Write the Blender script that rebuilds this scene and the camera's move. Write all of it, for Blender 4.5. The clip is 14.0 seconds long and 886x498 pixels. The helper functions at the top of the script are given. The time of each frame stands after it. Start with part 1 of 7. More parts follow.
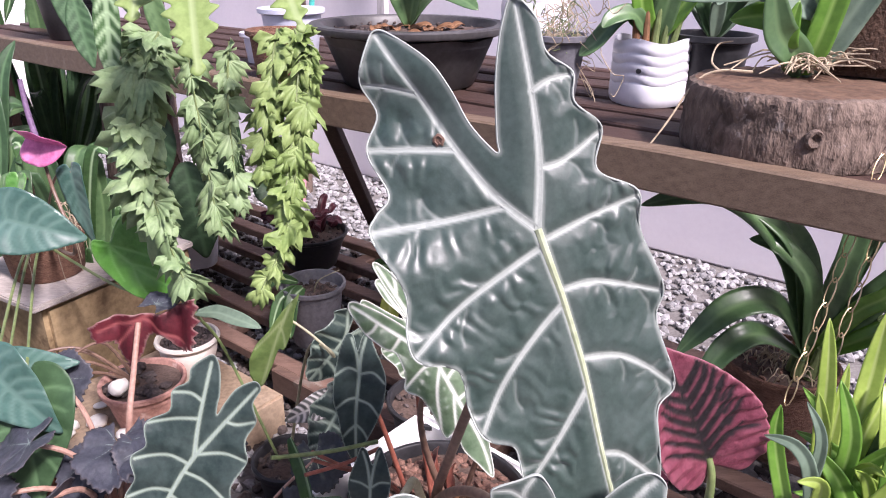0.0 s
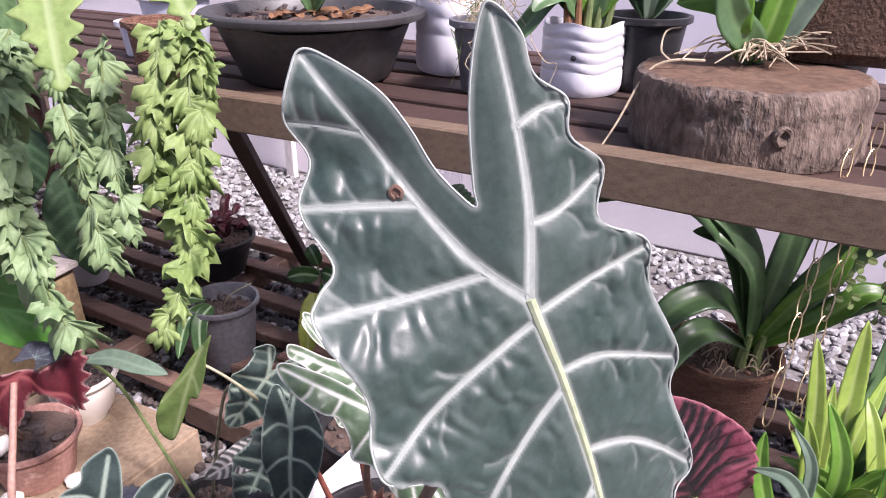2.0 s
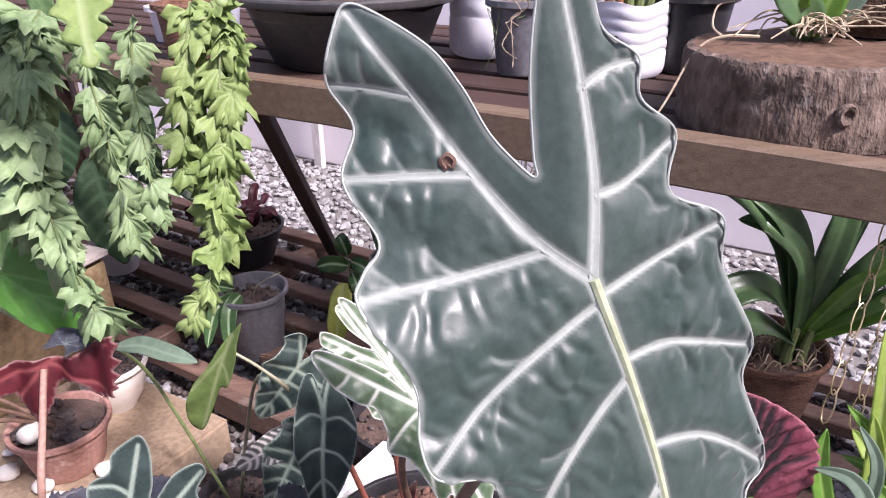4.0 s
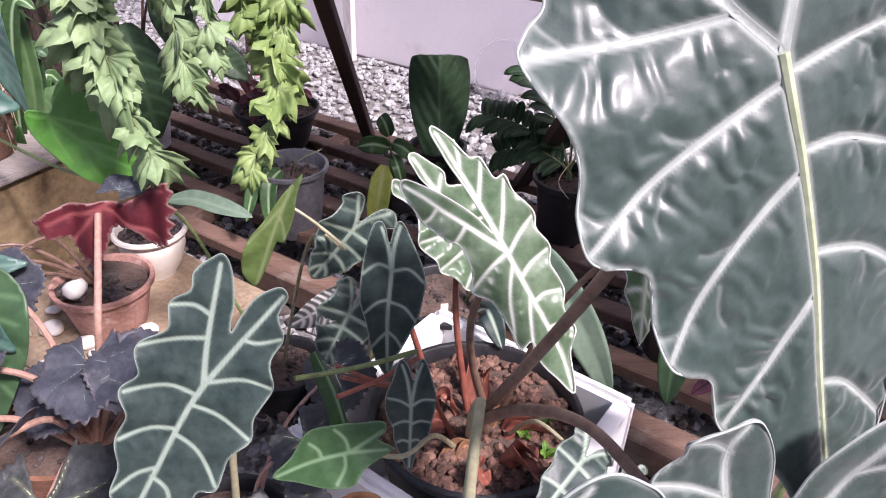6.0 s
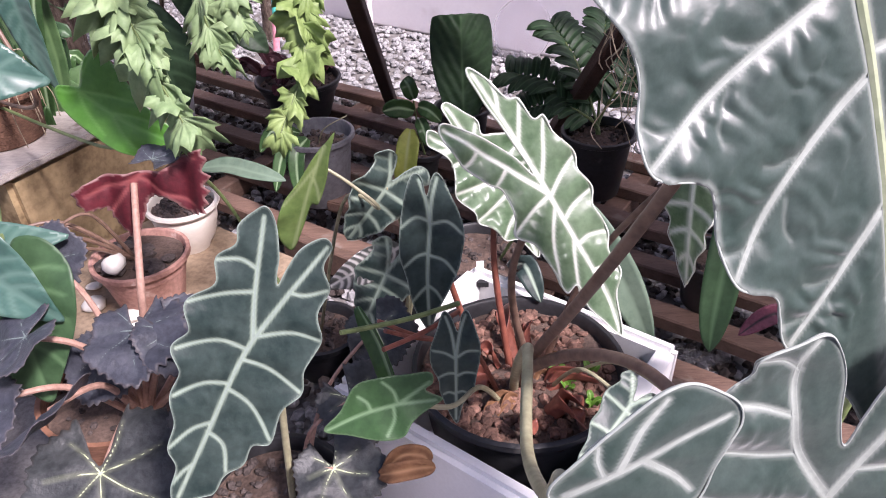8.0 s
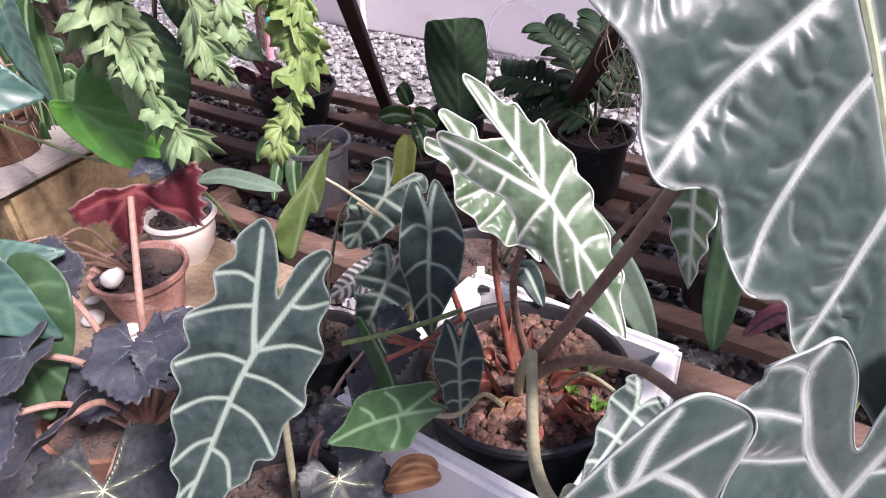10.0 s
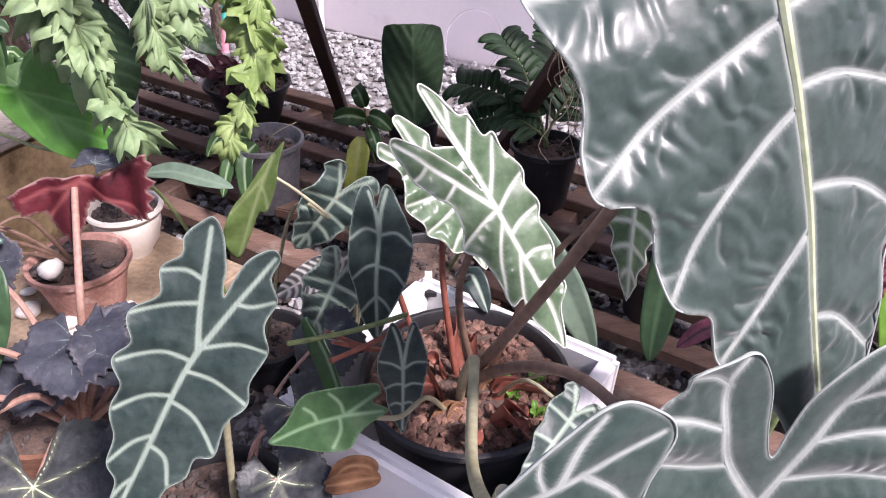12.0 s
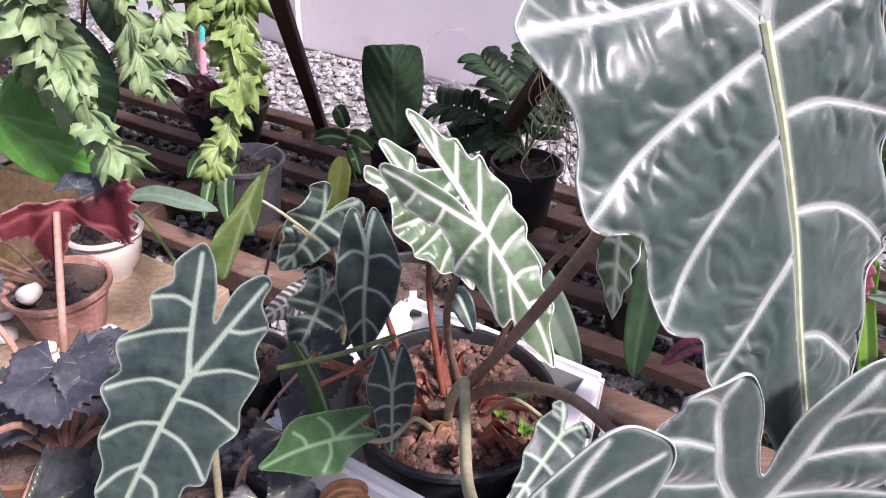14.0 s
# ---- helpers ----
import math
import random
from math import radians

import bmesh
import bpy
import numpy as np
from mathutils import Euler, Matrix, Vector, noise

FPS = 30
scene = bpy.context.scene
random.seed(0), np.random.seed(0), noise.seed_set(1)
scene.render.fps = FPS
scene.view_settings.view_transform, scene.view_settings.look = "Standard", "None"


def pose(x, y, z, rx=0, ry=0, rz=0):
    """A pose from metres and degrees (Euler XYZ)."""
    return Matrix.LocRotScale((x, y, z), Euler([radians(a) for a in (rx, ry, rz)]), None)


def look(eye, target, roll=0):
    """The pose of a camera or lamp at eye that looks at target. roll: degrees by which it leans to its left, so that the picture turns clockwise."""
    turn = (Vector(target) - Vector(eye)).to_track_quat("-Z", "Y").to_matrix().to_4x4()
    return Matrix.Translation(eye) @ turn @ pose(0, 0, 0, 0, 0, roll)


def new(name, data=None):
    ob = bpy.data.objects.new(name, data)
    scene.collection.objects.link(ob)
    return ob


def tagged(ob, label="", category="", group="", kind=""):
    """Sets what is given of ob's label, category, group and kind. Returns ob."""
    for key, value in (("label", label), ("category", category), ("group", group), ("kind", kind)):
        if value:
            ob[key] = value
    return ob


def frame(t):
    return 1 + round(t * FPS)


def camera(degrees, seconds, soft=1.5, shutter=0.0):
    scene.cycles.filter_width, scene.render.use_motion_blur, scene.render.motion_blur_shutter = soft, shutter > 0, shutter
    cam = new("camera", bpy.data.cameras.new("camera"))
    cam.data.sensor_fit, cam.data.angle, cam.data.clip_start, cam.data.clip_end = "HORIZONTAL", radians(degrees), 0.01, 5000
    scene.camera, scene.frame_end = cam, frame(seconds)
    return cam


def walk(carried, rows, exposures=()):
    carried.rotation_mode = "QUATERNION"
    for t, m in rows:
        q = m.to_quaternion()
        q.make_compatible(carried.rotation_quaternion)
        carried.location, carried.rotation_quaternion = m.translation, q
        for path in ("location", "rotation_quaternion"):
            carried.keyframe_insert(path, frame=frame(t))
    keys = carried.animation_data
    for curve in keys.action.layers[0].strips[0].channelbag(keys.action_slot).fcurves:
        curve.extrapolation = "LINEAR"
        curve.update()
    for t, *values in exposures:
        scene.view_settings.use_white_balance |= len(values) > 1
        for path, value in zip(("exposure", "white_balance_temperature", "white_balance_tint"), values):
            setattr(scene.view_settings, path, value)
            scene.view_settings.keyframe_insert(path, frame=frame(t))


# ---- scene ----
cam = camera(64.6, 14.0, soft=1.0)
PATH = [
    (0, (0.037, -0.022, 1.028), (-0.014, 1.817, 0.244), 0.5),
    (0.5, (0.03, 0.009, 1.048), (0.021, 1.834, 0.231), -0.2),
    (1, (0.02, 0.055, 1.048), (0.098, 1.866, 0.203), 0.7),
    (1.5, (0.014, 0.087, 1.047), (0.212, 1.893, 0.211), -0.0),
    (2, (0.002, 0.117, 1.038), (0.213, 1.914, 0.186), 0.2),
    (2.5, (-0.003, 0.13, 1.042), (0.18, 1.941, 0.214), -0.2),
    (2.7, (-0.001, 0.136, 1.038), (0.163, 1.944, 0.199), -0.7),
    (4.8, (-0.038, 0.145, 0.999), (0.059, 1.929, 0.099), 0.4),
    (5, (-0.048, 0.142, 0.992), (0.002, 1.914, 0.066), -0.3),
    (5.5, (-0.068, 0.144, 0.955), (0.014, 1.856, -0.076), 1.4),
    (6, (-0.083, 0.145, 0.931), (0.025, 1.833, -0.138), 2.1),
    (6.5, (-0.093, 0.139, 0.91), (-0.01, 1.801, -0.2), 2.0),
    (7, (-0.094, 0.136, 0.907), (-0.058, 1.781, -0.231), -0.1),
    (7.2, (-0.095, 0.134, 0.912), (-0.074, 1.784, -0.219), -1.1),
    (9.3, (-0.104, 0.146, 0.9), (-0.058, 1.789, -0.239), -2.1),
    (9.5, (-0.103, 0.144, 0.902), (-0.062, 1.79, -0.232), -2.3),
    (10, (-0.101, 0.145, 0.908), (-0.058, 1.798, -0.217), -3.1),
    (10.5, (-0.096, 0.142, 0.909), (-0.038, 1.794, -0.217), -2.8),
    (11, (-0.087, 0.131, 0.913), (-0.022, 1.784, -0.211), -2.4),
    (11.5, (-0.075, 0.13, 0.925), (0.066, 1.79, -0.181), 0.0),
    (12, (-0.1, 0.136, 0.917), (0.086, 1.783, -0.202), 1.9),
    (12.5, (-0.106, 0.144, 0.919), (0.133, 1.764, -0.23), 1.3),
    (13, (-0.112, 0.145, 0.922), (0.127, 1.793, -0.184), 1.4),
    (13.5, (-0.111, 0.141, 0.926), (0.139, 1.793, -0.174), 2.0),
    (14, (-0.111, 0.136, 0.925), (0.14, 1.801, -0.155), 2.4),
]
walk(cam, [(t, look(eye, target, roll)) for t, eye, target, roll in PATH], exposures=[(0.0, 1.13, 6150, 29), (14.0, 1.13, 6150, 29)])
# ---- world, sun, exposure ----
SUN_DIR = Vector((0.46, -0.50, 0.79)).normalized()      # towards the sun
world = bpy.data.worlds.new("sky")
world.use_nodes = True
wn = world.node_tree.nodes
sky = wn.new("ShaderNodeTexSky")
sky.sky_type, sky.sun_disc = "NISHITA", False
sky.sun_elevation = math.asin(SUN_DIR.z)
sky.sun_rotation = math.atan2(SUN_DIR.x, SUN_DIR.y)
sky.dust_density = 3.0
world.node_tree.links.new(sky.outputs[0], wn["Background"].inputs[0])
wn["Background"].inputs[1].default_value = 0.085
scene.world = world
sun_data = bpy.data.lights.new("sun", "SUN")
sun_data.energy, sun_data.angle, sun_data.color = 3.4, radians(8.0), (1.0, 0.95, 0.88)
sun_ob = new("sun", sun_data)
sun_ob.matrix_world = look(SUN_DIR * 20, (0, 0, 0))

# ---- materials ----
def ramp2(nt, fac, c1, c2, lo=0.3, hi=0.7):
    r = nt.nodes.new("ShaderNodeValToRGB")
    r.color_ramp.elements[0].position, r.color_ramp.elements[0].color = lo, (*c1, 1)
    r.color_ramp.elements[1].position, r.color_ramp.elements[1].color = hi, (*c2, 1)
    nt.links.new(fac, r.inputs[0])
    return r.outputs[0]


def mixc(nt, fac, a, b, mode="MIX"):
    m = nt.nodes.new("ShaderNodeMix")
    m.data_type, m.blend_type = "RGBA", mode
    for val, slot in ((fac, 0), (a, 6), (b, 7)):
        if hasattr(val, "links"):
            nt.links.new(val, m.inputs[slot])
        else:
            m.inputs[slot].default_value = val if slot == 0 else (*val, 1)
    return m.outputs[2]


def noise_tex(nt, scale, detail=4, stretch=None, rough=0.6):
    tc = nt.nodes.new("ShaderNodeTexCoord")
    n = nt.nodes.new("ShaderNodeTexNoise")
    n.inputs["Scale"].default_value, n.inputs["Detail"].default_value = scale, detail
    n.inputs["Roughness"].default_value = rough
    src = tc.outputs["Object"]
    if stretch:
        mp = nt.nodes.new("ShaderNodeMapping")
        mp.inputs["Scale"].default_value = stretch[:3]
        if len(stretch) > 3:
            mp.inputs["Rotation"].default_value = (0, 0, radians(stretch[3]))
        nt.links.new(src, mp.inputs[0])
        src = mp.outputs[0]
    nt.links.new(src, n.inputs["Vector"])
    return n.outputs[0]


def material(name, c1, c2, rough=0.6, scale=20, bump=0.15, fine=160, stretch=None, spots=None, island=0.0, objrand=0.0,
             metal=0.0, trans=0.0, sheen=0.0, grainy=0.3, vein=None, rim=None, bumpdist=0.002, coat=0.0, spec=0.5):
    """c1, c2: base colours mixed by a coarse noise; spots: (colour, threshold) stains; vein, rim: colours of the leaf attributes."""
    m = bpy.data.materials.new(name)
    m.use_nodes = True
    nt = m.node_tree
    b = nt.nodes["Principled BSDF"]
    coarse = noise_tex(nt, scale, 5, stretch)
    col = ramp2(nt, coarse, c1, c2)
    grain = noise_tex(nt, fine, 3, stretch)
    col = mixc(nt, min(grainy, 0.22) if vein else grainy, col, ramp2(nt, grain, tuple(c * 0.55 for c in c1), tuple(min(1, c * 1.35) for c in c2), 0.35, 0.65))
    if spots:
        s = noise_tex(nt, spots[2] if len(spots) > 2 else scale * 2.3, 4)
        f = ramp2(nt, s, (0, 0, 0), (1, 1, 1), spots[1], spots[1] + 0.08)
        col = mixc(nt, f, col, spots[0])
    if island or objrand:
        if island:
            g = nt.nodes.new("ShaderNodeNewGeometry").outputs["Random Per Island"]
        else:
            g = nt.nodes.new("ShaderNodeObjectInfo").outputs["Random"]
        k = island or objrand
        col = mixc(nt, 1.0, col, ramp2(nt, g, (1 - k,) * 3, (1, 1, 1), 0, 1), "MULTIPLY")
    if vein:
        at = nt.nodes.new("ShaderNodeAttribute")
        at.attribute_name = "vein"
        col = mixc(nt, at.outputs["Fac"], col, vein)
    if rim:
        at = nt.nodes.new("ShaderNodeAttribute")
        at.attribute_name = "rim"
        col = mixc(nt, at.outputs["Fac"], col, rim)
    nt.links.new(col, b.inputs["Base Color"])
    b.inputs["Roughness"].default_value, b.inputs["Metallic"].default_value = rough, metal
    b.inputs["Coat Weight"].default_value = coat
    b.inputs["Sheen Weight"].default_value, b.inputs["Sheen Roughness"].default_value = sheen, 0.4
    b.inputs["Coat Roughness"].default_value = 0.25
    b.inputs["Specular IOR Level"].default_value = 0.32 if vein and coat < 0.2 else spec
    if bump:
        bp = nt.nodes.new("ShaderNodeBump")
        bp.inputs["Strength"].default_value, bp.inputs["Distance"].default_value = bump, bumpdist
        nt.links.new(grain, bp.inputs["Height"])
        nt.links.new(bp.outputs[0], b.inputs["Normal"])
    if trans:
        t = nt.nodes.new("ShaderNodeBsdfTranslucent")
        mx = nt.nodes.new("ShaderNodeMixShader")
        mx.inputs[0].default_value = trans
        nt.links.new(col, t.inputs[0])
        nt.links.new(b.outputs[0], mx.inputs[1])
        nt.links.new(t.outputs[0], mx.inputs[2])
        nt.links.new(mx.outputs[0], nt.nodes["Material Output"].inputs[0])
    return m


PALE = (0.62, 0.70, 0.58)
M = {
    "gravel": material("gravel_stone", (0.30, 0.30, 0.31), (0.50, 0.49, 0.49), 0.85, 30, 0.3, island=0.55),
    "ground": material("ground_earth", (0.10, 0.09, 0.085), (0.22, 0.21, 0.20), 0.95, 14, 0.5, 120),
    "wall": material("white_render", (0.80, 0.75, 0.80), (0.87, 0.83, 0.87), 0.8, 2.5, 0.06, 60, spots=((0.72, 0.67, 0.69), 0.66, 3), grainy=0.04),
    "beam": material("beam_wood", (0.10, 0.066, 0.042), (0.20, 0.14, 0.092), 0.65, 9, 0.3, 70, stretch=(1, 14, 14, 36), spots=((0.21, 0.165, 0.12), 0.62, 14)),
    "slat": material("slat_wood", (0.13, 0.075, 0.055), (0.25, 0.155, 0.115), 0.7, 8, 0.35, 60, stretch=(1, 12, 12, 36), spots=((0.27, 0.21, 0.17), 0.6, 12), objrand=0.35),
    "darkslat": material("dark_slat_wood", (0.042, 0.02, 0.015), (0.085, 0.045, 0.034), 0.7, 9, 0.3, 70, stretch=(1, 12, 12, 36), objrand=0.3),
    "bark": material("bark", (0.045, 0.028, 0.02), (0.22, 0.165, 0.13), 0.95, 22, 1.0, 85, stretch=(1, 1, 0.5), spots=((0.27, 0.23, 0.20), 0.62, 45), bumpdist=0.008),
    "endgrain": material("end_grain", (0.06, 0.032, 0.02), (0.17, 0.10, 0.062), 0.9, 20, 0.5, 90, bumpdist=0.004),
    "slab": material("rough_slab", (0.05, 0.028, 0.018), (0.17, 0.10, 0.06), 0.85, 10, 0.8, 60, stretch=(1, 5, 3), bumpdist=0.006),
    "block": material("weathered_block", (0.22, 0.15, 0.075), (0.42, 0.31, 0.17), 0.8, 6, 0.3, 60, spots=((0.14, 0.085, 0.04), 0.58, 9)),
    "plank": material("grey_plank", (0.33, 0.29, 0.26), (0.52, 0.47, 0.43), 0.75, 8, 0.2, 70, stretch=(1, 7, 7), spots=((0.18, 0.14, 0.11), 0.64, 12)),
    "tan": material("tan_board", (0.23, 0.165, 0.105), (0.36, 0.27, 0.185), 0.8, 7, 0.15, 90, spots=((0.28, 0.2, 0.13), 0.64, 10)),
    "foam": material("styrofoam", (0.90, 0.89, 0.88), (0.94, 0.93, 0.92), 0.55, 12, 0.15, 220, spots=((0.66, 0.62, 0.58), 0.68, 9), grainy=0.08),
    "black": material("black_plastic", (0.018, 0.018, 0.02), (0.035, 0.035, 0.038), 0.42, 12, 0.08, 120, spots=((0.09, 0.085, 0.08), 0.66, 18)),
    "trough": material("dark_grey_plastic", (0.035, 0.033, 0.034), (0.065, 0.062, 0.062), 0.45, 8, 0.08, 90, spots=((0.13, 0.125, 0.12), 0.63, 9)),
    "grey": material("grey_plastic", (0.12, 0.12, 0.135), (0.19, 0.19, 0.205), 0.5, 9, 0.1, 90, spots=((0.27, 0.26, 0.25), 0.65, 14)),
    "terra": material("terracotta", (0.36, 0.18, 0.14), (0.48, 0.27, 0.22), 0.8, 14, 0.25, 120, spots=((0.62, 0.45, 0.38), 0.62, 18)),
    "cream": material("cream_ceramic", (0.74, 0.67, 0.58), (0.83, 0.77, 0.69), 0.35, 10, 0.05, 90, spots=((0.55, 0.43, 0.33), 0.68, 16), grainy=0.08),
    "bottle": material("white_plastic", (0.76, 0.76, 0.82), (0.84, 0.84, 0.88), 0.35, 10, 0.05, 90, spots=((0.55, 0.52, 0.5), 0.7, 25), trans=0.15, grainy=0.08),
    "bluewhite": material("pale_blue_plastic", (0.55, 0.57, 0.68), (0.66, 0.68, 0.77), 0.4, 9, 0.05, 90, spots=((0.3, 0.27, 0.24), 0.68, 30), grainy=0.08),
    "soil": material("soil", (0.055, 0.036, 0.028), (0.14, 0.095, 0.075), 0.95, 40, 0.7, 180, bumpdist=0.004),
    "crumb": material("soil_crumb", (0.15, 0.078, 0.056), (0.34, 0.19, 0.14), 0.95, 50, 0.5, 200, island=0.6),
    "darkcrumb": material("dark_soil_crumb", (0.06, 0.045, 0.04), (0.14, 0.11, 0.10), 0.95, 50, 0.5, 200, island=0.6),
    "stone": material("white_pebble", (0.66, 0.62, 0.55), (0.82, 0.79, 0.73), 0.5, 25, 0.1, 120, grainy=0.08),
    "husk": material("coconut_husk", (0.11, 0.05, 0.03), (0.26, 0.14, 0.09), 0.95, 26, 1.0, 130, stretch=(1, 1, 3), bumpdist=0.006),
    "basket": material("rust_brown_basket", (0.15, 0.062, 0.034), (0.29, 0.14, 0.085), 0.75, 14, 0.3, 90, stretch=(1, 1, 6)),
    "root": material("dry_root", (0.30, 0.23, 0.15), (0.52, 0.44, 0.31), 0.9, 40, 0.2, 150),
    "brass": material("brass_wire", (0.45, 0.34, 0.18), (0.62, 0.50, 0.30), 0.38, 30, 0.1, 120, metal=0.8),
    "teal": material("teal_pole", (0.05, 0.42, 0.37), (0.08, 0.52, 0.46), 0.4, 10, 0.05, 90),
    "pinkpole": material("pink_pole", (0.75, 0.25, 0.33), (0.82, 0.36, 0.42), 0.4, 10, 0.05, 90),
    "paint": material("grey_white_paint", (0.55, 0.52, 0.52), (0.68, 0.64, 0.64), 0.6, 9, 0.1, 80, stretch=(1, 1, 0.2)),
    "tag": material("white_tag", (0.8, 0.8, 0.8), (0.86, 0.86, 0.86), 0.4, 20, 0.02, 90),
    # leaves
    "hero": material("velvet_green_leaf", (0.026, 0.052, 0.041), (0.062, 0.090, 0.078), 0.43, 22, 0.12, 140, sheen=0.4, vein=(0.36, 0.40, 0.36), rim=(0.40, 0.44, 0.40), trans=0.10, bumpdist=0.002, coat=0.22),
    "mid": material("dark_blue_green_leaf", (0.012, 0.026, 0.024), (0.052, 0.076, 0.068), 0.40, 34, 0.25, 90, vein=(0.40, 0.50, 0.39), rim=(0.38, 0.46, 0.38), trans=0.04),
    # bold-veined leaf whose sunlit look is put into paler green and whiter veins
    "var_lit": material("sunlit_coloured_leaf", (0.10, 0.19, 0.09), (0.27, 0.38, 0.24), 0.33, 26, 0.12, 90, vein=(0.86, 0.90, 0.80), rim=(0.84, 0.88, 0.78), trans=0.50, coat=0.2),
    "green": material("plain_green_leaf", (0.035, 0.085, 0.028), (0.07, 0.15, 0.05), 0.36, 24, 0.1, 90, vein=(0.40, 0.56, 0.32), rim=(0.35, 0.48, 0.28), trans=0.22, coat=0.15),
    "anth": material("glossy_heart_leaf", (0.055, 0.19, 0.022), (0.11, 0.30, 0.05), 0.24, 16, 0.08, 60, vein=(0.13, 0.33, 0.07), rim=(0.16, 0.34, 0.10), trans=0.2, coat=0.4),
    "blueleaf": material("blue_green_leaf", (0.035, 0.095, 0.075), (0.075, 0.155, 0.125), 0.28, 16, 0.1, 60, vein=(0.11, 0.20, 0.16), trans=0.12, coat=0.4),
    "begonia": material("dark_begonia_leaf", (0.030, 0.033, 0.044), (0.064, 0.068, 0.084), 0.5, 30, 0.4, 120, vein=(0.17, 0.21, 0.20), rim=(0.10, 0.085, 0.085), trans=0.05, bumpdist=0.003),
    "star": material("dark_star_begonia_leaf", (0.024, 0.028, 0.030), (0.055, 0.06, 0.062), 0.45, 30, 0.4, 120, vein=(0.62, 0.68, 0.42), rim=(0.09, 0.085, 0.08), trans=0.05, bumpdist=0.003),
    "redback": material("crimson_leaf_back", (0.045, 0.006, 0.010), (0.105, 0.016, 0.022), 0.5, 26, 0.3, 110, vein=(0.22, 0.06, 0.06), rim=(0.24, 0.13, 0.12), trans=0.1),
    "rex": material("pink_begonia_leaf", (0.14, 0.025, 0.045), (0.30, 0.09, 0.125), 0.36, 40, 0.5, 130, vein=(0.022, 0.018, 0.02), rim=(0.34, 0.12, 0.15), trans=0.2, bumpdist=0.004, coat=0.2),
    "stag": material("pale_fern_frond", (0.17, 0.27, 0.07), (0.35, 0.46, 0.17), 0.5, 14, 0.1, 70, vein=(0.42, 0.52, 0.26), trans=0.3),
    "stagdull": material("grey_green_fern_frond", (0.19, 0.30, 0.13), (0.35, 0.47, 0.24), 0.5, 14, 0.1, 70, vein=(0.34, 0.42, 0.26), trans=0.25),
    "orchid": material("orchid_leaf", (0.055, 0.12, 0.045), (0.11, 0.20, 0.08), 0.38, 18, 0.08, 50, vein=(0.14, 0.24, 0.10), trans=0.15, coat=0.2),
    "lime": material("lime_strap_leaf", (0.26, 0.42, 0.06), (0.45, 0.58, 0.14), 0.38, 16, 0.06, 50, vein=(0.48, 0.60, 0.20), trans=0.38, coat=0.15),
    "limegreen": material("fresh_green_leaf", (0.10, 0.26, 0.03), (0.20, 0.40, 0.06), 0.35, 16, 0.06, 50, vein=(0.30, 0.50, 0.12), trans=0.3, coat=0.2),
    "midgreen": material("mid_green_leaf", (0.026, 0.072, 0.024), (0.052, 0.115, 0.042), 0.38, 24, 0.1, 90, vein=(0.17, 0.28, 0.15), rim=(0.12, 0.2, 0.1), trans=0.15, coat=0.15),
    "fresh": material("folded_pale_green_leaf", (0.11, 0.19, 0.05), (0.20, 0.29, 0.09), 0.45, 18, 0.1, 70, vein=(0.34, 0.42, 0.2), trans=0.25),
    "cal": material("pleated_dark_leaf", (0.028, 0.065, 0.028), (0.055, 0.11, 0.05), 0.42, 20, 0.1, 60, vein=(0.09, 0.17, 0.08), trans=0.08),
    "strap": material("grey_green_strap", (0.10, 0.16, 0.11), (0.18, 0.25, 0.18), 0.45, 16, 0.08, 60, vein=(0.20, 0.28, 0.2), trans=0.1),
    "maroon": material("maroon_leaf", (0.045, 0.012, 0.016), (0.12, 0.03, 0.04), 0.4, 20, 0.15, 80, vein=(0.16, 0.05, 0.06), trans=0.1),
    "yellowing": material("yellowing_leaf", (0.22, 0.30, 0.05), (0.40, 0.43, 0.10), 0.45, 14, 0.08, 60, vein=(0.40, 0.45, 0.18), trans=0.3),
    "silver": material("silver_barred_leaf", (0.035, 0.04, 0.036), (0.09, 0.095, 0.085), 0.3, 50, 0.4, 110, vein=(0.52, 0.50, 0.47), bumpdist=0.003, coat=0.3),
    "dry": material("dry_leaf", (0.11, 0.05, 0.025), (0.25, 0.13, 0.065), 0.8, 20, 0.4, 90, vein=(0.30, 0.17, 0.09)),
    "petiole": material("brown_petiole", (0.12, 0.065, 0.045), (0.22, 0.14, 0.10), 0.5, 30, 0.1, 90),
    "palestalk": material("pale_petiole", (0.27, 0.25, 0.15), (0.37, 0.35, 0.22), 0.5, 30, 0.1, 90),
    "redstalk": material("red_petiole", (0.17, 0.045, 0.032), (0.30, 0.105, 0.068), 0.5, 30, 0.1, 90),
    "pinkstalk": material("pinkish_petiole", (0.30, 0.165, 0.125), (0.40, 0.25, 0.195), 0.6, 30, 0.2, 160),
    "palerib": material("pale_green_rib", (0.34, 0.40, 0.24), (0.42, 0.46, 0.31), 0.5, 30, 0.1, 90),
    "greenstalk": material("green_petiole", (0.10, 0.145, 0.05), (0.18, 0.23, 0.085), 0.5, 30, 0.1, 90),
    "pinkflower": material("pink_spathe", (0.62, 0.12, 0.34), (0.80, 0.33, 0.55), 0.4, 30, 0.1, 90, trans=0.3),
    "spadix": material("violet_spadix", (0.10, 0.06, 0.12), (0.19, 0.12, 0.21), 0.6, 90, 0.6, 300),
}
glass_mat = bpy.data.materials.new("clear_plastic")
glass_mat.use_nodes = True
_b = glass_mat.node_tree.nodes["Principled BSDF"]
_b.inputs["Transmission Weight"].default_value, _b.inputs["Roughness"].default_value, _b.inputs["IOR"].default_value = 0.95, 0.12, 1.25
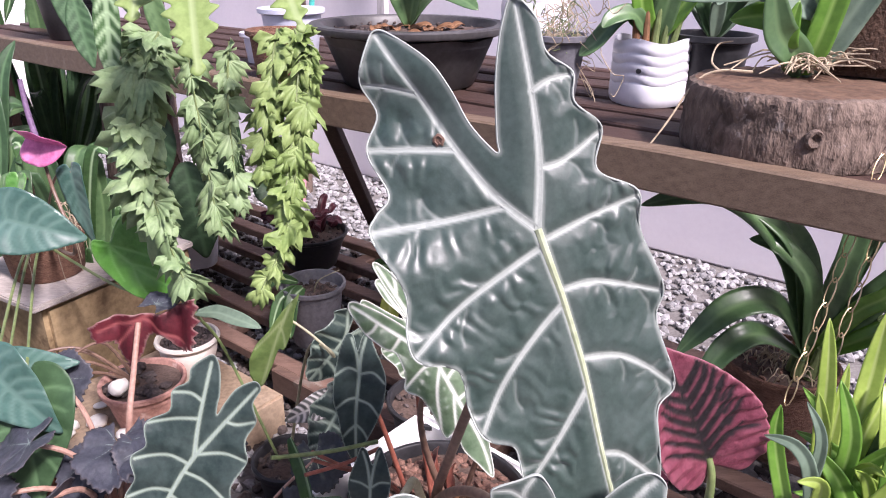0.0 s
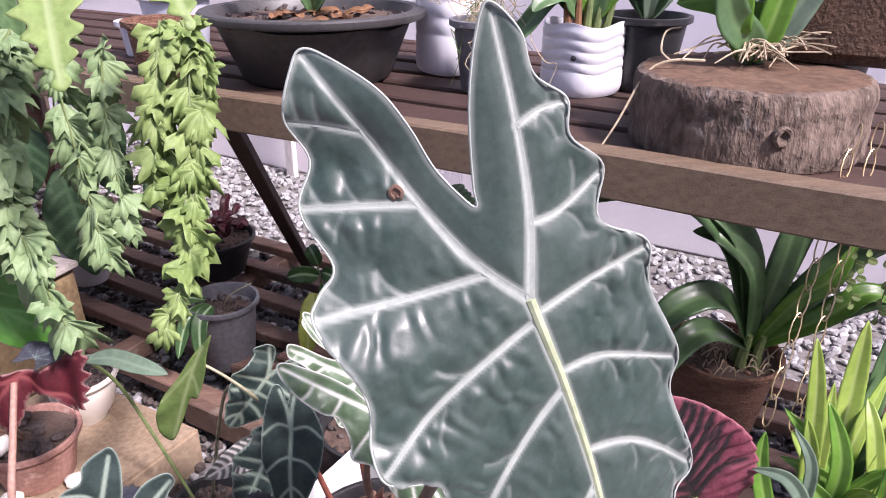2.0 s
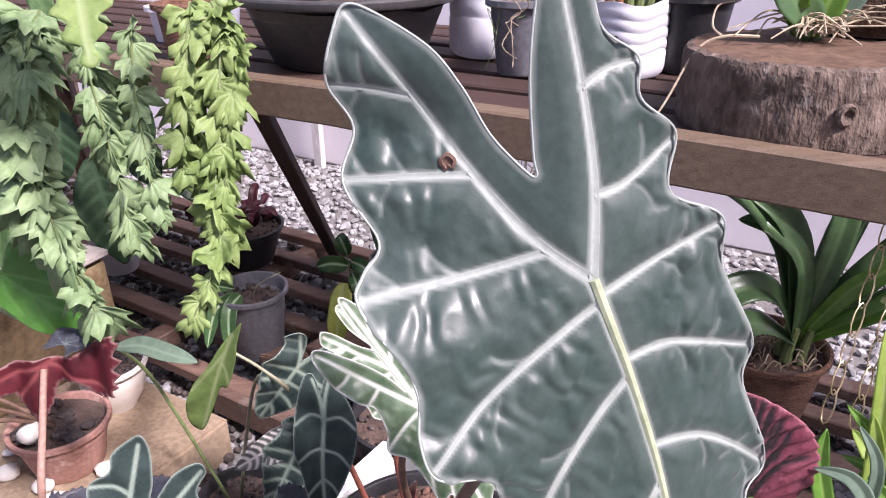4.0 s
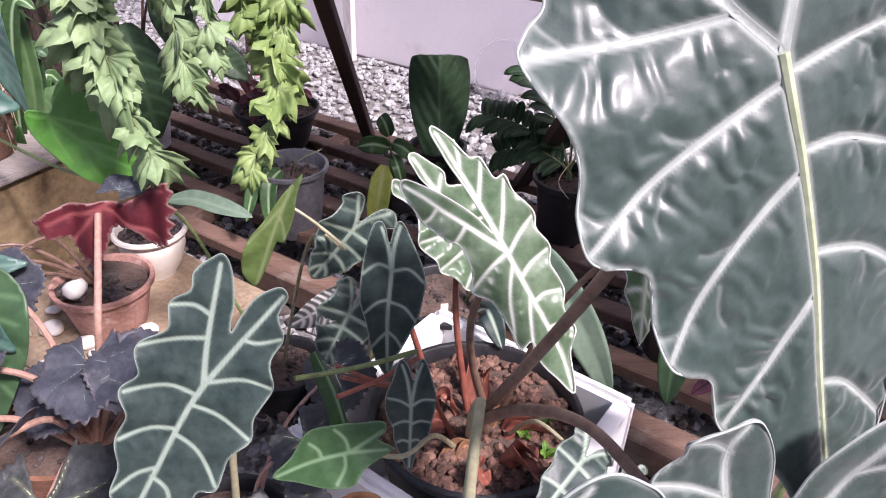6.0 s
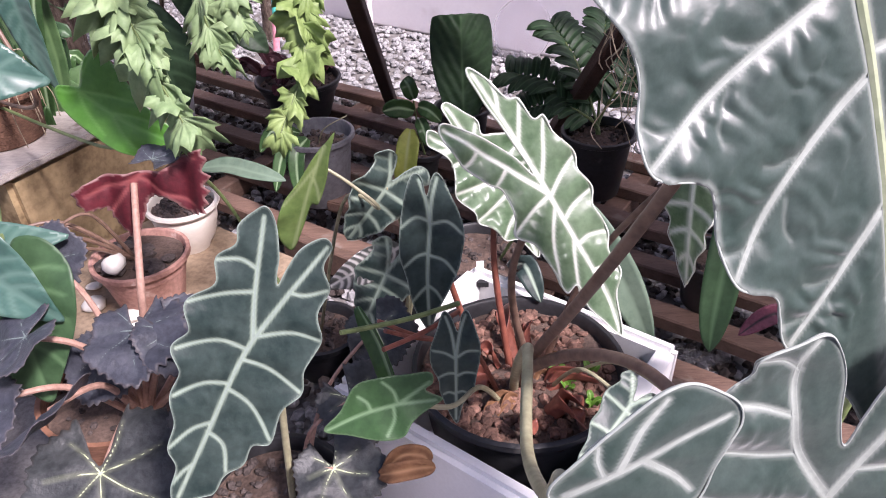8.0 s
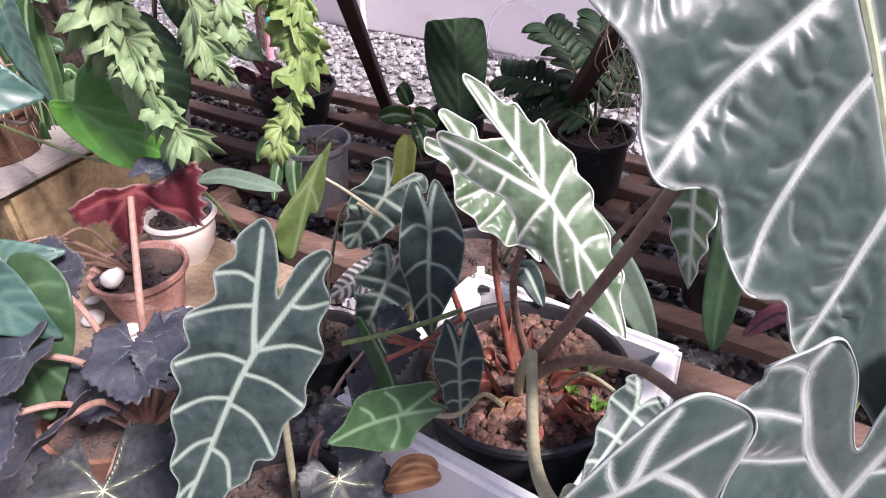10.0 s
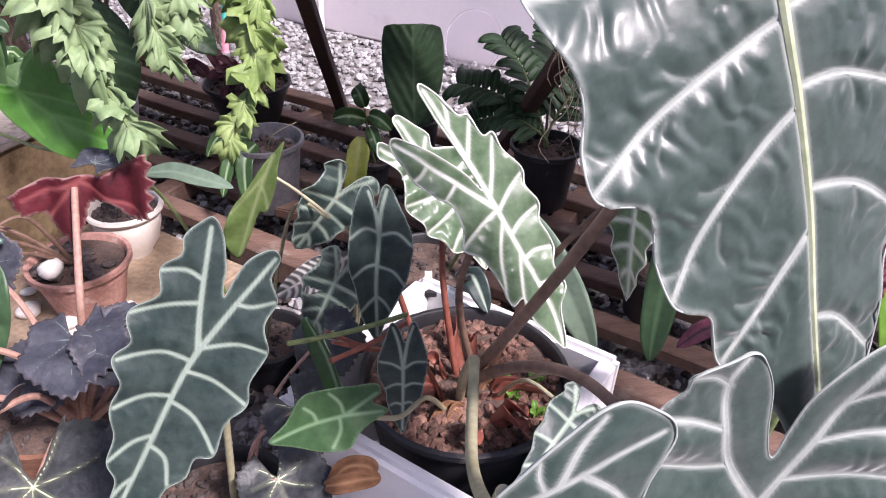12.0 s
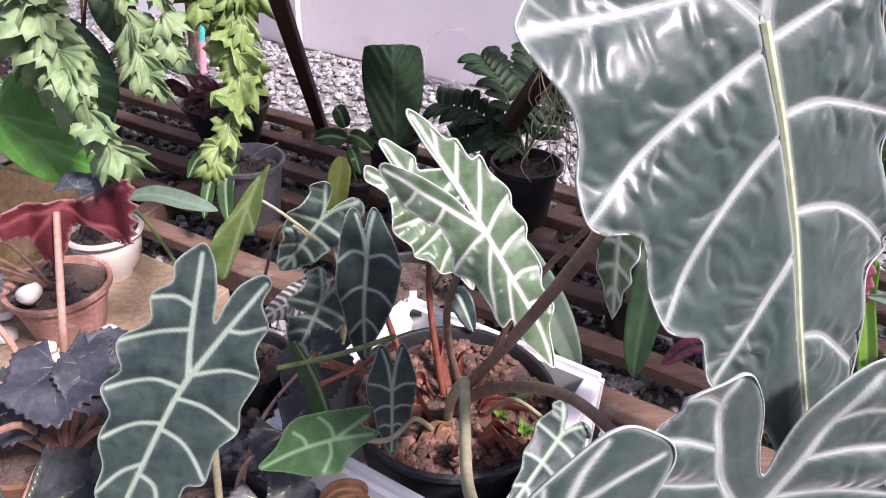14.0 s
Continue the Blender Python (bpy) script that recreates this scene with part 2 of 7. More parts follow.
_b.inputs["Base Color"].default_value = (0.95, 0.94, 0.96, 1)
M["clear"] = glass_mat

# ---- building helpers ----
C36, S36 = math.cos(radians(36)), math.sin(radians(36))


def B(u, v, z):
    """A place given along the bench (u), away from the camera across it (v) and up (z)."""
    return Vector((u * C36 + v * S36, -u * S36 + v * C36, z))


def thing(name, at, label, category, group="", kind=""):
    ob = new(name)
    ob.location = at
    ob.empty_display_size = 0.05
    return tagged(ob, label, category, group, kind)


def root_place(ob):
    while ob.parent:
        ob = ob.parent
    return ob.location


def mesh_of(name, verts, faces, mat, smooth=True, attrs=None, auto=None):
    me = bpy.data.meshes.new(name)
    me.from_pydata([tuple(v) for v in verts], [], faces)
    if smooth:
        me.polygons.foreach_set("use_smooth", [True] * len(me.polygons))
        if auto:
            me.set_sharp_from_angle(angle=radians(auto))
    if mat:
        me.materials.append(mat)
    for key, vals in (attrs or {}).items():
        a = me.attributes.new(key, "FLOAT", "POINT")
        a.data.foreach_set("value", np.asarray(vals, dtype=np.float32))
    me.update()
    return me


def part(name, geo, mat, parent, label="", smooth=True, attrs=None, auto=40, thick=0.0):
    """geo: (verts, faces) in world places. Links it as one mesh under a thing or a part."""
    o = root_place(parent)
    verts = [Vector(v) - o for v in geo[0]]
    ob = new(name, mesh_of(name, verts, geo[1], M[mat], smooth, attrs, auto))
    ob.parent = parent
    if label:
        ob["label"] = label
    if thick:
        s = ob.modifiers.new("thickness", "SOLIDIFY")
        s.thickness, s.offset = thick, 0
    return ob


def solo(name, geo, mat, label, category, at, group="", kind="", smooth=True, auto=40):
    """One mesh that is a thing by itself, with its origin at its base."""
    at = Vector(at)
    ob = new(name, mesh_of(name, [Vector(v) - at for v in geo[0]], geo[1], M[mat], smooth, None, auto))
    ob.location = at
    return tagged(ob, label, category, group, kind)


def join(*geos):
    vs, fs = [], []
    for v, f in geos:
        k = len(vs)
        vs += list(v)
        fs += [tuple(i + k for i in q) for q in f]
    return vs, fs


def lathe(profile, at, seg=32, m=None, wob=0.0, scale=(1, 1)):
    """A turned form: profile of (radius, height), round the point at; m turns it first."""
    vs, fs = [], []
    at = Vector(at)
    for j, (r, h) in enumerate(profile):
        for i in range(seg):
            a = 2 * math.pi * i / seg
            k = 1 + wob * noise.noise(Vector((math.cos(a) * 2, math.sin(a) * 2, h * 20)))
            p = Vector((r * k * math.cos(a) * scale[0], r * k * math.sin(a) * scale[1], h))
            vs.append(at + (m @ p if m else p))
    for j in range(len(profile) - 1):
        for i in range(seg):
            a, b = j * seg + i, j * seg + (i + 1) % seg
            fs.append((a, b, b + seg, a + seg))
    fs.append(tuple(reversed(range(seg))))
    fs.append(tuple((len(profile) - 1) * seg + i for i in range(seg)))
    return vs, fs


def smooth_path(pts, n=8):
    """Points along a smooth curve through pts."""
    pts = [Vector(p) for p in pts]
    out = []
    for i in range(len(pts) - 1):
        p0, p1, p2 = pts[max(i - 1, 0)], pts[i], pts[i + 1]
        p3 = pts[min(i + 2, len(pts) - 1)]
        for k in range(n):
            t = k / n
            out.append(0.5 * ((2 * p1) + (p2 - p0) * t + (2 * p0 - 5 * p1 + 4 * p2 - p3) * t * t + (3 * p1 - p0 - 3 * p2 + p3) * t ** 3))
    out.append(pts[-1])
    return out


def tube(pts, r0, r1=None, seg=8, n=8):
    """A round stem along a smooth curve, tapering from r0 to r1."""
    path = smooth_path(pts, n) if n > 1 else [Vector(p) for p in pts]
    r1 = r0 if r1 is None else r1
    vs, fs = [], []
    side = None
    for i, p in enumerate(path):
        d = (path[min(i + 1, len(path) - 1)] - path[max(i - 1, 0)]).normalized()
        if side is None:
            side = d.orthogonal().normalized()
        side = (side - d * side.dot(d)).normalized()
        up = d.cross(side)
        r = r0 + (r1 - r0) * i / (len(path) - 1)
        for k in range(seg):
            a = 2 * math.pi * k / seg
            vs.append(p + side * (r * math.cos(a)) + up * (r * math.sin(a)))
    for i in range(len(path) - 1):
        for k in range(seg):
            a, b = i * seg + k, i * seg + (k + 1) % seg
            fs.append((a, b, b + seg, a + seg))
    fs.append(tuple(reversed(range(seg))))
    fs.append(tuple((len(path) - 1) * seg + k for k in range(seg)))
    return vs, fs


def bar(a, b, w, h, up=Vector((0, 0, 1)), bev=0.003, wear=0.0):
    """A sawn bar from a to b, w wide and h high, with bevelled long edges."""
    a, b = Vector(a), Vector(b)
    d = (b - a).normalized()
    s = d.cross(up).normalized()
    q = s.cross(d).normalized()
    x, y = w / 2, h / 2
    ring = [(-x + bev, -y), (x - bev, -y), (x, -y + bev), (x, y - bev), (x - bev, y), (-x + bev, y), (-x, y - bev), (-x, -y + bev)]
    n = max(2, int((b - a).length / 0.08)) if wear else 2
    vs, fs = [], []
    for i in range(n):
        p = a + (b - a) * (i / (n - 1))
        k = Vector((noise.noise(p * 5), noise.noise(p * 5 + Vector((9, 0, 0))), noise.noise(p * 5 + Vector((0, 9, 0))))) * wear
        for cx, cy in ring:
            vs.append(p + s * cx + q * cy + k)
    for i in range(n - 1):
        for k in range(8):
            e, f = i * 8 + k, i * 8 + (k + 1) % 8
            fs.append((e, f, f + 8, e + 8))
    fs.append(tuple(reversed(range(8))))
    fs.append(tuple((n - 1) * 8 + k for k in range(8)))
    return vs, fs


def rock(at, r, rnd, flat=0.7, sub=0):
    """A rough stone of 20 or 80 faces."""
    bm = bmesh.new()
    bmesh.ops.create_icosphere(bm, subdivisions=1 + sub, radius=1)
    rot = Euler((rnd.uniform(0, 6), rnd.uniform(0, 6), rnd.uniform(0, 6))).to_matrix()
    sc = Vector((r * rnd.uniform(0.8, 1.25), r * rnd.uniform(0.7, 1.1), r * flat * rnd.uniform(0.8, 1.1)))
    vs = []
    for v in bm.verts:
        p = v.co * (1 + 0.3 * noise.noise(v.co * 1.3 + Vector((rnd.random() * 0.2, at[0] * 91, at[1] * 77))))
        p = rot @ p
        vs.append(Vector(at) + Vector((p.x * sc.x, p.y * sc.y, p.z * sc.z)))
    fs = [tuple(v.index for v in f.verts) for f in bm.faces]
    bm.free()
    return vs, fs


ICO_V, ICO_F = rock((0, 0, 0), 1.0, random.Random(5), 1.0)


def scatter(spots, rnd, flat=0.6):
    """Many small stones as one mesh: spots of (x, y, z, radius)."""
    base = np.array([tuple(v) for v in ICO_V])
    fb = np.array(ICO_F)
    vs, fs = [], []
    for i, (x, y, z, r) in enumerate(spots):
        rot = np.array(Euler((rnd.uniform(0, 6), rnd.uniform(0, 6), rnd.uniform(0, 6))).to_matrix())
        k = base * (r * np.array([rnd.uniform(0.75, 1.35), rnd.uniform(0.7, 1.1), rnd.uniform(0.6, 1.0)]))
        p = k @ rot.T
        p[:, 2] *= flat
        vs.append(p + (x, y, z))
        fs.append(fb + i * len(base))
    return np.concatenate(vs).tolist(), [tuple(f) for f in np.concatenate(fs).tolist()]


def closed_curve(pts, n=10):
    """A smooth closed outline through pts."""
    out = []
    k = len(pts)
    for i in range(k):
        p0, p1, p2, p3 = (np.array(pts[(i + j) % k], float) for j in (-1, 0, 1, 2))
        for s in range(n):
            t = s / n
            out.append(0.5 * (2 * p1 + (p2 - p0) * t + (2 * p0 - 5 * p1 + 4 * p2 - p3) * t * t + (3 * p1 - p0 - 3 * p2 + p3) * t ** 3))
    return np.array(out)


def seg_dist(P, A, Bq):
    """Distance of each point from each segment, and how far along it lies."""
    d = Bq - A
    L = np.maximum((d ** 2).sum(1), 1e-12)
    t = np.clip(((P[:, None, :] - A[None]) * d[None]).sum(2) / L, 0, 1)
    near = A[None] + t[..., None] * d[None]
    return np.sqrt(((P[:, None, :] - near) ** 2).sum(2)), near


def sheet(outline, veins, cell, shape, quilt=0.0, rimw=0.0, halo=2.2, pucker=0.0, ripple=0.011):
    """A leaf blade cut out of a fine grid. outline: closed curve in leaf places (a, b). veins: (points, width at base, at tip).
    shape(a, b, h): the world place. Returns geometry and the attributes vein and rim."""
    O = np.asarray(outline)
    lo, hi = O.min(0) - cell, O.max(0) + cell
    na, nb = (np.ceil((hi - lo) / cell)).astype(int) + 1
    ga, gb = np.meshgrid(lo[0] + cell * np.arange(na), lo[1] + cell * np.arange(nb), indexing="ij")
    P = np.stack([ga.ravel(), gb.ravel()], 1)
    A, Bq = O, np.roll(O, -1, 0)

    def inside(Q):
        y = Q[:, 1:2]
        c = (A[None, :, 1] > y) != (Bq[None, :, 1] > y)
        xi = A[None, :, 0] + (y - A[None, :, 1]) * (Bq - A)[None, :, 0] / np.where(np.abs((Bq - A)[:, 1]) < 1e-9, 1e-9, (Bq - A)[:, 1])[None]
        return ((c & (Q[:, :1] < xi)).sum(1) % 2) == 1
    mid = P.reshape(na, nb, 2)[:-1, :-1] + cell / 2
    keep = inside(mid.reshape(-1, 2)).reshape(na - 1, nb - 1)
    idx = np.arange(na * nb).reshape(na, nb)
    quads = np.stack([idx[:-1, :-1], idx[1:, :-1], idx[1:, 1:], idx[:-1, 1:]], -1)[keep]
    used, inv = np.unique(quads, return_inverse=True)
    quads = inv.reshape(quads.shape)
    Q = P[used].copy()
    count = np.bincount(quads.ravel(), minlength=len(Q))
    edge = np.where(count < 4)[0]
    dist, near = seg_dist(Q[edge], A, Bq)
    k = dist.argmin(1)
    Q[edge] = near[np.arange(len(edge)), k]
    rim = np.zeros(len(Q))
    dall = np.full(len(Q), 1.0)
    for s in range(0, len(Q), 4000):
        dd, _ = seg_dist(Q[s:s + 4000], A, Bq)
        dall[s:s + 4000] = dd.min(1)
    if rimw:
        rim = np.clip(1.3 - dall / rimw, 0, 1)
    vein = np.zeros(len(Q))
    trough = np.full(len(Q), 1.0)
    main = max(w0 for _, w0, _ in veins) * 0.86
    near_side, phase, along_side = np.full(len(Q), 1.0), np.zeros(len(Q)), np.zeros(len(Q))
    for i, (pts, w0, w1) in enumerate(veins):
        path = np.array([tuple(p)[:2] for p in smooth_path([(*p, 0) for p in pts], 5)])
        ws = np.linspace(w0, w1, len(path) - 1)
        dd, foot = seg_dist(Q, path[:-1], path[1:])
        if pucker and 0.0007 < w0 < main:
            j = dd.argmin(1)
            run = np.concatenate([[0], np.cumsum(np.linalg.norm(np.diff(path, axis=0), axis=1))])
            along = run[j] + np.linalg.norm(foot[np.arange(len(Q)), j] - path[j], axis=1)
            best = dd.min(1)
            take = best < near_side
            side_of = np.sign((Q - foot[np.arange(len(Q)), j]) @ np.array([-(path[-1] - path[0])[1], (path[-1] - path[0])[0]]))
            near_side = np.where(take, best, near_side)
            phase = np.where(take, i * 2.3 + 1.1 * side_of, phase)
            along_side = np.where(take, along, along_side)
        core = np.clip(1 - (dd - 0.72 * ws[None]) / np.maximum(0.55 * ws[None], 1.1 * cell), 0, 1)
        glow = (0.12 if w0 > 0.0024 else 0.08) * np.clip(1 - dd / (halo * 1.6 * ws[None]), 0, 1)
        vein = np.maximum(vein, np.maximum(core, glow).max(1) * (1.0 if w0 > 0.0007 else 0.35))
        trough = np.minimum(trough, dd.min(1))
    h = quilt * (np.clip(trough / 0.012, 0, 1) ** 0.6) if quilt else np.zeros(len(Q))
    if pucker:
        wander = np.array([noise.noise(Vector((a * 55, b * 55, 4.0))) for a, b in Q])
        strength = np.array([0.55 + 0.9 * noise.noise(Vector((a * 24, b * 24, 9.0))) for a, b in Q])
        swell = np.clip((near_side - 0.002) / 0.008, 0, 1) * np.exp(-near_side / 0.022) * np.clip(along_side / 0.025, 0.15, 1)
        h = h + pucker * strength * swell * (0.5 + 0.5 * np.sin(along_side * 2 * np.pi / ripple + phase + 4.5 * wander))
    vs = [shape(a, b, hh) for (a, b), hh in zip(Q, h)]
    return (vs, [tuple(q) for q in quads.tolist()]), {"vein": vein, "rim": rim}


def frame_of(node, tip, side):
    """Leaf axes: side S, towards the tip T, face N (S x T turned to the camera's side)."""
    node, tip = Vector(node), Vector(tip)
    T = (tip - node).normalized()
    S = Vector(side)
    S = (S - T * S.dot(T)).normalized()
    N = S.cross(T)
    return node, S, T, (-N if N.y > 0 else N)


def blade(node, tip, side, droop=0.0, cup=0.0, wave=0.0, wl=0.06, L=None, seed=0.0):
    """Maps leaf places to the world: drooping along its length, cupped across, with a wavy margin."""
    o, S, T, N = frame_of(node, tip, side)
    L = L or (Vector(tip) - o).length

    def f(a, b, h):
        x = b / L
        w = wave * math.sin(b / wl * 2 * math.pi + (0 if a > 0 else 2.1) + seed) * min(1, abs(a) / (0.35 * L)) ** 1.5
        return o + S * a + T * b + N * (h - droop * x * x * L + cup * abs(a) + w)
    return f


HALO = {"hero": 0.85, "mid": 0.75, "var_lit": 0.9, "star": 0.12, "begonia": 0.1}
STRIP = {"hero": 0.66, "mid": 0.6, "var_lit": 0.8}
# the whitest rib colour here carries sunlight too, like its blade
VEINED = {"hero": (0.36, 0.40, 0.36), "mid": (0.27, 0.34, 0.29), "begonia": (0.16, 0.20, 0.19), "var_lit": (0.80, 0.84, 0.74), "star": (0.55, 0.62, 0.38)}
for key, col_ in VEINED.items():
    M["vein_" + key] = material("pale_vein_" + key, tuple(x * 0.85 for x in col_), col_, 0.5, 60, 0.15, 220, trans=0.2 if key == "var_lit" else 0.0, grainy=0.15)


def vein_strip(pts, w0, w1, shape, quilt):
    """A raised rib along a side vein, rounded across and tapering."""
    path = [p for p in smooth_path([(*p, 0) for p in pts], 9)]
    vs, fs = [], []
    xs = (-1, -0.6, 0, 0.6, 1)
    for i, p in enumerate(path):
        d = path[min(i + 1, len(path) - 1)] - path[max(i - 1, 0)]
        d.normalize()
        s = Vector((-d.y, d.x, 0))
        w = w0 + (w1 - w0) * i / (len(path) - 1)
        w *= 1 + 0.10 * noise.noise(Vector((p.x * 400, p.y * 400, 1)))
        for x in xs:
            q = p + s * (x * w)
            vs.append(shape(q.x, q.y, quilt * min(1, abs(x) * w / 0.012) ** 0.6 + 0.0006 + 0.22 * w * (1 - x * x)))
    for i in range(len(path) - 1):
        for k in range(4):
            e = i * 5 + k
            fs.append((e, e + 1, e + 6, e + 5))
    return vs, fs


def margin_strip(outline, w, shape, quilt):
    """The thin pale raised margin round a blade."""
    O = np.asarray(outline)
    d = np.roll(O, -1, 0) - np.roll(O, 1, 0)
    d /= np.maximum(np.linalg.norm(d, axis=1, keepdims=True), 1e-9)
    nrm = np.stack([-d[:, 1], d[:, 0]], 1)
    area = (O[:, 0] * np.roll(O[:, 1], -1) - np.roll(O[:, 0], -1) * O[:, 1]).sum()
    if area < 0:
        nrm = -nrm
    vs, fs = [], []
    n = len(O)
    for i in range(n):
        for k, (off, up) in enumerate(((-0.25, 0.0), (0.1, 0.0009), (0.55, 0.0010), (1.0, 0.0004))):
            q = O[i] + nrm[i] * off * w
            vs.append(shape(q[0], q[1], quilt + up))
    for i in range(n):
        for k in range(3):
            e, f = i * 4 + k, ((i + 1) % n) * 4 + k
            fs.append((e, f, f + 1, e + 1))
    return vs, fs


def add_leaf(parent, name, outline, veins, cell, shape, mat, label="", quilt=0.0, rimw=0.0, halo=2.2, thick=0.0008, pucker=0.0, ripple=0.011):
    geo, attrs = sheet(outline, veins, cell, shape, quilt, rimw, halo, pucker, ripple)
    if mat in VEINED:
        attrs["vein"] = attrs["vein"] * HALO[mat]
        attrs["rim"] = attrs["rim"] * 0.55
    leaf = part(name, geo, mat, parent, label, attrs=attrs, auto=None, thick=thick)
    if mat in VEINED:
        for pts, w0, w1 in veins:
            if w0 > 0.0007:
                k = STRIP.get(mat, 0.6)
                part("vein", vein_strip(pts, w0 * k, w1 * k, shape, quilt), "vein_" + mat, leaf, auto=None)
        if rimw and mat in ("hero", "mid", "var_lit"):
            part("margin", margin_strip(outline, rimw * (0.55 if mat == "var_lit" else 0.38), shape, quilt), "vein_" + mat, leaf, auto=None)
    return leaf


def arrow_spec(L, W, back, spread, n, notch=0.25, wave=0.12, vw=0.0022, blunt=0.5, skew=0.0):
    """Outline and veins of an arrow-shaped leaf, node at (0, 0), tip at (0, L), two back lobes, n side veins a side."""
    right, veins = [], [([(0, -0.002), (0, L * 0.97)], vw * 1.25, vw * 0.5)]
    tips = []
    for i in range(n):
        f = (i + 0.25) / n
        b0 = L * f * 0.86
        w = W * (1 - f ** 1.3) * (1.0 if i else 0.96) + W * 0.07
        bt = b0 + W * (0.10 + 0.30 * f)
        tips.append((w, bt, b0))
    lobe = (spread, -back)
    for sgn in (1, -1):
        veins.append(([(0, 0), (sgn * spread * 0.35, -back * 0.45), (sgn * lobe[0], lobe[1] * 0.95)], vw * 1.1, vw * 0.5))
        for w, bt, b0 in tips:
            veins.append(([(0, b0), (sgn * w * 0.55, b0 + (bt - b0) * 0.4), (sgn * w * 0.97, bt)], vw * 0.85, vw * 0.5))
        for f in (0.45, 0.75):
            veins.append(([(sgn * spread * f * 0.9, -back * f), (sgn * (spread * f + W * 0.42), -back * f * 0.95 + back * 0.06)], vw * 0.7, vw * 0.4))
    right.append((lobe[0] * 0.34, -back * 0.72))
    right.append((lobe[0] * 0.66, -back * 0.97))
    right.append((lobe[0] * 1.25, -back * 0.99))
    right.append((spread * 0.75 + W * 0.48, -back * 0.68))
    right.append((spread * 0.6 + W * 0.44, -back * 0.52))
    right.append((spread * 0.45 + W * 0.55, -back * 0.36))
    prev = None
    for w, bt, b0 in tips:
        if prev:
            right.append(((w + prev[0]) / 2 * (1 - wave), (bt + prev[1]) / 2))
        right.append((w, bt))
        prev = (w, bt)
    pts = [(0, -back * notch)] + right + [(W * 0.06 * blunt, L * 0.985), (-W * 0.06 * blunt, L * 0.985)] + [(-a, b) for a, b in reversed(right)]
    if skew:
        lean = lambda q: (q[0] + skew * min(0.0, q[1]), q[1])
        pts = [lean(q) for q in pts]
        veins = [([lean(q) for q in p], w0, w1) for p, w0, w1 in veins]
    return closed_curve(pts, 7), veins


def heart_spec(L, W, back, vw=0.001, nv=5):
    right = [(W * 0.25, -back), (W * 0.7, -back * 0.85), (W * 0.98, -back * 0.1), (W * 0.93, L * 0.25), (W * 0.62, L * 0.58), (W * 0.22, L * 0.88)]
    pts = [(0, -back * 0.35)] + right + [(0, L)] + [(-a, b) for a, b in reversed(right)]
    veins = [([(0, 0), (0, L * 0.97)], vw * 1.6, vw * 0.6)]
    for s in (1, -1):
        for i in range(nv):
            f = i / nv
            veins.append(([(0, L * f * 0.6), (s * W * 0.5 * (1 - f * 0.5), L * (f * 0.75 + 0.02) - back * 0.3 * (1 - f)), (s * W * 0.88 * (1 - f * 0.55), L * (f * 0.85 + 0.1) - back * 0.4 * (1 - f))], vw, vw * 0.5))
    return closed_curve(pts, 8), veins


def oval_spec(L, W, vw=0.001, nv=6, fat=0.45):
    right = [(W * 0.35, L * 0.04), (W * 0.85, L * (fat - 0.2)), (W, L * fat), (W * 0.82, L * (fat + 0.25)), (W * 0.35, L * 0.9)]
    pts = [(0, 0)] + right + [(0, L)] + [(-a, b) for a, b in reversed(right)]
    veins = [([(0, 0), (0, L * 0.97)], vw * 1.6, vw * 0.6)]
    for s in (1, -1):
        for i in range(nv):
            f = (i + 0.3) / nv
            veins.append(([(0, L * f * 0.85), (s * W * 0.45, L * (f * 0.85 + 0.06)), (s * W * 0.9 * math.sin(math.pi * (0.15 + 0.75 * f)), L * (f * 0.85 + 0.14))], vw * 0.8, vw * 0.4))
    return closed_curve(pts, 8), veins


def fan_spec(R, teeth=26, jag=0.1, lop=0.25, nv=7, vw=0.001, reach=0.8, seed=1, gap=0.5):
    """A begonia leaf: lopsided round blade with a toothed margin and veins spread from the node."""
    rnd = random.Random(seed)
    pts = []
    for i in range(teeth * 2):
        f = i / (teeth * 2)
        a = (-math.pi + gap) + f * 2 * (math.pi - gap)
        r = R * (1 + lop * math.cos(a - 0.5)) * (0.86 + 0.05 * math.cos(nv * a * 0.85))
        r *= 1 + (jag if i % 2 else -jag) * rnd.uniform(0.4, 1.2)
        pts.append((r * math.sin(a), r * math.cos(a)))
    pts.append((0, -R * 0.06))
    veins = []
    for i in range(nv):
        a = (-math.pi + gap + 0.25) + i / (nv - 1) * 2 * (math.pi - gap - 0.25)
        r = R * (1 + lop * math.cos(a - 0.5)) * reach
        veins.append(([(0, 0), (r * 0.5 * math.sin(a), r * 0.5 * math.cos(a)), (r * math.sin(a + 0.08), r * math.cos(a + 0.08))], vw * 1.6, vw * 0.35))
    return closed_curve(pts, 3), veins


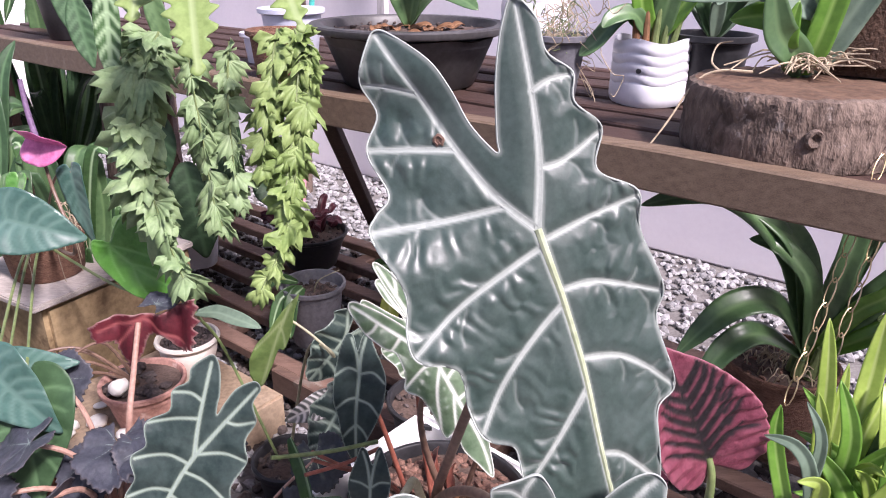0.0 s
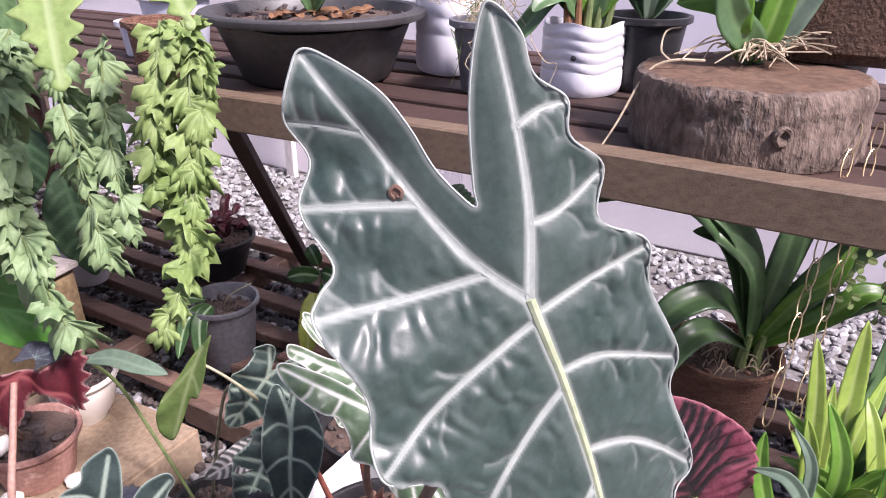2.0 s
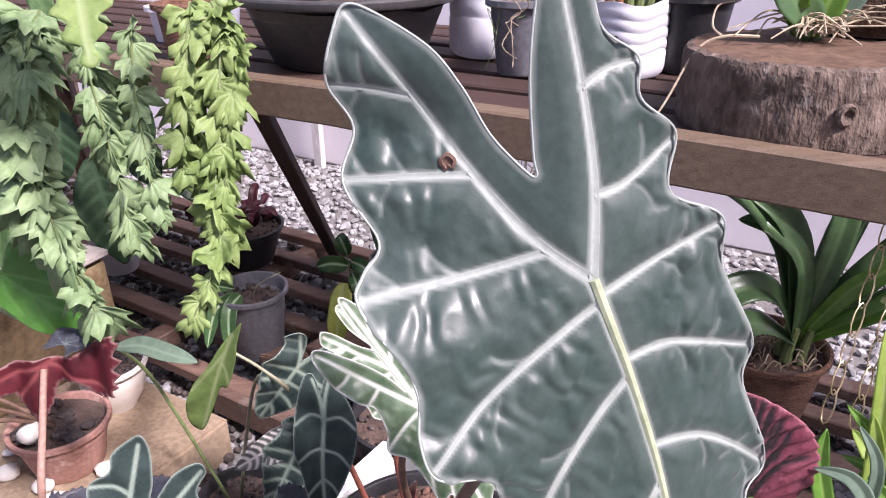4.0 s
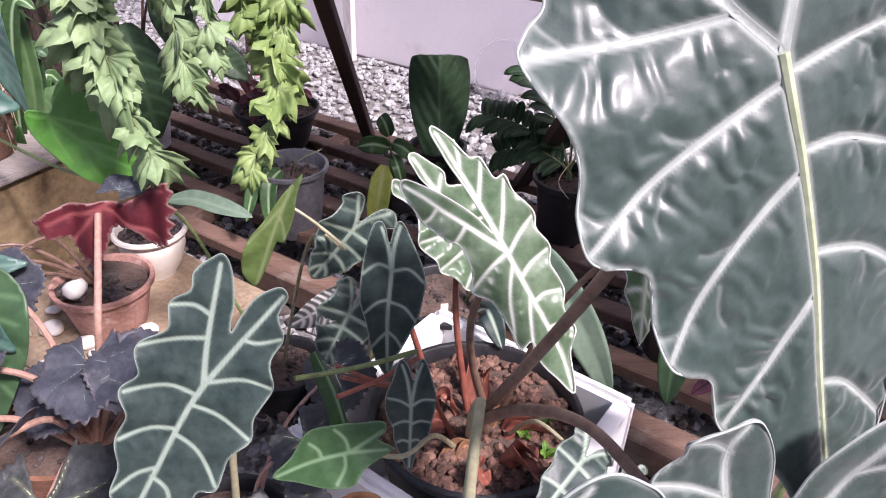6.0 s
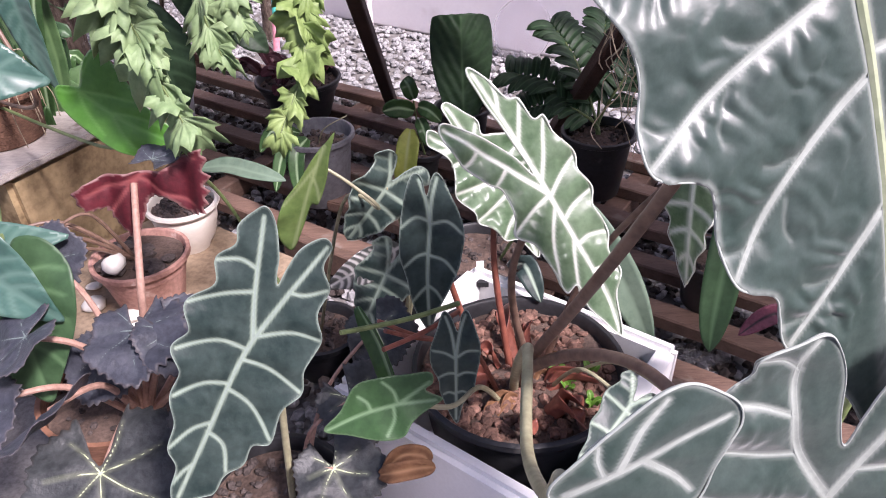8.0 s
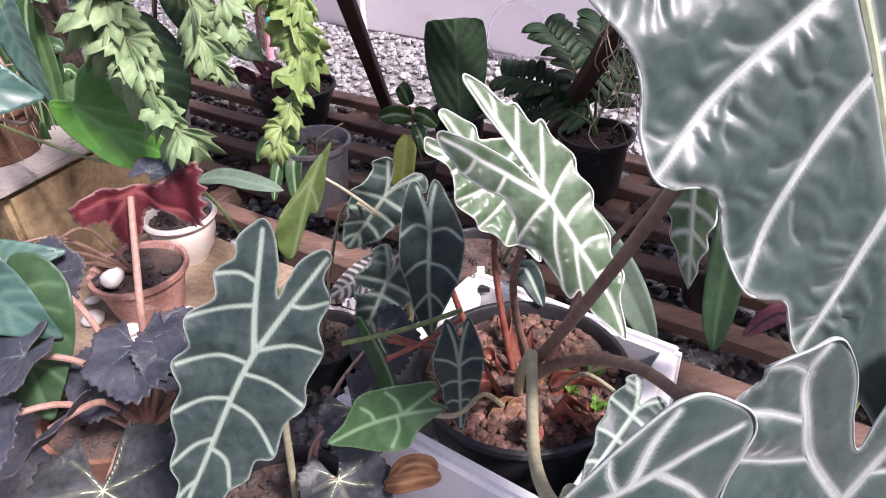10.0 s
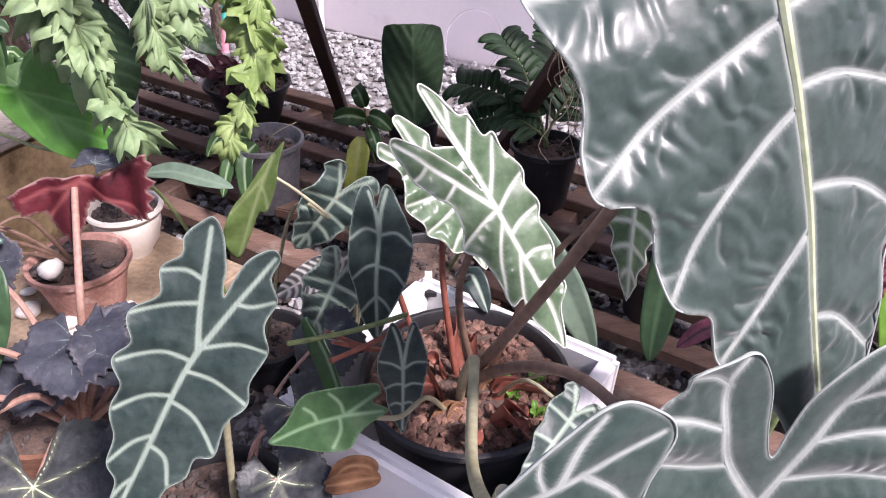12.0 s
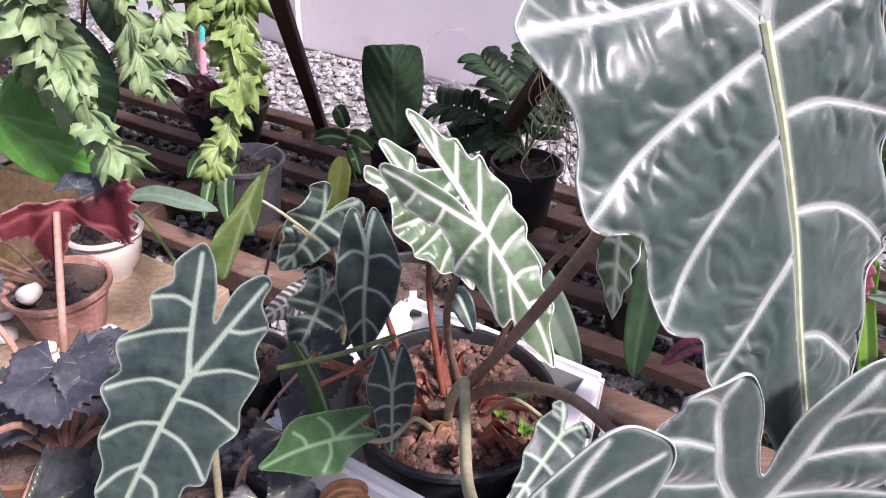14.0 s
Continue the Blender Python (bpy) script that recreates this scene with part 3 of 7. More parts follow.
def strap_leaf(parent, name, pts, w, mat, label="", fold=0.25, face=(0, -1, 0.3), thick=0.0009, blunt=0.15, n=7, pleat=0.0):
    """A long strap leaf along a curve, folded along its midrib."""
    path = smooth_path(pts, n)
    vs, fs, vein = [], [], []
    cols = 8
    for i, p in enumerate(path):
        d = (path[min(i + 1, len(path) - 1)] - path[max(i - 1, 0)]).normalized()
        s = d.cross(Vector(face)).normalized()
        up = s.cross(d).normalized()
        f = i / (len(path) - 1)
        wid = w * min(1, (0.35 + 2.6 * f)) * max(blunt * (1 - f) * 0, (1 - max(0, (f - 0.55) / 0.45) ** 2.2)) + 0.0004
        for k in range(cols + 1):
            x = (k / cols - 0.5) * 2
            vs.append(p + s * (x * wid / 2) + up * (fold * abs(x) * wid / 2 + pleat * wid * math.cos(x * 9)))
            vein.append(max(0, 1 - abs(x) * 6))
    for i in range(len(path) - 1):
        for k in range(cols):
            a = i * (cols + 1) + k
            fs.append((a, a + 1, a + cols + 2, a + cols + 1))
    return part(name, (vs, fs), mat, parent, label, attrs={"vein": vein}, auto=None, thick=thick)


def pot_profile(rt, rb, h, lip=0.006, wall=0.004, lipth=0.005):
    return [(rb * 0.95, 0), (rb, 0.004), (rt - wall, h - lip * 2.2), (rt - wall + lipth, h - lip * 2), (rt + lipth, h - lip * 1.6), (rt + lipth, h - 0.001),
            (rt + lipth - 0.002, h), (rt - wall * 0.4, h), (rt - wall, h - 0.003), (rt - wall * 1.5, h - 0.03)]


def potted(name, at, rt, rb, h, mat, label, group="", soil="darkcrumb", potlabel="", fill=0.02, crumbs=60, seed=3, scale=(1, 1), profile=None, pot_m=None, grit=(0.003, 0.008)):
    """A planted pot: its body, soil surface and crumbs."""
    t = thing(name, at, label, "potted plant", group)
    part("pot", lathe(profile or pot_profile(rt, rb, h), at, 40, scale=scale, m=pot_m), mat, t, potlabel)
    rnd = random.Random(seed)
    vs, fs = [], []
    rings, seg = 6, 24
    c = Vector(at) + Vector((0, 0, h - fill))
    for j in range(rings + 1):
        for i in range(seg):
            r = (rt - 0.005) * j / rings
            a = 2 * math.pi * i / seg
            q = Vector((r * math.cos(a) * scale[0], r * math.sin(a) * scale[1], 0))
            q.z = 0.008 * noise.noise((c + q) * 30) + 0.006 * (1 - j / rings)
            vs.append(c + q)
    for j in range(rings):
        for i in range(seg):
            a, b = j * seg + i, j * seg + (i + 1) % seg
            fs.append((a, b, b + seg, a + seg))
    part("soil", (vs, fs), "soil", t)
    if crumbs:
        sp = []
        for _ in range(crumbs):
            r, a = (rt - 0.012) * math.sqrt(rnd.random()), rnd.uniform(0, 6.28)
            sp.append((c.x + r * math.cos(a) * scale[0], c.y + r * math.sin(a) * scale[1], c.z + 0.004, rnd.uniform(*grit)))
        o = part("loose_soil", scatter(sp, rnd, 0.8), soil, t, smooth=False)
        o["kind"] = "stuff"
    return t
# ---- structure: ground, wall, bench ----
gs = 60
solo("ground", ([(-gs, -gs, 0), (gs, -gs, 0), (gs, gs, 0), (-gs, gs, 0)], [(0, 1, 2, 3)]), "ground", "dark earth under loose grey gravel", "ground", (0, 0, 0), kind="structure")
rg = random.Random(11)
spots = []
for _ in range(17500):
    u, v = rg.uniform(-3.9, 1.9), rg.uniform(0.35, 2.38)
    p = B(u, v, 0)
    r = rg.uniform(0.008, 0.017)
    spots.append((p.x, p.y, r * 0.3 + rg.uniform(0, 0.007), r))
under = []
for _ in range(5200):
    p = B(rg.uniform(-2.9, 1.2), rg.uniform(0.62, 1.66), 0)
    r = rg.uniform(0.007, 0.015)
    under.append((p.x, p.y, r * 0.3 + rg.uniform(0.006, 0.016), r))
solo("dark_gravel", scatter(under, rg, 0.7), "darkcrumb", "dark soil crumbs and stones under the plant stand", "gravel", (0, 0, 0), kind="stuff", smooth=False)
solo("gravel", scatter(spots, rg, 0.7), "gravel", "loose light grey crushed stone gravel", "gravel", (0, 0, 0), kind="stuff", smooth=False)


def slab_box(c, size, rot, bev=0.004):
    """A bevelled block, size (along, across, high), turned by rot degrees about the vertical."""
    bm = bmesh.new()
    bmesh.ops.create_cube(bm, size=1)
    bmesh.ops.scale(bm, vec=size, verts=bm.verts)
    bmesh.ops.bevel(bm, geom=bm.edges[:], offset=bev, segments=2, affect="EDGES")
    m = pose(*c, 0, 0, rot)
    vs = [m @ v.co for v in bm.verts]
    fs = [tuple(v.index for v in f.verts) for f in bm.faces]
    bm.free()
    return vs, fs


def upright(u0, u1, v, z0, z1, th=0.15):
    return slab_box(B((u0 + u1) / 2, v + th / 2, (z0 + z1) / 2), (u1 - u0, th, z1 - z0), -36, 0.01)


solo("wall_back", upright(-6.0, 6.0, 2.40, 0.0, 2.8), "wall", "white rendered garden wall with a faint lilac cast", "wall", B(0, 2.4, 0), kind="structure")
solo("wall_left", slab_box(B(-5.6, 0.0, 1.4), (0.15, 4.8, 2.8), -36, 0.01), "wall", "white rendered end wall", "wall", B(-5.6, 0, 0), kind="structure")

# unseen wall added behind the camera: blocks low sky, gives fill and leaf reflections
solo("wall_front", slab_box((0.0, -2.6, 1.35), (14.0, 0.15, 2.7), 0, 0.01), "wall", "unseen plain white wall added behind the camera to shape the light", "wall", (0, -2.6, 0), kind="structure")

# plant stand: upper shelf with its front beam, braces and legs, lower slatted shelf
stand = thing("plant_stand", B(-0.7, 1.2, 0), "two-tier brown wooden slatted plant stand", "plant stand")
U0, U1 = -2.75, 1.3
part("front_beam", bar(B(U0, 0.903, 0.758), B(U1, 0.903, 0.758), 0.036, 0.058, wear=0.003), "beam", stand, "worn brown timber beam")
for i in range(6):
    v = 0.985 + 0.098 * i
    part("shelf_slat", bar(B(U0, v, 0.766), B(U1, v, 0.766), 0.072, 0.022, wear=0.002), "darkslat", stand)
part("back_beam", bar(B(U0, 1.56, 0.745), B(U1, 1.56, 0.745), 0.035, 0.06), "darkslat", stand)
for u in (-2.5, -1.75, -1.0, -0.2, 0.6, 1.2):
    part("cross_bar", bar(B(u, 0.924, 0.738), B(u, 1.56, 0.738), 0.04, 0.034), "darkslat", stand)
for u in (-2.52, 1.22):
    for v in (0.955, 1.53):
        part("leg", bar(B(u, v, 0), B(u, v, 0.735), 0.05, 0.05, up=Vector((0, 1, 0))), "darkslat", stand)
part("brace", bar(B(-1.02, 0.98, 0.735), B(-1.365, 1.57, 0.07), 0.032, 0.028), "darkslat", stand)
part("brace", bar(B(-0.45, 1.10, 0.735), B(-0.90, 1.62, 0.06), 0.035, 0.03), "darkslat", stand)
for i, v in enumerate((0.945, 1.078, 1.212, 1.347, 1.482, 1.617)):
    part("lower_slat", bar(B(-2.6 + 0.05 * (i % 3), v, 0.076), B(1.25, v, 0.076), 0.047, 0.028, wear=0.003), "slat", stand)
part("lower_front_rail", bar(B(-1.16, 0.905, 0.065), B(1.2, 0.905, 0.065), 0.024, 0.062, wear=0.002), "slat", stand)
for u in (-2.3, -1.5, -0.62, 0.3, 1.1):
    part("lower_bearer", bar(B(u, 0.88, 0.036), B(u, 1.66, 0.036), 0.05, 0.05), "slat", stand)

for u, v, z, a, l in ((-1.10, 1.055, 0.103, 10, 0.10), (-1.04, 1.125, 0.103, -4, 0.075)):
    solo("wood_offcut", slab_box(B(u, v, z), (l, 0.05, 0.024), -36 + a, 0.003), "slat", "short brown wood offcut lying on the lower slats", "wood offcut", B(u, v, 0.09), "wood offcuts")

# white-painted post, broom pole, clear plastic lid by the wall
solo("post", join(bar(B(-2.10, 2.35, 0), B(-2.10, 2.35, 2.4), 0.045, 0.03, up=Vector((0.588, 0.809, 0)))), "paint", "thin grey-white painted post against the wall", "post", B(-2.1, 2.35, 0))
pole = thing("broom_pole", B(-2.20, 1.95, 0.0), "teal plastic pole with a pink lower sleeve leaning by the stand", "pole")
pa, pb = Vector((-0.66, 2.86, 0.012)), Vector((-0.52, 3.02, 1.5))
part("sleeve", tube([pa, pa.lerp(pb, 0.075)], 0.013, seg=12, n=1), "pinkpole", pole, "pink sleeve")
part("pole", tube([pa.lerp(pb, 0.075), pb], 0.011, seg=12, n=1), "teal", pole)
rp = Vector((0.27, 2.70, 0.0))
lidm = pose(0.27, 2.66, 0.115, 68, 0, -36)
lid = thing("clear_dish", rp, "clear plastic round dish leaning on the wall", "dish")
part("rim", lathe([(0.108, -0.004), (0.114, -0.003), (0.115, 0.003), (0.109, 0.004), (0.106, 0.0)], (0, 0, 0), 40, m=lidm), "clear", lid)
part("disc", lathe([(0.106, -0.001), (0.106, 0.0005), (0.02, 0.006)], (0, 0, 0), 40, m=lidm), "clear", lid)

# ---- hero alocasia in its pot, set in a foam box ----
BOXC = Vector((0.0, 0.815, 0.0))
foam = thing("foam_box", BOXC, "open white polystyrene box on the gravel", "box")
fa = -39
for name, dx, dy, sx, sy in (("side", 0, 0.158, 0.34, 0.024), ("side", 0, -0.158, 0.34, 0.024), ("end", 0.158, 0, 0.024, 0.2915), ("end", -0.158, 0, 0.024, 0.2915)):
    q = pose(*BOXC, 0, 0, fa) @ Vector((dx, dy, 0.125))
    part(name, slab_box(q - Vector((0, 0, 0.002 if name == "end" else 0)), (sx, sy, 0.25), fa, 0.008 if name == "side" else 0.0015), "foam", foam)
part("bottom", slab_box(BOXC + Vector((0, 0, 0.014)), (0.29, 0.29, 0.024), fa, 0.004), "foam", foam)

PC = Vector((0.012, 0.81, 0.027))
hero = potted("potted_alocasia", PC, 0.137, 0.10, 0.232, "black", "arrow-leaved alocasia with white veins in a black pot", soil="crumb", potlabel="black plastic nursery pot", fill=0.022, crumbs=520, seed=8, grit=(0.0035, 0.0105))
CROWN = PC + Vector((0.0, -0.015, 0.21))


def hero_shape(node):
    def f(a, b, h):
        d = a - (0.25 * b if b > 0 else 0.1 * b)
        t = min(1, max(0, (-b + 0.06) / 0.13))
        c = 0.3 if d > 0 else -0.2 + 0.5 * t * t * (3 - 2 * t)
        soft = math.sqrt(d * d + 0.00012) - 0.011
        w = 0.0040 * math.sin(b * 95 + (1.0 if d > 0 else 2.6)) * min(1, abs(d) / 0.10) ** 2
        w += 0.0010 * noise.noise(Vector((a * 30, b * 30, 3.1))) * min(1, abs(d) / 0.03)
        return Vector((node[0] + a, node[1] - 0.2 * b + c * soft - h + w, node[2] - b))
    return f


NODE = Vector((0.094, 0.466, 0.838))
right_m = [(-0.033, -0.067), (-0.035, -0.110), (-0.031, -0.147), (-0.024, -0.162), (-0.007, -0.147), (0.001, -0.125), (0.021, -0.111), (0.023, -0.091), (0.045, -0.072), (0.043, -0.042),
           (0.076, -0.025), (0.081, 0.006), (0.102, 0.050), (0.099, 0.078), (0.118, 0.130), (0.104, 0.150), (0.110, 0.205), (0.099, 0.240), (0.095, 0.275), (0.086, 0.288)]
left_m = [(0.066, 0.270), (0.045, 0.238), (0.022, 0.218), (-0.002, 0.196), (-0.008, 0.178), (-0.014, 0.164), (-0.036, 0.155), (-0.049, 0.132), (-0.053, 0.112), (-0.061, 0.098), (-0.087, 0.091), (-0.096, 0.072),
          (-0.096, 0.050), (-0.104, 0.030), (-0.125, 0.006), (-0.122, -0.005), (-0.113, -0.019), (-0.131, -0.048), (-0.124, -0.073), (-0.137, -0.097), (-0.131, -0.125), (-0.124, -0.135), (-0.109, -0.131),
          (-0.083, -0.116), (-0.067, -0.097), (-0.053, -0.074), (-0.037, -0.058)]
outline = closed_curve([(-0.031, -0.055)] + right_m + left_m, 7)
VW = 0.0025
hv = [([(0, 0), (0.012, 0.030), (0.022, 0.055), (0.041, 0.111), (0.058, 0.175), (0.087, 0.278)], VW * 1.9, VW * 0.9),
      ([(0, 0), (-0.034, -0.024), (-0.066, -0.058), (-0.094, -0.094), (-0.124, -0.13)], VW * 1.7, VW * 0.7),
      ([(0, 0), (-0.001, -0.05), (-0.009, -0.1), (-0.022, -0.156)], VW * 1.65, VW * 0.6)]
for side_vein in ([(-0.094, -0.091), (-0.115, -0.094), (-0.135, -0.095)], [(-0.064, -0.053), (-0.095, -0.051), (-0.129, -0.048)], [(-0.023, -0.016), (-0.070, -0.003), (-0.122, 0.006)], [(0.004, 0.013), (-0.033, 0.038), (-0.060, 0.059), (-0.088, 0.087)],
                  [(0.022, 0.055), (-0.006, 0.090), (-0.023, 0.118), (-0.037, 0.153)], [(0.044, 0.122), (0.025, 0.160), (0.003, 0.196)], [(-0.009, -0.098), (0.004, -0.106), (0.021, -0.109)], [(-0.001, -0.045), (0.018, -0.050), (0.043, -0.068)],
                  [(0.004, 0.008), (0.036, -0.006), (0.078, -0.021)], [(0.018, 0.046), (0.048, 0.041), (0.098, 0.053)], [(0.037, 0.099), (0.068, 0.100), (0.094, 0.113), (0.116, 0.131)], [(0.058, 0.177), (0.077, 0.181), (0.108, 0.208)]):
    hv.append((side_vein, VW * 1.2, VW * 0.75))
# fine side veins of the quilted blade, springing from the main ones
fine = []
for pts, w0, w1 in hv[3:]:
    p0, p2 = np.array(pts[0]), np.array(pts[-1])
    for f, sgn in ((0.35, 1), (0.6, -1), (0.8, 1)):
        q = np.array(pts[1]) if f < 0.5 else p0 + (p2 - p0) * f
        d = np.array([-(p2 - p0)[1], (p2 - p0)[0]]) * sgn
        d = d / np.linalg.norm(d) * 0.017 + (p2 - p0) * 0.14
        fine.append(([tuple(q), tuple(q + d * 0.55 + (p2 - p0) * 0.03), tuple(q + d)], 0.0006, 0.0003))
hv += fine
hs = hero_shape(NODE)
big = add_leaf(hero, "leaf", outline, hv, 0.0015, hs, "hero", "large glossy dark green leaf with broad white veins", quilt=0.0035, rimw=0.0030, halo=2.4, thick=0.001, pucker=0.0042, ripple=0.013)


bl = hs(-0.075, -0.060, 0.0045)
part("blemish", lathe([(0.0045, -0.001), (0.0048, 0.0006), (0.003, 0.0012), (0.0026, 0.0002), (0.0005, 0.0)], (0, 0, 0), 14, m=pose(*bl, 90, 0, -15), wob=0.4), "petiole", big, "small round brown blemish")


def rib(parent, pts, shape, r0, r1, mat="palerib", name="midrib", lift=0.0):
    return part(name, tube([shape(a, b, lift) for a, b in pts], r0, r1, 8, 6), mat, parent)


rib(big, [(0, 0), (0.012, 0.030), (0.022, 0.055), (0.041, 0.111), (0.058, 0.175), (0.086, 0.272)], hs, 0.0034, 0.0020, lift=0.0006)
rib(big, [(0, 0), (-0.034, -0.024), (-0.066, -0.058)], hs, 0.0026, 0.0012, name="lobe_rib", lift=-0.0014)
rib(big, [(0, 0), (-0.001, -0.05)], hs, 0.0022, 0.0010, name="lobe_rib", lift=-0.001)
part("petiole", tube([CROWN + Vector((0.0, 0, 0.0)), (0.008, 0.735, 0.33), (0.032, 0.63, 0.50), (0.062, 0.545, 0.665), (0.088, 0.49, 0.80), NODE + Vector((0, 0.006, 0))], 0.0070, 0.0040, 12), "petiole", hero)


def arrow_leaf(parent, node, tip, side, W, back, spread, n, mat, label="", cell=0.003, vw=0.0019, cup=0.12, droop=0.05, wave=0.004, wl=0.05, quilt=0.002, rimw=0.0013, notch=0.25, seed=0.0, margin=0.12, halo=2.2, skew=0.0):
    L = (Vector(tip) - Vector(node)).length
    o, v = arrow_spec(L, W, back, spread, n, notch, margin, vw, 0.5, skew)
    sh = blade(node, tip, side, droop, cup, wave, wl, L, seed)
    leaf = add_leaf(parent, "leaf", o, v, cell, sh, mat, label, quilt, rimw, halo)
    return leaf, sh


def drawn_leaf(parent, node, along, across, outline_pts, ribs, mat, label, vw, cell=0.002, cup=0.05, droop=0.0, wave=0.002, wl=0.04, quilt=0.002, rimw=0.0013, pucker=0.0, ripple=0.011, seed=0.0, thin=0.6):
    """A leaf of a shape of its own: margin points and veins in leaf places, the node at (0, 0). The first three veins are the main ones."""
    n = Vector(node)
    L = max(b for _, b in outline_pts)
    veins = [(p, vw * (1.0 if i < 3 else thin), vw * (0.45 if i < 3 else thin * 0.6)) for i, p in enumerate(ribs)]
    return add_leaf(parent, "leaf", closed_curve(outline_pts, 7), veins, cell, blade(n, n + Vector(along), across, droop, cup, wave, wl, L, seed), mat, label, quilt, rimw, 2.2, pucker=pucker, ripple=ripple)


# low foreground leaf, arching on its own stalk
low_n = (0.126, 0.385, 0.551)
drawn_leaf(hero, low_n, (0, -0.12, -1), (1, 0, 0),
           [(-0.001, -0.042), (-0.008, -0.063), (-0.012, -0.092), (-0.021, -0.112), (-0.029, -0.119), (-0.043, -0.115), (-0.062, -0.108), (-0.064, -0.096), (-0.077, -0.081), (-0.079, -0.062), (-0.071, -0.042), (-0.082, -0.020),
            (-0.070, 0.018), (-0.072, 0.050), (-0.050, 0.090), (-0.030, 0.130), (0.0, 0.170), (0.030, 0.130), (0.055, 0.092), (0.084, 0.052), (0.080, 0.020), (0.094, -0.016), (0.079, -0.032), (0.086, -0.057), (0.072, -0.070),
            (0.078, -0.084), (0.067, -0.097), (0.067, -0.114), (0.053, -0.122), (0.032, -0.110), (0.014, -0.088), (0.005, -0.063)],
           [[(0, 0), (0, 0.08), (0, 0.163)], [(0, 0), (-0.025, -0.037), (-0.035, -0.070), (-0.038, -0.100), (-0.031, -0.115)], [(0, 0), (0.020, -0.046), (0.044, -0.098), (0.060, -0.115)],
            [(-0.037, -0.096), (-0.048, -0.104), (-0.061, -0.104)], [(-0.034, -0.066), (-0.055, -0.074), (-0.075, -0.076)], [(-0.025, -0.037), (-0.047, -0.037), (-0.072, -0.041)], [(0.036, -0.080), (0.055, -0.088), (0.073, -0.086)],
            [(0.023, -0.052), (0.050, -0.058), (0.082, -0.059)], [(0.010, -0.022), (0.045, -0.024), (0.088, -0.018)], [(0, 0.005), (-0.040, 0.000), (-0.078, -0.012)], [(0, 0.035), (0.040, 0.030), (0.080, 0.036)],
            [(0, 0.035), (-0.038, 0.034), (-0.070, 0.046)], [(0, 0.080), (0.030, 0.082), (0.052, 0.090)], [(0, 0.080), (-0.028, 0.082), (-0.048, 0.090)]],
           "hero", "broad dark green leaf with white veins", 0.0036, 0.0018, 0.06, 0.0, 0.003, 0.05, 0.003, 0.0024, 0.0022, 0.012, 1.0)
part("petiole", tube([CROWN + Vector((0.01, 0, 0)), (0.01, 0.72, 0.335), (0.04, 0.64, 0.43), (0.078, 0.57, 0.478), (0.11, 0.47, 0.50), Vector(low_n) + Vector((0, 0.006, 0))], 0.0075, 0.0042, 12), "petiole", hero)
# small leaf close to the camera on a pale bent stalk
near_n = Vector((-0.036, 0.325, 0.660))
drawn_leaf(hero, near_n, (0.80, 0.10, 0.52), (0.55, -0.15, -0.80),
           [(0.004, -0.020), (-0.006, -0.017), (-0.012, 0.006), (-0.015, 0.025), (-0.017, 0.043), (-0.013, 0.056), (-0.002, 0.064), (0.010, 0.068), (0.019, 0.065), (0.025, 0.056), (0.033, 0.045), (0.045, 0.030), (0.044, 0.006), (0.026, -0.012)],
           [[(0.003, -0.014), (0.006, 0.010), (0.009, 0.040), (0.013, 0.062)], [(0.006, 0.010), (-0.006, 0.028), (-0.012, 0.045)], [(0.007, 0.022), (0.024, 0.028), (0.038, 0.030)], [(0.006, 0.004), (-0.004, 0.006), (-0.010, 0.010)]],
           "hero", "small pale-edged young leaf", 0.0024, 0.0014, -0.10, 0.10, 0.001, 0.05, 0.002, 0.0024)
part("petiole", tube([CROWN + Vector((-0.01, -0.01, 0)), (-0.008, 0.70, 0.36), (-0.012, 0.625, 0.455), (-0.018, 0.585, 0.478), (-0.040, 0.45, 0.53), (-0.046, 0.36, 0.60), near_n + Vector((-0.012, 0.003, -0.004))], 0.0062, 0.0036, 12), "palestalk", hero)
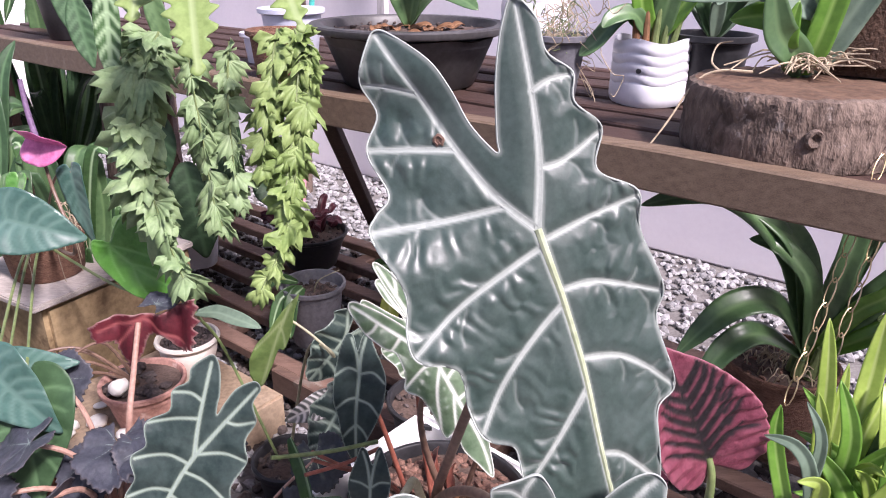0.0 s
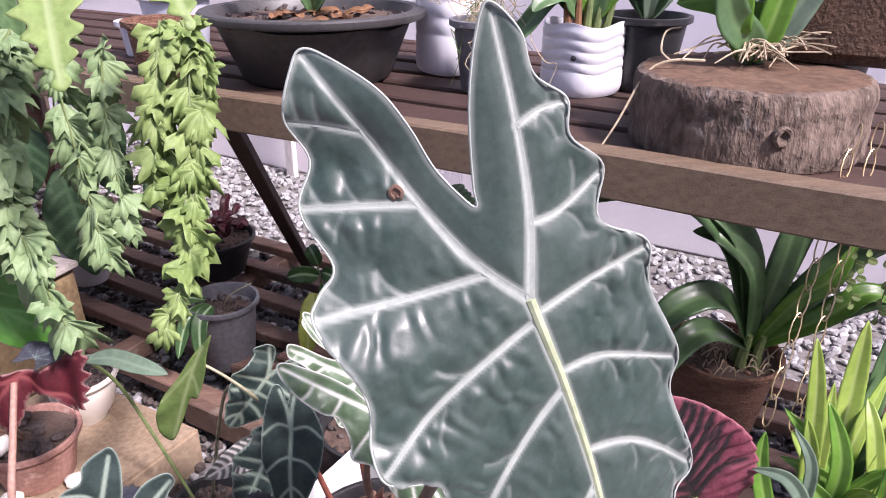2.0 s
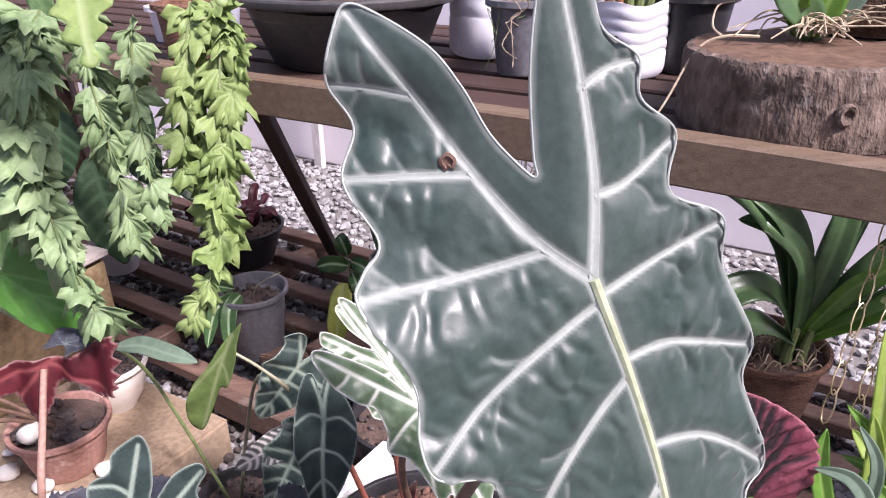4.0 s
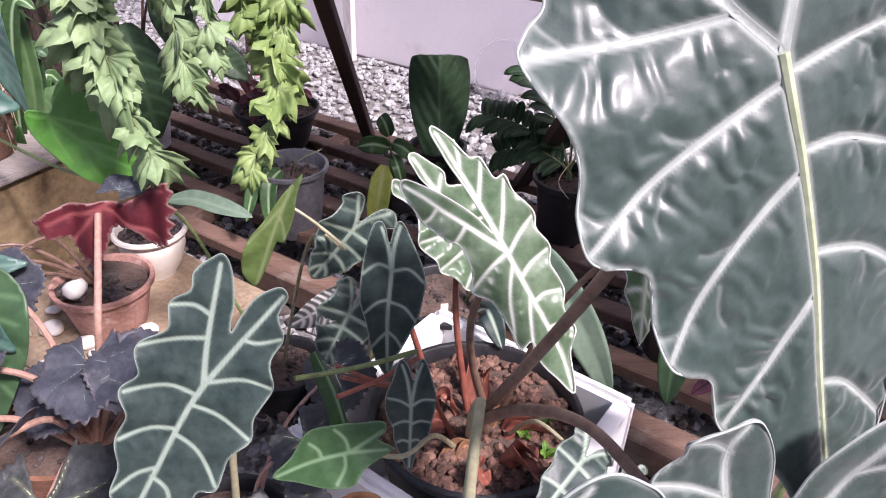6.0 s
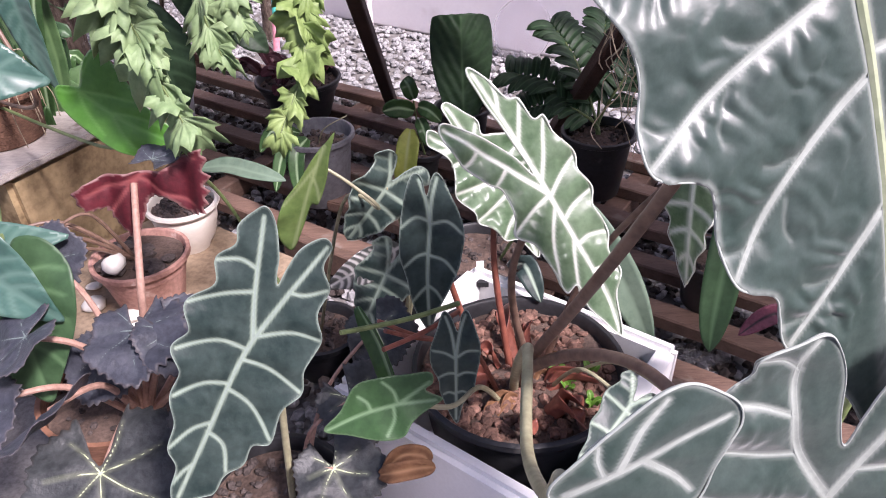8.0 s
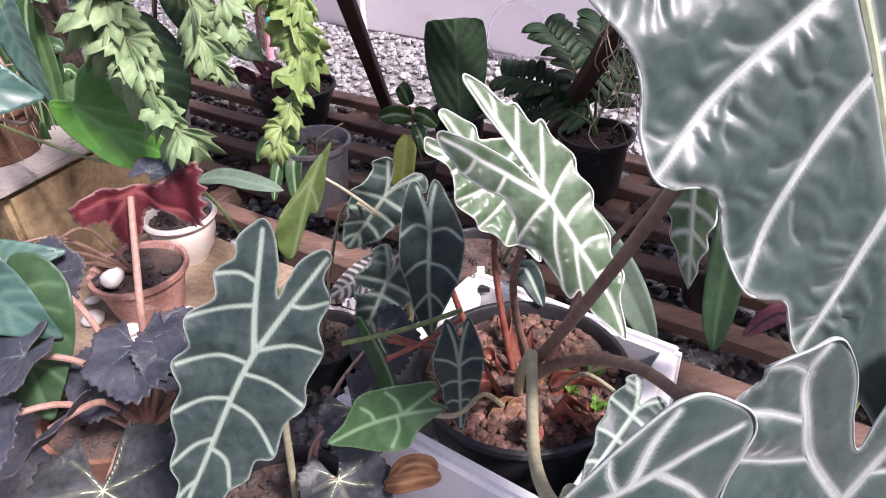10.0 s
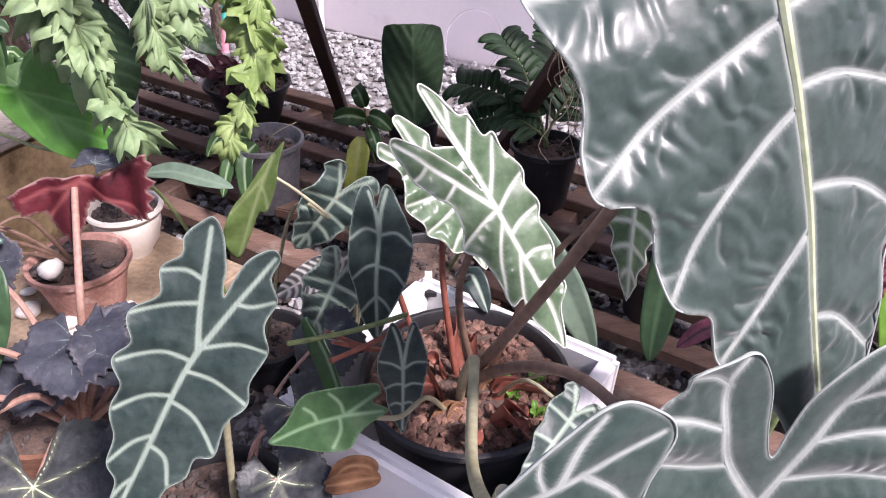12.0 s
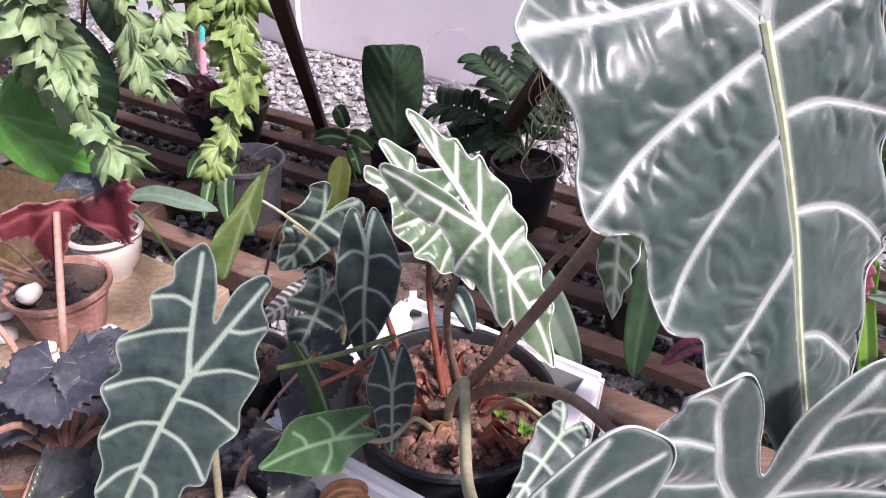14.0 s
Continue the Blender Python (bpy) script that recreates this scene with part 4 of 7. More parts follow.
# leaf with bold white veins, sunlight mixed into its colour, and another just behind it
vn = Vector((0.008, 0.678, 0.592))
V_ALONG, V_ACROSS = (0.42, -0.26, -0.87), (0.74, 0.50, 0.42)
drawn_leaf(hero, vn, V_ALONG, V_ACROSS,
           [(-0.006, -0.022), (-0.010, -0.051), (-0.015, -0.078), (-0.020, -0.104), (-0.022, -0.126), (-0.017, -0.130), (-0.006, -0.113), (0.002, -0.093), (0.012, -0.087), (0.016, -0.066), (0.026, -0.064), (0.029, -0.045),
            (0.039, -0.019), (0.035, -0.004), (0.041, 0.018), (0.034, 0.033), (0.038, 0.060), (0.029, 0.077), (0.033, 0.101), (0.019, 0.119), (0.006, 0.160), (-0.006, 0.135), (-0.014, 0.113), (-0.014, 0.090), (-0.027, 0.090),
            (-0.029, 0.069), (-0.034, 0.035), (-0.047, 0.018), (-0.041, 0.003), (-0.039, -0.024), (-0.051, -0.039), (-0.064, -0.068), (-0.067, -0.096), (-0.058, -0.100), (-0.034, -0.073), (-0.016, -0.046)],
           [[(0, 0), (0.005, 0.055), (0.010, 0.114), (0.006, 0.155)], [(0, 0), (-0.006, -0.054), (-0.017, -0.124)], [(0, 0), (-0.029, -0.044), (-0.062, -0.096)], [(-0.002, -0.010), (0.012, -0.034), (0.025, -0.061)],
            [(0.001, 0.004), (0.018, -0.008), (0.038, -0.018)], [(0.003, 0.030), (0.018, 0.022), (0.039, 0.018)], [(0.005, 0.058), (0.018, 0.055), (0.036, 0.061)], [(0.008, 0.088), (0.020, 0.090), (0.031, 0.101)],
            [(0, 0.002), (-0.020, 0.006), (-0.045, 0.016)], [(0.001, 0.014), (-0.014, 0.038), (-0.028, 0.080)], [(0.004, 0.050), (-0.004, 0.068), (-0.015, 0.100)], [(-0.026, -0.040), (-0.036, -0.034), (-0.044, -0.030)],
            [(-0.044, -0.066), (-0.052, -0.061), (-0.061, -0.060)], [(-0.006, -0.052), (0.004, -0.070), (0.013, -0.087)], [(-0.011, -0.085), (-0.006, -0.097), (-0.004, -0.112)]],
           "var_lit", "leaf with bold white veins, sunlight put into its pale green", 0.0026, 0.0018, 0.05, 0.0, 0.003, 0.035, 0.003, 0.0022, 0.003, 0.013, 0.5, 0.75)
part("petiole", tube([CROWN + Vector((0.02, 0.01, 0)), (0.0, 0.77, 0.36), (-0.012, 0.735, 0.47), vn + Vector((0, 0.008, -0.004))], 0.0055, 0.0035, 10), "petiole", hero)
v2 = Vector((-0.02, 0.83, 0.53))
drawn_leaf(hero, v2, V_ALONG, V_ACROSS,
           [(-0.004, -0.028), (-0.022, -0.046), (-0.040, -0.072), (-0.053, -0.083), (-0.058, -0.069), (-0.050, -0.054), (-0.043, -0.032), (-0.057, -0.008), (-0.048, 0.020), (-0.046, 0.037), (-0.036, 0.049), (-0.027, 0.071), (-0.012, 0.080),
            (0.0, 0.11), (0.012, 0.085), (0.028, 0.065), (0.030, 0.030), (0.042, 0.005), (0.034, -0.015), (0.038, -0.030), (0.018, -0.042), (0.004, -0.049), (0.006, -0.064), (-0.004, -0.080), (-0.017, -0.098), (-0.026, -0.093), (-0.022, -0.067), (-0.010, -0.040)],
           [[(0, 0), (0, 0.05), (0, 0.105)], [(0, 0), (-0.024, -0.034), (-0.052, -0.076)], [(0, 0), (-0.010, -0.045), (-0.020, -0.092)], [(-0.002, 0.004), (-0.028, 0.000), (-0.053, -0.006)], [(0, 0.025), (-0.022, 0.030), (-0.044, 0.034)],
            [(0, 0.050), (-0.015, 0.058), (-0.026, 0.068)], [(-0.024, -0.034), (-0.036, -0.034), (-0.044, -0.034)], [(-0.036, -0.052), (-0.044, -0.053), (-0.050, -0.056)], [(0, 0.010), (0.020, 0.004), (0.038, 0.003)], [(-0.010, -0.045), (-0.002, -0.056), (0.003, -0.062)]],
           "var_lit", "leaf with bold white veins, sunlight put into its pale green", 0.0024, 0.0022, 0.06, 0.0, 0.004, 0.035, 0.003, 0.002, 0.003, 0.013, 2.0, 0.75)
part("petiole", tube([CROWN + Vector((-0.01, 0.03, 0)), (-0.02, 0.84, 0.40), v2 + Vector((0, 0.007, 0))], 0.005, 0.003, 10), "redstalk", hero)
v3 = Vector((0.165, 0.735, 0.575))
arrow_leaf(hero, v3, (0.163, 0.71, 0.452), (0.35, -0.9, 0.1), 0.042, 0.05, 0.02, 4, "var_lit", "narrow leaf with white veins seen edge-on", vw=0.0022, wave=0.004, wl=0.04)
part("petiole", tube([CROWN + Vector((0.03, 0.02, 0)), (0.09, 0.80, 0.42), (0.15, 0.76, 0.55), v3 + Vector((0.004, 0.004, 0))], 0.0045, 0.003, 10), "petiole", hero)
# dark upright leaf and the small one before it
dn = Vector((-0.098, 0.785, 0.493))
drawn_leaf(hero, dn, (0, -0.25, -0.97), (1, 0.05, 0),
           [(-0.002, -0.036), (-0.006, -0.053), (-0.011, -0.061), (-0.019, -0.058), (-0.026, -0.039), (-0.033, -0.004), (-0.035, 0.029), (-0.029, 0.056), (-0.023, 0.091), (-0.015, 0.112), (-0.005, 0.126), (0.005, 0.102), (0.021, 0.071),
            (0.033, 0.038), (0.037, 0.004), (0.030, -0.022), (0.023, -0.038), (0.016, -0.054), (0.009, -0.061), (0.003, -0.053)],
           [[(0, 0), (-0.005, 0.057), (-0.005, 0.120)], [(0, 0), (-0.003, -0.03), (-0.010, -0.054)], [(0, 0), (0.003, -0.03), (0.010, -0.055)], [(0, -0.006), (-0.015, -0.013), (-0.032, -0.003)], [(0, -0.003), (0.019, -0.006), (0.035, 0.008)],
            [(-0.004, 0.030), (-0.017, 0.033), (-0.032, 0.045)], [(-0.002, 0.033), (0.015, 0.040), (0.028, 0.058)], [(-0.006, 0.070), (-0.014, 0.077), (-0.023, 0.087)], [(-0.004, 0.070), (0.005, 0.079), (0.012, 0.092)]],
           "mid", "dark blue-green leaf with pale veins", 0.0017, 0.0018, 0.15, 0.04, 0.002, 0.04, 0.002, 0.0011)
part("petiole", tube([CROWN + Vector((-0.05, 0.04, 0)), (-0.075, 0.83, 0.38), dn + Vector((0, 0.005, 0))], 0.0045, 0.003, 10), "redstalk", hero)
sn = Vector((-0.076, 0.70, 0.376))
drawn_leaf(hero, sn, (0, -0.30, -0.95), (1, 0.05, 0),
           [(0.003, -0.032), (-0.004, -0.050), (-0.012, -0.056), (-0.019, -0.039), (-0.028, -0.013), (-0.027, 0.007), (-0.020, 0.024), (-0.018, 0.042), (-0.002, 0.080), (0.006, 0.057), (0.018, 0.037), (0.023, 0.016), (0.027, -0.011),
            (0.022, -0.035), (0.014, -0.056), (0.007, -0.050)],
           [[(0, 0), (-0.001, 0.04), (-0.002, 0.075)], [(0, 0), (-0.004, -0.03), (-0.010, -0.050)], [(0, 0), (0.005, -0.03), (0.012, -0.051)], [(-0.001, 0), (-0.012, -0.008), (-0.025, -0.012)], [(0, 0), (0.012, -0.008), (0.025, -0.008)],
            [(-0.001, 0.018), (-0.010, 0.017), (-0.021, 0.021)], [(-0.001, 0.022), (0.010, 0.017), (0.022, 0.019)], [(-0.002, 0.043), (-0.009, 0.040), (-0.015, 0.042)], [(-0.002, 0.043), (0.006, 0.040), (0.012, 0.043)]],
           "mid", "small dark leaf with pale veins", 0.0013, 0.0015, 0.12, 0.02, 0.0015, 0.03, 0.0015, 0.0009)
part("petiole", tube([CROWN + Vector((-0.03, -0.02, 0)), (-0.05, 0.745, 0.34), sn + Vector((0, 0.005, 0))], 0.0035, 0.0025, 8), "redstalk", hero)
gn = Vector((-0.137, 0.63, 0.384))
drawn_leaf(hero, gn, (-0.93, -0.25, -0.28), (-0.1, 0.55, 0.80),
           [(-0.004, -0.034), (-0.014, -0.042), (-0.017, -0.027), (-0.022, -0.006), (-0.032, 0.010), (-0.024, 0.034), (-0.008, 0.057), (0.007, 0.079), (0.018, 0.056), (0.035, 0.033), (0.033, 0.010), (0.025, -0.016), (0.016, -0.041), (0.005, -0.040), (0.002, -0.030)],
           [[(0, 0), (0.006, 0.037), (0.006, 0.075)], [(0, 0), (0.007, -0.037)], [(0, 0), (-0.012, -0.035)], [(0, 0.001), (0.014, 0.000), (0.027, 0.006)], [(0.001, 0.006), (-0.012, 0.010), (-0.024, 0.023)], [(0.005, 0.028), (0.014, 0.028), (0.024, 0.034)]],
           "midgreen", "flat mid-green young leaf", 0.0013, 0.0018, 0.06, 0.02, 0.001, 0.03, 0.001, 0.0006)
part("petiole", tube([CROWN + Vector((-0.03, -0.03, 0)), (-0.05, 0.70, 0.33), (-0.085, 0.645, 0.36), gn + Vector((0.002, 0.005, -0.002))], 0.0035, 0.0025, 8), "palestalk", hero)
ln = Vector((0.112, 0.665, 0.325))
arrow_leaf(hero, ln, (0.035, 0.585, 0.300), (-0.72, 0.52, 0.5), 0.032, 0.032, 0.018, 3, "mid", "small dark hanging leaf", vw=0.0010, cell=0.0025, rimw=0.0008)
part("petiole", tube([CROWN + Vector((0.04, -0.01, 0)), (0.07, 0.72, 0.33), ln + Vector((0, 0.004, 0))], 0.003, 0.0022, 8), "palestalk", hero)
sn2 = Vector((0.160, 0.640, 0.322))
arrow_leaf(hero, sn2, (0.142, 0.595, 0.285), (0.9, 0.1, -0.3), 0.020, 0.020, 0.010, 3, "mid", "small curled green leaf", vw=0.0008, cell=0.002, rimw=0.0006, wave=0.003, wl=0.03)
part("petiole", tube([CROWN + Vector((0.05, 0.0, 0)), (0.11, 0.74, 0.32), (0.15, 0.67, 0.34), sn2 + Vector((0, 0.004, 0))], 0.0025, 0.0018, 8), "palestalk", hero)
# basal sheaths and old leaf bases in the crown
for i in range(14):
    a = i * 2.39 + 0.3
    r = 0.016 + 0.012 * (i % 4)
    p = CROWN + Vector((r * math.cos(a), r * math.sin(a) - 0.012, -0.008))
    out = 0.030 + 0.014 * (i % 3)
    q = p + Vector((out * math.cos(a + 0.4), out * math.sin(a + 0.4), 0.006 + 0.014 * (i % 4)))
    strap_leaf(hero, "sheath", [p, p.lerp(q, 0.5) + Vector((0, 0, 0.016)), q, q + Vector((0.010 * math.cos(a + 1.5), 0.010 * math.sin(a + 1.5), -0.012))], 0.016 + 0.005 * (i % 3), "dry" if i % 4 == 0 else "redstalk", face=(math.cos(a + 0.9), math.sin(a + 0.9), 0.5), fold=0.7)
# tiny seedlings sprouting from the soil of the large pot
for x, y in ((0.072, 0.775), (0.060, 0.80), (0.095, 0.745), (0.105, 0.80)):
    base = Vector((x, y, 0.236))
    for k in range(3):
        a = k * 2.1 + x * 40
        tip = base + Vector((0.013 * math.cos(a), 0.013 * math.sin(a), 0.020))
        strap_leaf(hero, "seedling_leaf", [base, base.lerp(tip, 0.5) + Vector((0, 0, 0.006)), tip], 0.009, "limegreen", "small fresh green sprout", face=(0.1, -0.5, 0.9), n=4)
# withered brown leaf lying over the rim of the foam box
for pts in ([(-0.165, 0.640, 0.262), (-0.145, 0.632, 0.275), (-0.122, 0.640, 0.270), (-0.104, 0.650, 0.258)], [(-0.160, 0.646, 0.262), (-0.140, 0.650, 0.280), (-0.118, 0.652, 0.276), (-0.110, 0.648, 0.268)]):
    strap_leaf(hero, "dry_leaf", pts, 0.021, "dry", "withered brown leaf", face=(0.1, -0.6, 0.8), fold=0.8, pleat=0.06)

# ---- second alocasia pot with the begonias before it ----
P2 = Vector((-0.296, 0.665, 0.0))
mid = potted("potted_alocasia", P2, 0.088, 0.07, 0.205, "black", "dark alocasia leaf and begonias in a round black pot", potlabel="black plastic pot", fill=0.022, crumbs=160, seed=5)
mn = Vector((-0.252, 0.590, 0.513))
drawn_leaf(mid, mn, (-0.42, -0.30, -0.85), (0.90, 0.05, -0.43),
           [(0.003, -0.054), (-0.001, -0.064), (-0.004, -0.078), (-0.015, -0.103), (-0.027, -0.115), (-0.035, -0.108), (-0.043, -0.093), (-0.040, -0.078), (-0.051, -0.061), (-0.045, -0.040), (-0.062, -0.017), (-0.052, 0.006), (-0.061, 0.025), (-0.048, 0.045),
            (-0.049, 0.069), (-0.038, 0.094), (-0.036, 0.119), (-0.024, 0.136), (-0.022, 0.158), (-0.014, 0.171), (0.008, 0.160), (0.016, 0.153), (0.019, 0.133), (0.031, 0.118), (0.032, 0.098), (0.046, 0.090), (0.045, 0.056), (0.056, 0.036),
            (0.050, 0.013), (0.055, -0.016), (0.043, -0.039), (0.045, -0.063), (0.033, -0.081), (0.034, -0.099), (0.024, -0.105), (0.010, -0.090), (0.005, -0.070)],
           [[(0, 0), (-0.005, 0.034), (-0.009, 0.106), (-0.013, 0.166)], [(0, 0), (-0.012, -0.041), (-0.026, -0.106)], [(0, 0), (0.014, -0.048), (0.030, -0.098)], [(-0.017, -0.062), (-0.032, -0.066), (-0.049, -0.060)], [(-0.014, -0.042), (-0.035, -0.034), (-0.060, -0.018)],
            [(-0.002, 0.010), (-0.028, 0.008), (-0.057, 0.025)], [(-0.006, 0.045), (-0.026, 0.050), (-0.046, 0.068)], [(-0.008, 0.085), (-0.022, 0.096), (-0.035, 0.118)], [(-0.011, 0.130), (-0.017, 0.140), (-0.022, 0.154)], [(0.014, -0.050), (0.028, -0.052), (0.043, -0.062)],
            [(0.002, -0.004), (0.028, -0.016), (0.053, -0.016)], [(-0.003, 0.020), (0.022, 0.022), (0.053, 0.036)], [(-0.006, 0.050), (0.018, 0.060), (0.044, 0.088)], [(-0.009, 0.095), (0.008, 0.105), (0.018, 0.130)]],
           "mid", "dark blue-green leaf with pale green veins", 0.0022, 0.0016, 0.03, 0.0, 0.002, 0.04, 0.002, 0.0014, 0.0014, 0.012)
part("petiole", tube([P2 + Vector((0.02, 0, 0.18)), (-0.262, 0.655, 0.35), (-0.246, 0.635, 0.47), mn + Vector((0, 0.010, 0.002))], 0.0045, 0.003, 10), "palestalk", mid)


def fan_leaf(parent, node, tip, side, R, mat, label="", seed=1, cell=0.003, vw=0.0009, reach=0.75, jag=0.05, cup=0.08, wave=0.003, wl=0.05, quilt=0.002, lop=0.2, nv=7, gap=0.32, rimw=0.0015, droop=0.1, teeth=32):
    o, v = fan_spec(R, teeth, jag, lop, nv, vw, reach, seed, gap)
    return add_leaf(parent, "leaf", o, v, cell, blade(node, tip, side, droop, cup, wave, wl, R, seed), mat, label, quilt, rimw, 1.9)


for node, tip, side, R, sd in (((-0.218, 0.652, 0.262), (-0.19, 0.60, 0.23), (1, 0.2, 0), 0.060, 4), ((-0.20, 0.72, 0.30), (-0.16, 0.68, 0.26), (1, 0.3, 0.2), 0.055, 5),
                               ((-0.17, 0.80, 0.34), (-0.15, 0.76, 0.31), (1, 0.1, 0.1), 0.05, 6)):
    fan_leaf(mid, node, tip, side, R, "star", "dark begonia leaf with a pale star of veins", sd, reach=0.55)
    part("petiole", tube([P2 + Vector((0.03, 0.01, 0.18)), (Vector(node) + P2 + Vector((0, 0, 0.25))) / 2, node], 0.003, 0.002, 8), "pinkstalk", mid)
strap_leaf(mid, "leaf", [(-0.175, 0.70, 0.455), (-0.155, 0.68, 0.42), (-0.14, 0.655, 0.375), (-0.135, 0.645, 0.345)], 0.024, "green", "folded yellow-green young leaf", fold=0.7, face=(-0.6, -0.8, 0.3))
for a, b in (((-0.19, 0.66, 0.455), (-0.07, 0.74, 0.42)), ((-0.15, 0.66, 0.43), (-0.07, 0.75, 0.40)), ((-0.16, 0.74, 0.40), (-0.09, 0.78, 0.33)), ((-0.15, 0.70, 0.42), (-0.08, 0.77, 0.34))):
    part("petiole", tube([a, (Vector(a) + Vector(b)) / 2 + Vector((0, 0, -0.004)), b], 0.0026, 0.0030, 8), "redstalk" if a[0] > -0.17 else "greenstalk", mid)

# begonia cluster in a rust-brown basket pot
P3 = Vector((-0.525, 0.845, 0.0))
beg = potted("potted_begonia", P3, 0.112, 0.085, 0.225, "basket", "dark begonia with one crimson leaf back in a rust-brown pot", potlabel="ribbed rust-brown pot", crumbs=60, seed=6,
             profile=[(0.080, 0)] + [(0.084 + 0.0016 * k + 0.003 * (k % 2), 0.004 + 0.0155 * k) for k in range(14)] + [(0.113, 0.225), (0.106, 0.225), (0.102, 0.19)])
for node, tip, side, R, mt, sd in (((-0.476, 0.655, 0.270), (-0.46, 0.59, 0.235), (1, 0.1, 0.0), 0.105, "star", 1), ((-0.44, 0.76, 0.385), (-0.43, 0.69, 0.365), (1, 0.1, 0.05), 0.066, "begonia", 2),
                                   ((-0.50, 0.655, 0.372), (-0.56, 0.62, 0.33), (-0.2, 0.8, -0.5), 0.070, "begonia", 3), ((-0.55, 0.74, 0.40), (-0.60, 0.70, 0.37), (0.3, 0.8, 0.3), 0.060, "begonia", 7),
                                   ((-0.40, 0.76, 0.38), (-0.36, 0.73, 0.35), (0.5, 0.8, 0.1), 0.060, "begonia", 8), ((-0.60, 0.90, 0.40), (-0.56, 0.87, 0.36), (1, 0.2, 0.1), 0.055, "begonia", 9),
                                   ((-0.36, 0.70, 0.30), (-0.33, 0.65, 0.26), (1, 0.3, 0), 0.06, "star", 10), ((-0.62, 0.70, 0.33), (-0.64, 0.64, 0.29), (0.8, 0.2, 0.3), 0.075, "begonia", 11), ((-0.50, 0.78, 0.33), (-0.52, 0.73, 0.29), (0.9, 0.1, 0.2), 0.055, "begonia", 12),
                                   ((-0.70, 0.84, 0.36), (-0.72, 0.78, 0.31), (0.8, 0.1, 0.2), 0.07, "begonia", 13), ((-0.33, 0.80, 0.36), (-0.30, 0.76, 0.32), (0.8, 0.3, 0.1), 0.055, "begonia", 14)):
    fan_leaf(beg, node, tip, side, R, mt, "dark toothed begonia leaf with a pale star of veins" if mt == "star" else "dusky grey-purple toothed begonia leaf", sd, reach=0.62 if mt == "star" else 0.7)
    nd = Vector(node)
    part("petiole", tube([P3 + Vector((0.04, -0.05, 0.20)), (nd + P3 + Vector((0.05, -0.05, 0.26))) / 2 + Vector((0.01, 0, 0.02)), nd + Vector((0, 0.003, -0.002))], 0.0048, 0.0034, 8), "pinkstalk", beg)
# crimson leaf seen from its back, on a tall pink stalk from the terracotta pot
solo("low_board", slab_box(B(-1.25, 0.64, 0.052), (0.40, 0.40, 0.10), -36, 0.006), "tan", "tan wooden board platform under the small pots", "board", B(-1.235, 0.62, 0))
P4 = Vector((-0.621, 1.196, 0.103))
terra = potted("potted_plant", P4, 0.082, 0.06, 0.098, "terra", "trimmed brown stems and bark chips in a faded terracotta pot", potlabel="faded terracotta pot", fill=0.014, crumbs=0, seed=7)
rt = random.Random(4)
for i in range(16):
    a, r = rt.uniform(0, 6.28), 0.066 * math.sqrt(rt.random())
    o = part("bark_chip", rock(P4 + Vector((r * math.cos(a), r * math.sin(a), 0.092)), rt.uniform(0.012, 0.02), rt, 0.6), "darkcrumb", terra, smooth=False)
rn = Vector((-0.479, 0.962, 0.477))
drape = [(-0.072, 0.004), (-0.060, 0.030), (-0.042, 0.034), (-0.030, 0.055), (-0.012, 0.072), (0.002, 0.055), (0.012, 0.030), (0.038, 0.026), (0.060, 0.050), (0.082, 0.046), (0.092, 0.012), (0.090, -0.034), (0.058, -0.020), (0.020, -0.006), (-0.026, -0.010)]
rd = random.Random(8)
smooth_drape = closed_curve(drape, 5)
ragged = closed_curve([tuple(p * (1 + (0.05 if k % 2 else -0.05) * rd.uniform(0.4, 1.3))) for k, p in enumerate(smooth_drape)], 2)
dv = [([(0, 0), t], 0.0014, 0.0005) for t in ((-0.06, 0.012), (-0.012, 0.066), (0.07, 0.04), (0.082, -0.024), (-0.035, 0.04))]
add_leaf(beg, "leaf", ragged, dv, 0.003, lambda a, b, h_: rn + Vector((a, 0.15 * a - 0.25 * b - 0.5 * abs(a) * 0.3 + 0.006 * math.sin(a * 130) - h_, -b)), "redback", "ragged crimson underside of a begonia leaf", 0.002, 0.0012, 1.8)
fan_leaf(beg, rn + Vector((0.02, 0.02, 0.014)), rn + Vector((0.04, 0.05, 0.02)), (1, -0.4, 0.1), 0.042, "begonia", "grey upper side of the folded leaf", 23, gap=0.9)
part("petiole", tube([P3 + Vector((0.03, 0.0, 0.20)), (-0.467, 0.850, 0.360), (-0.473, 0.900, 0.416), rn + Vector((0.0, -0.010, -0.004))], 0.0052, 0.0044, 10), "pinkstalk", beg)
for i, (x, y, z) in enumerate(((-0.76, 1.05, 0.27), (-0.80, 1.10, 0.30), (-0.72, 1.00, 0.25), (-0.83, 1.16, 0.25), (-0.70, 1.12, 0.31))):
    part("stem", tube([P4 + Vector((-0.01, 0, 0.085)), (P4 + Vector((x, y, z + 0.12))) / 2 + Vector((0, 0, 0.04)), (x, y, z)], 0.004, 0.0025, 8), "petiole", terra)

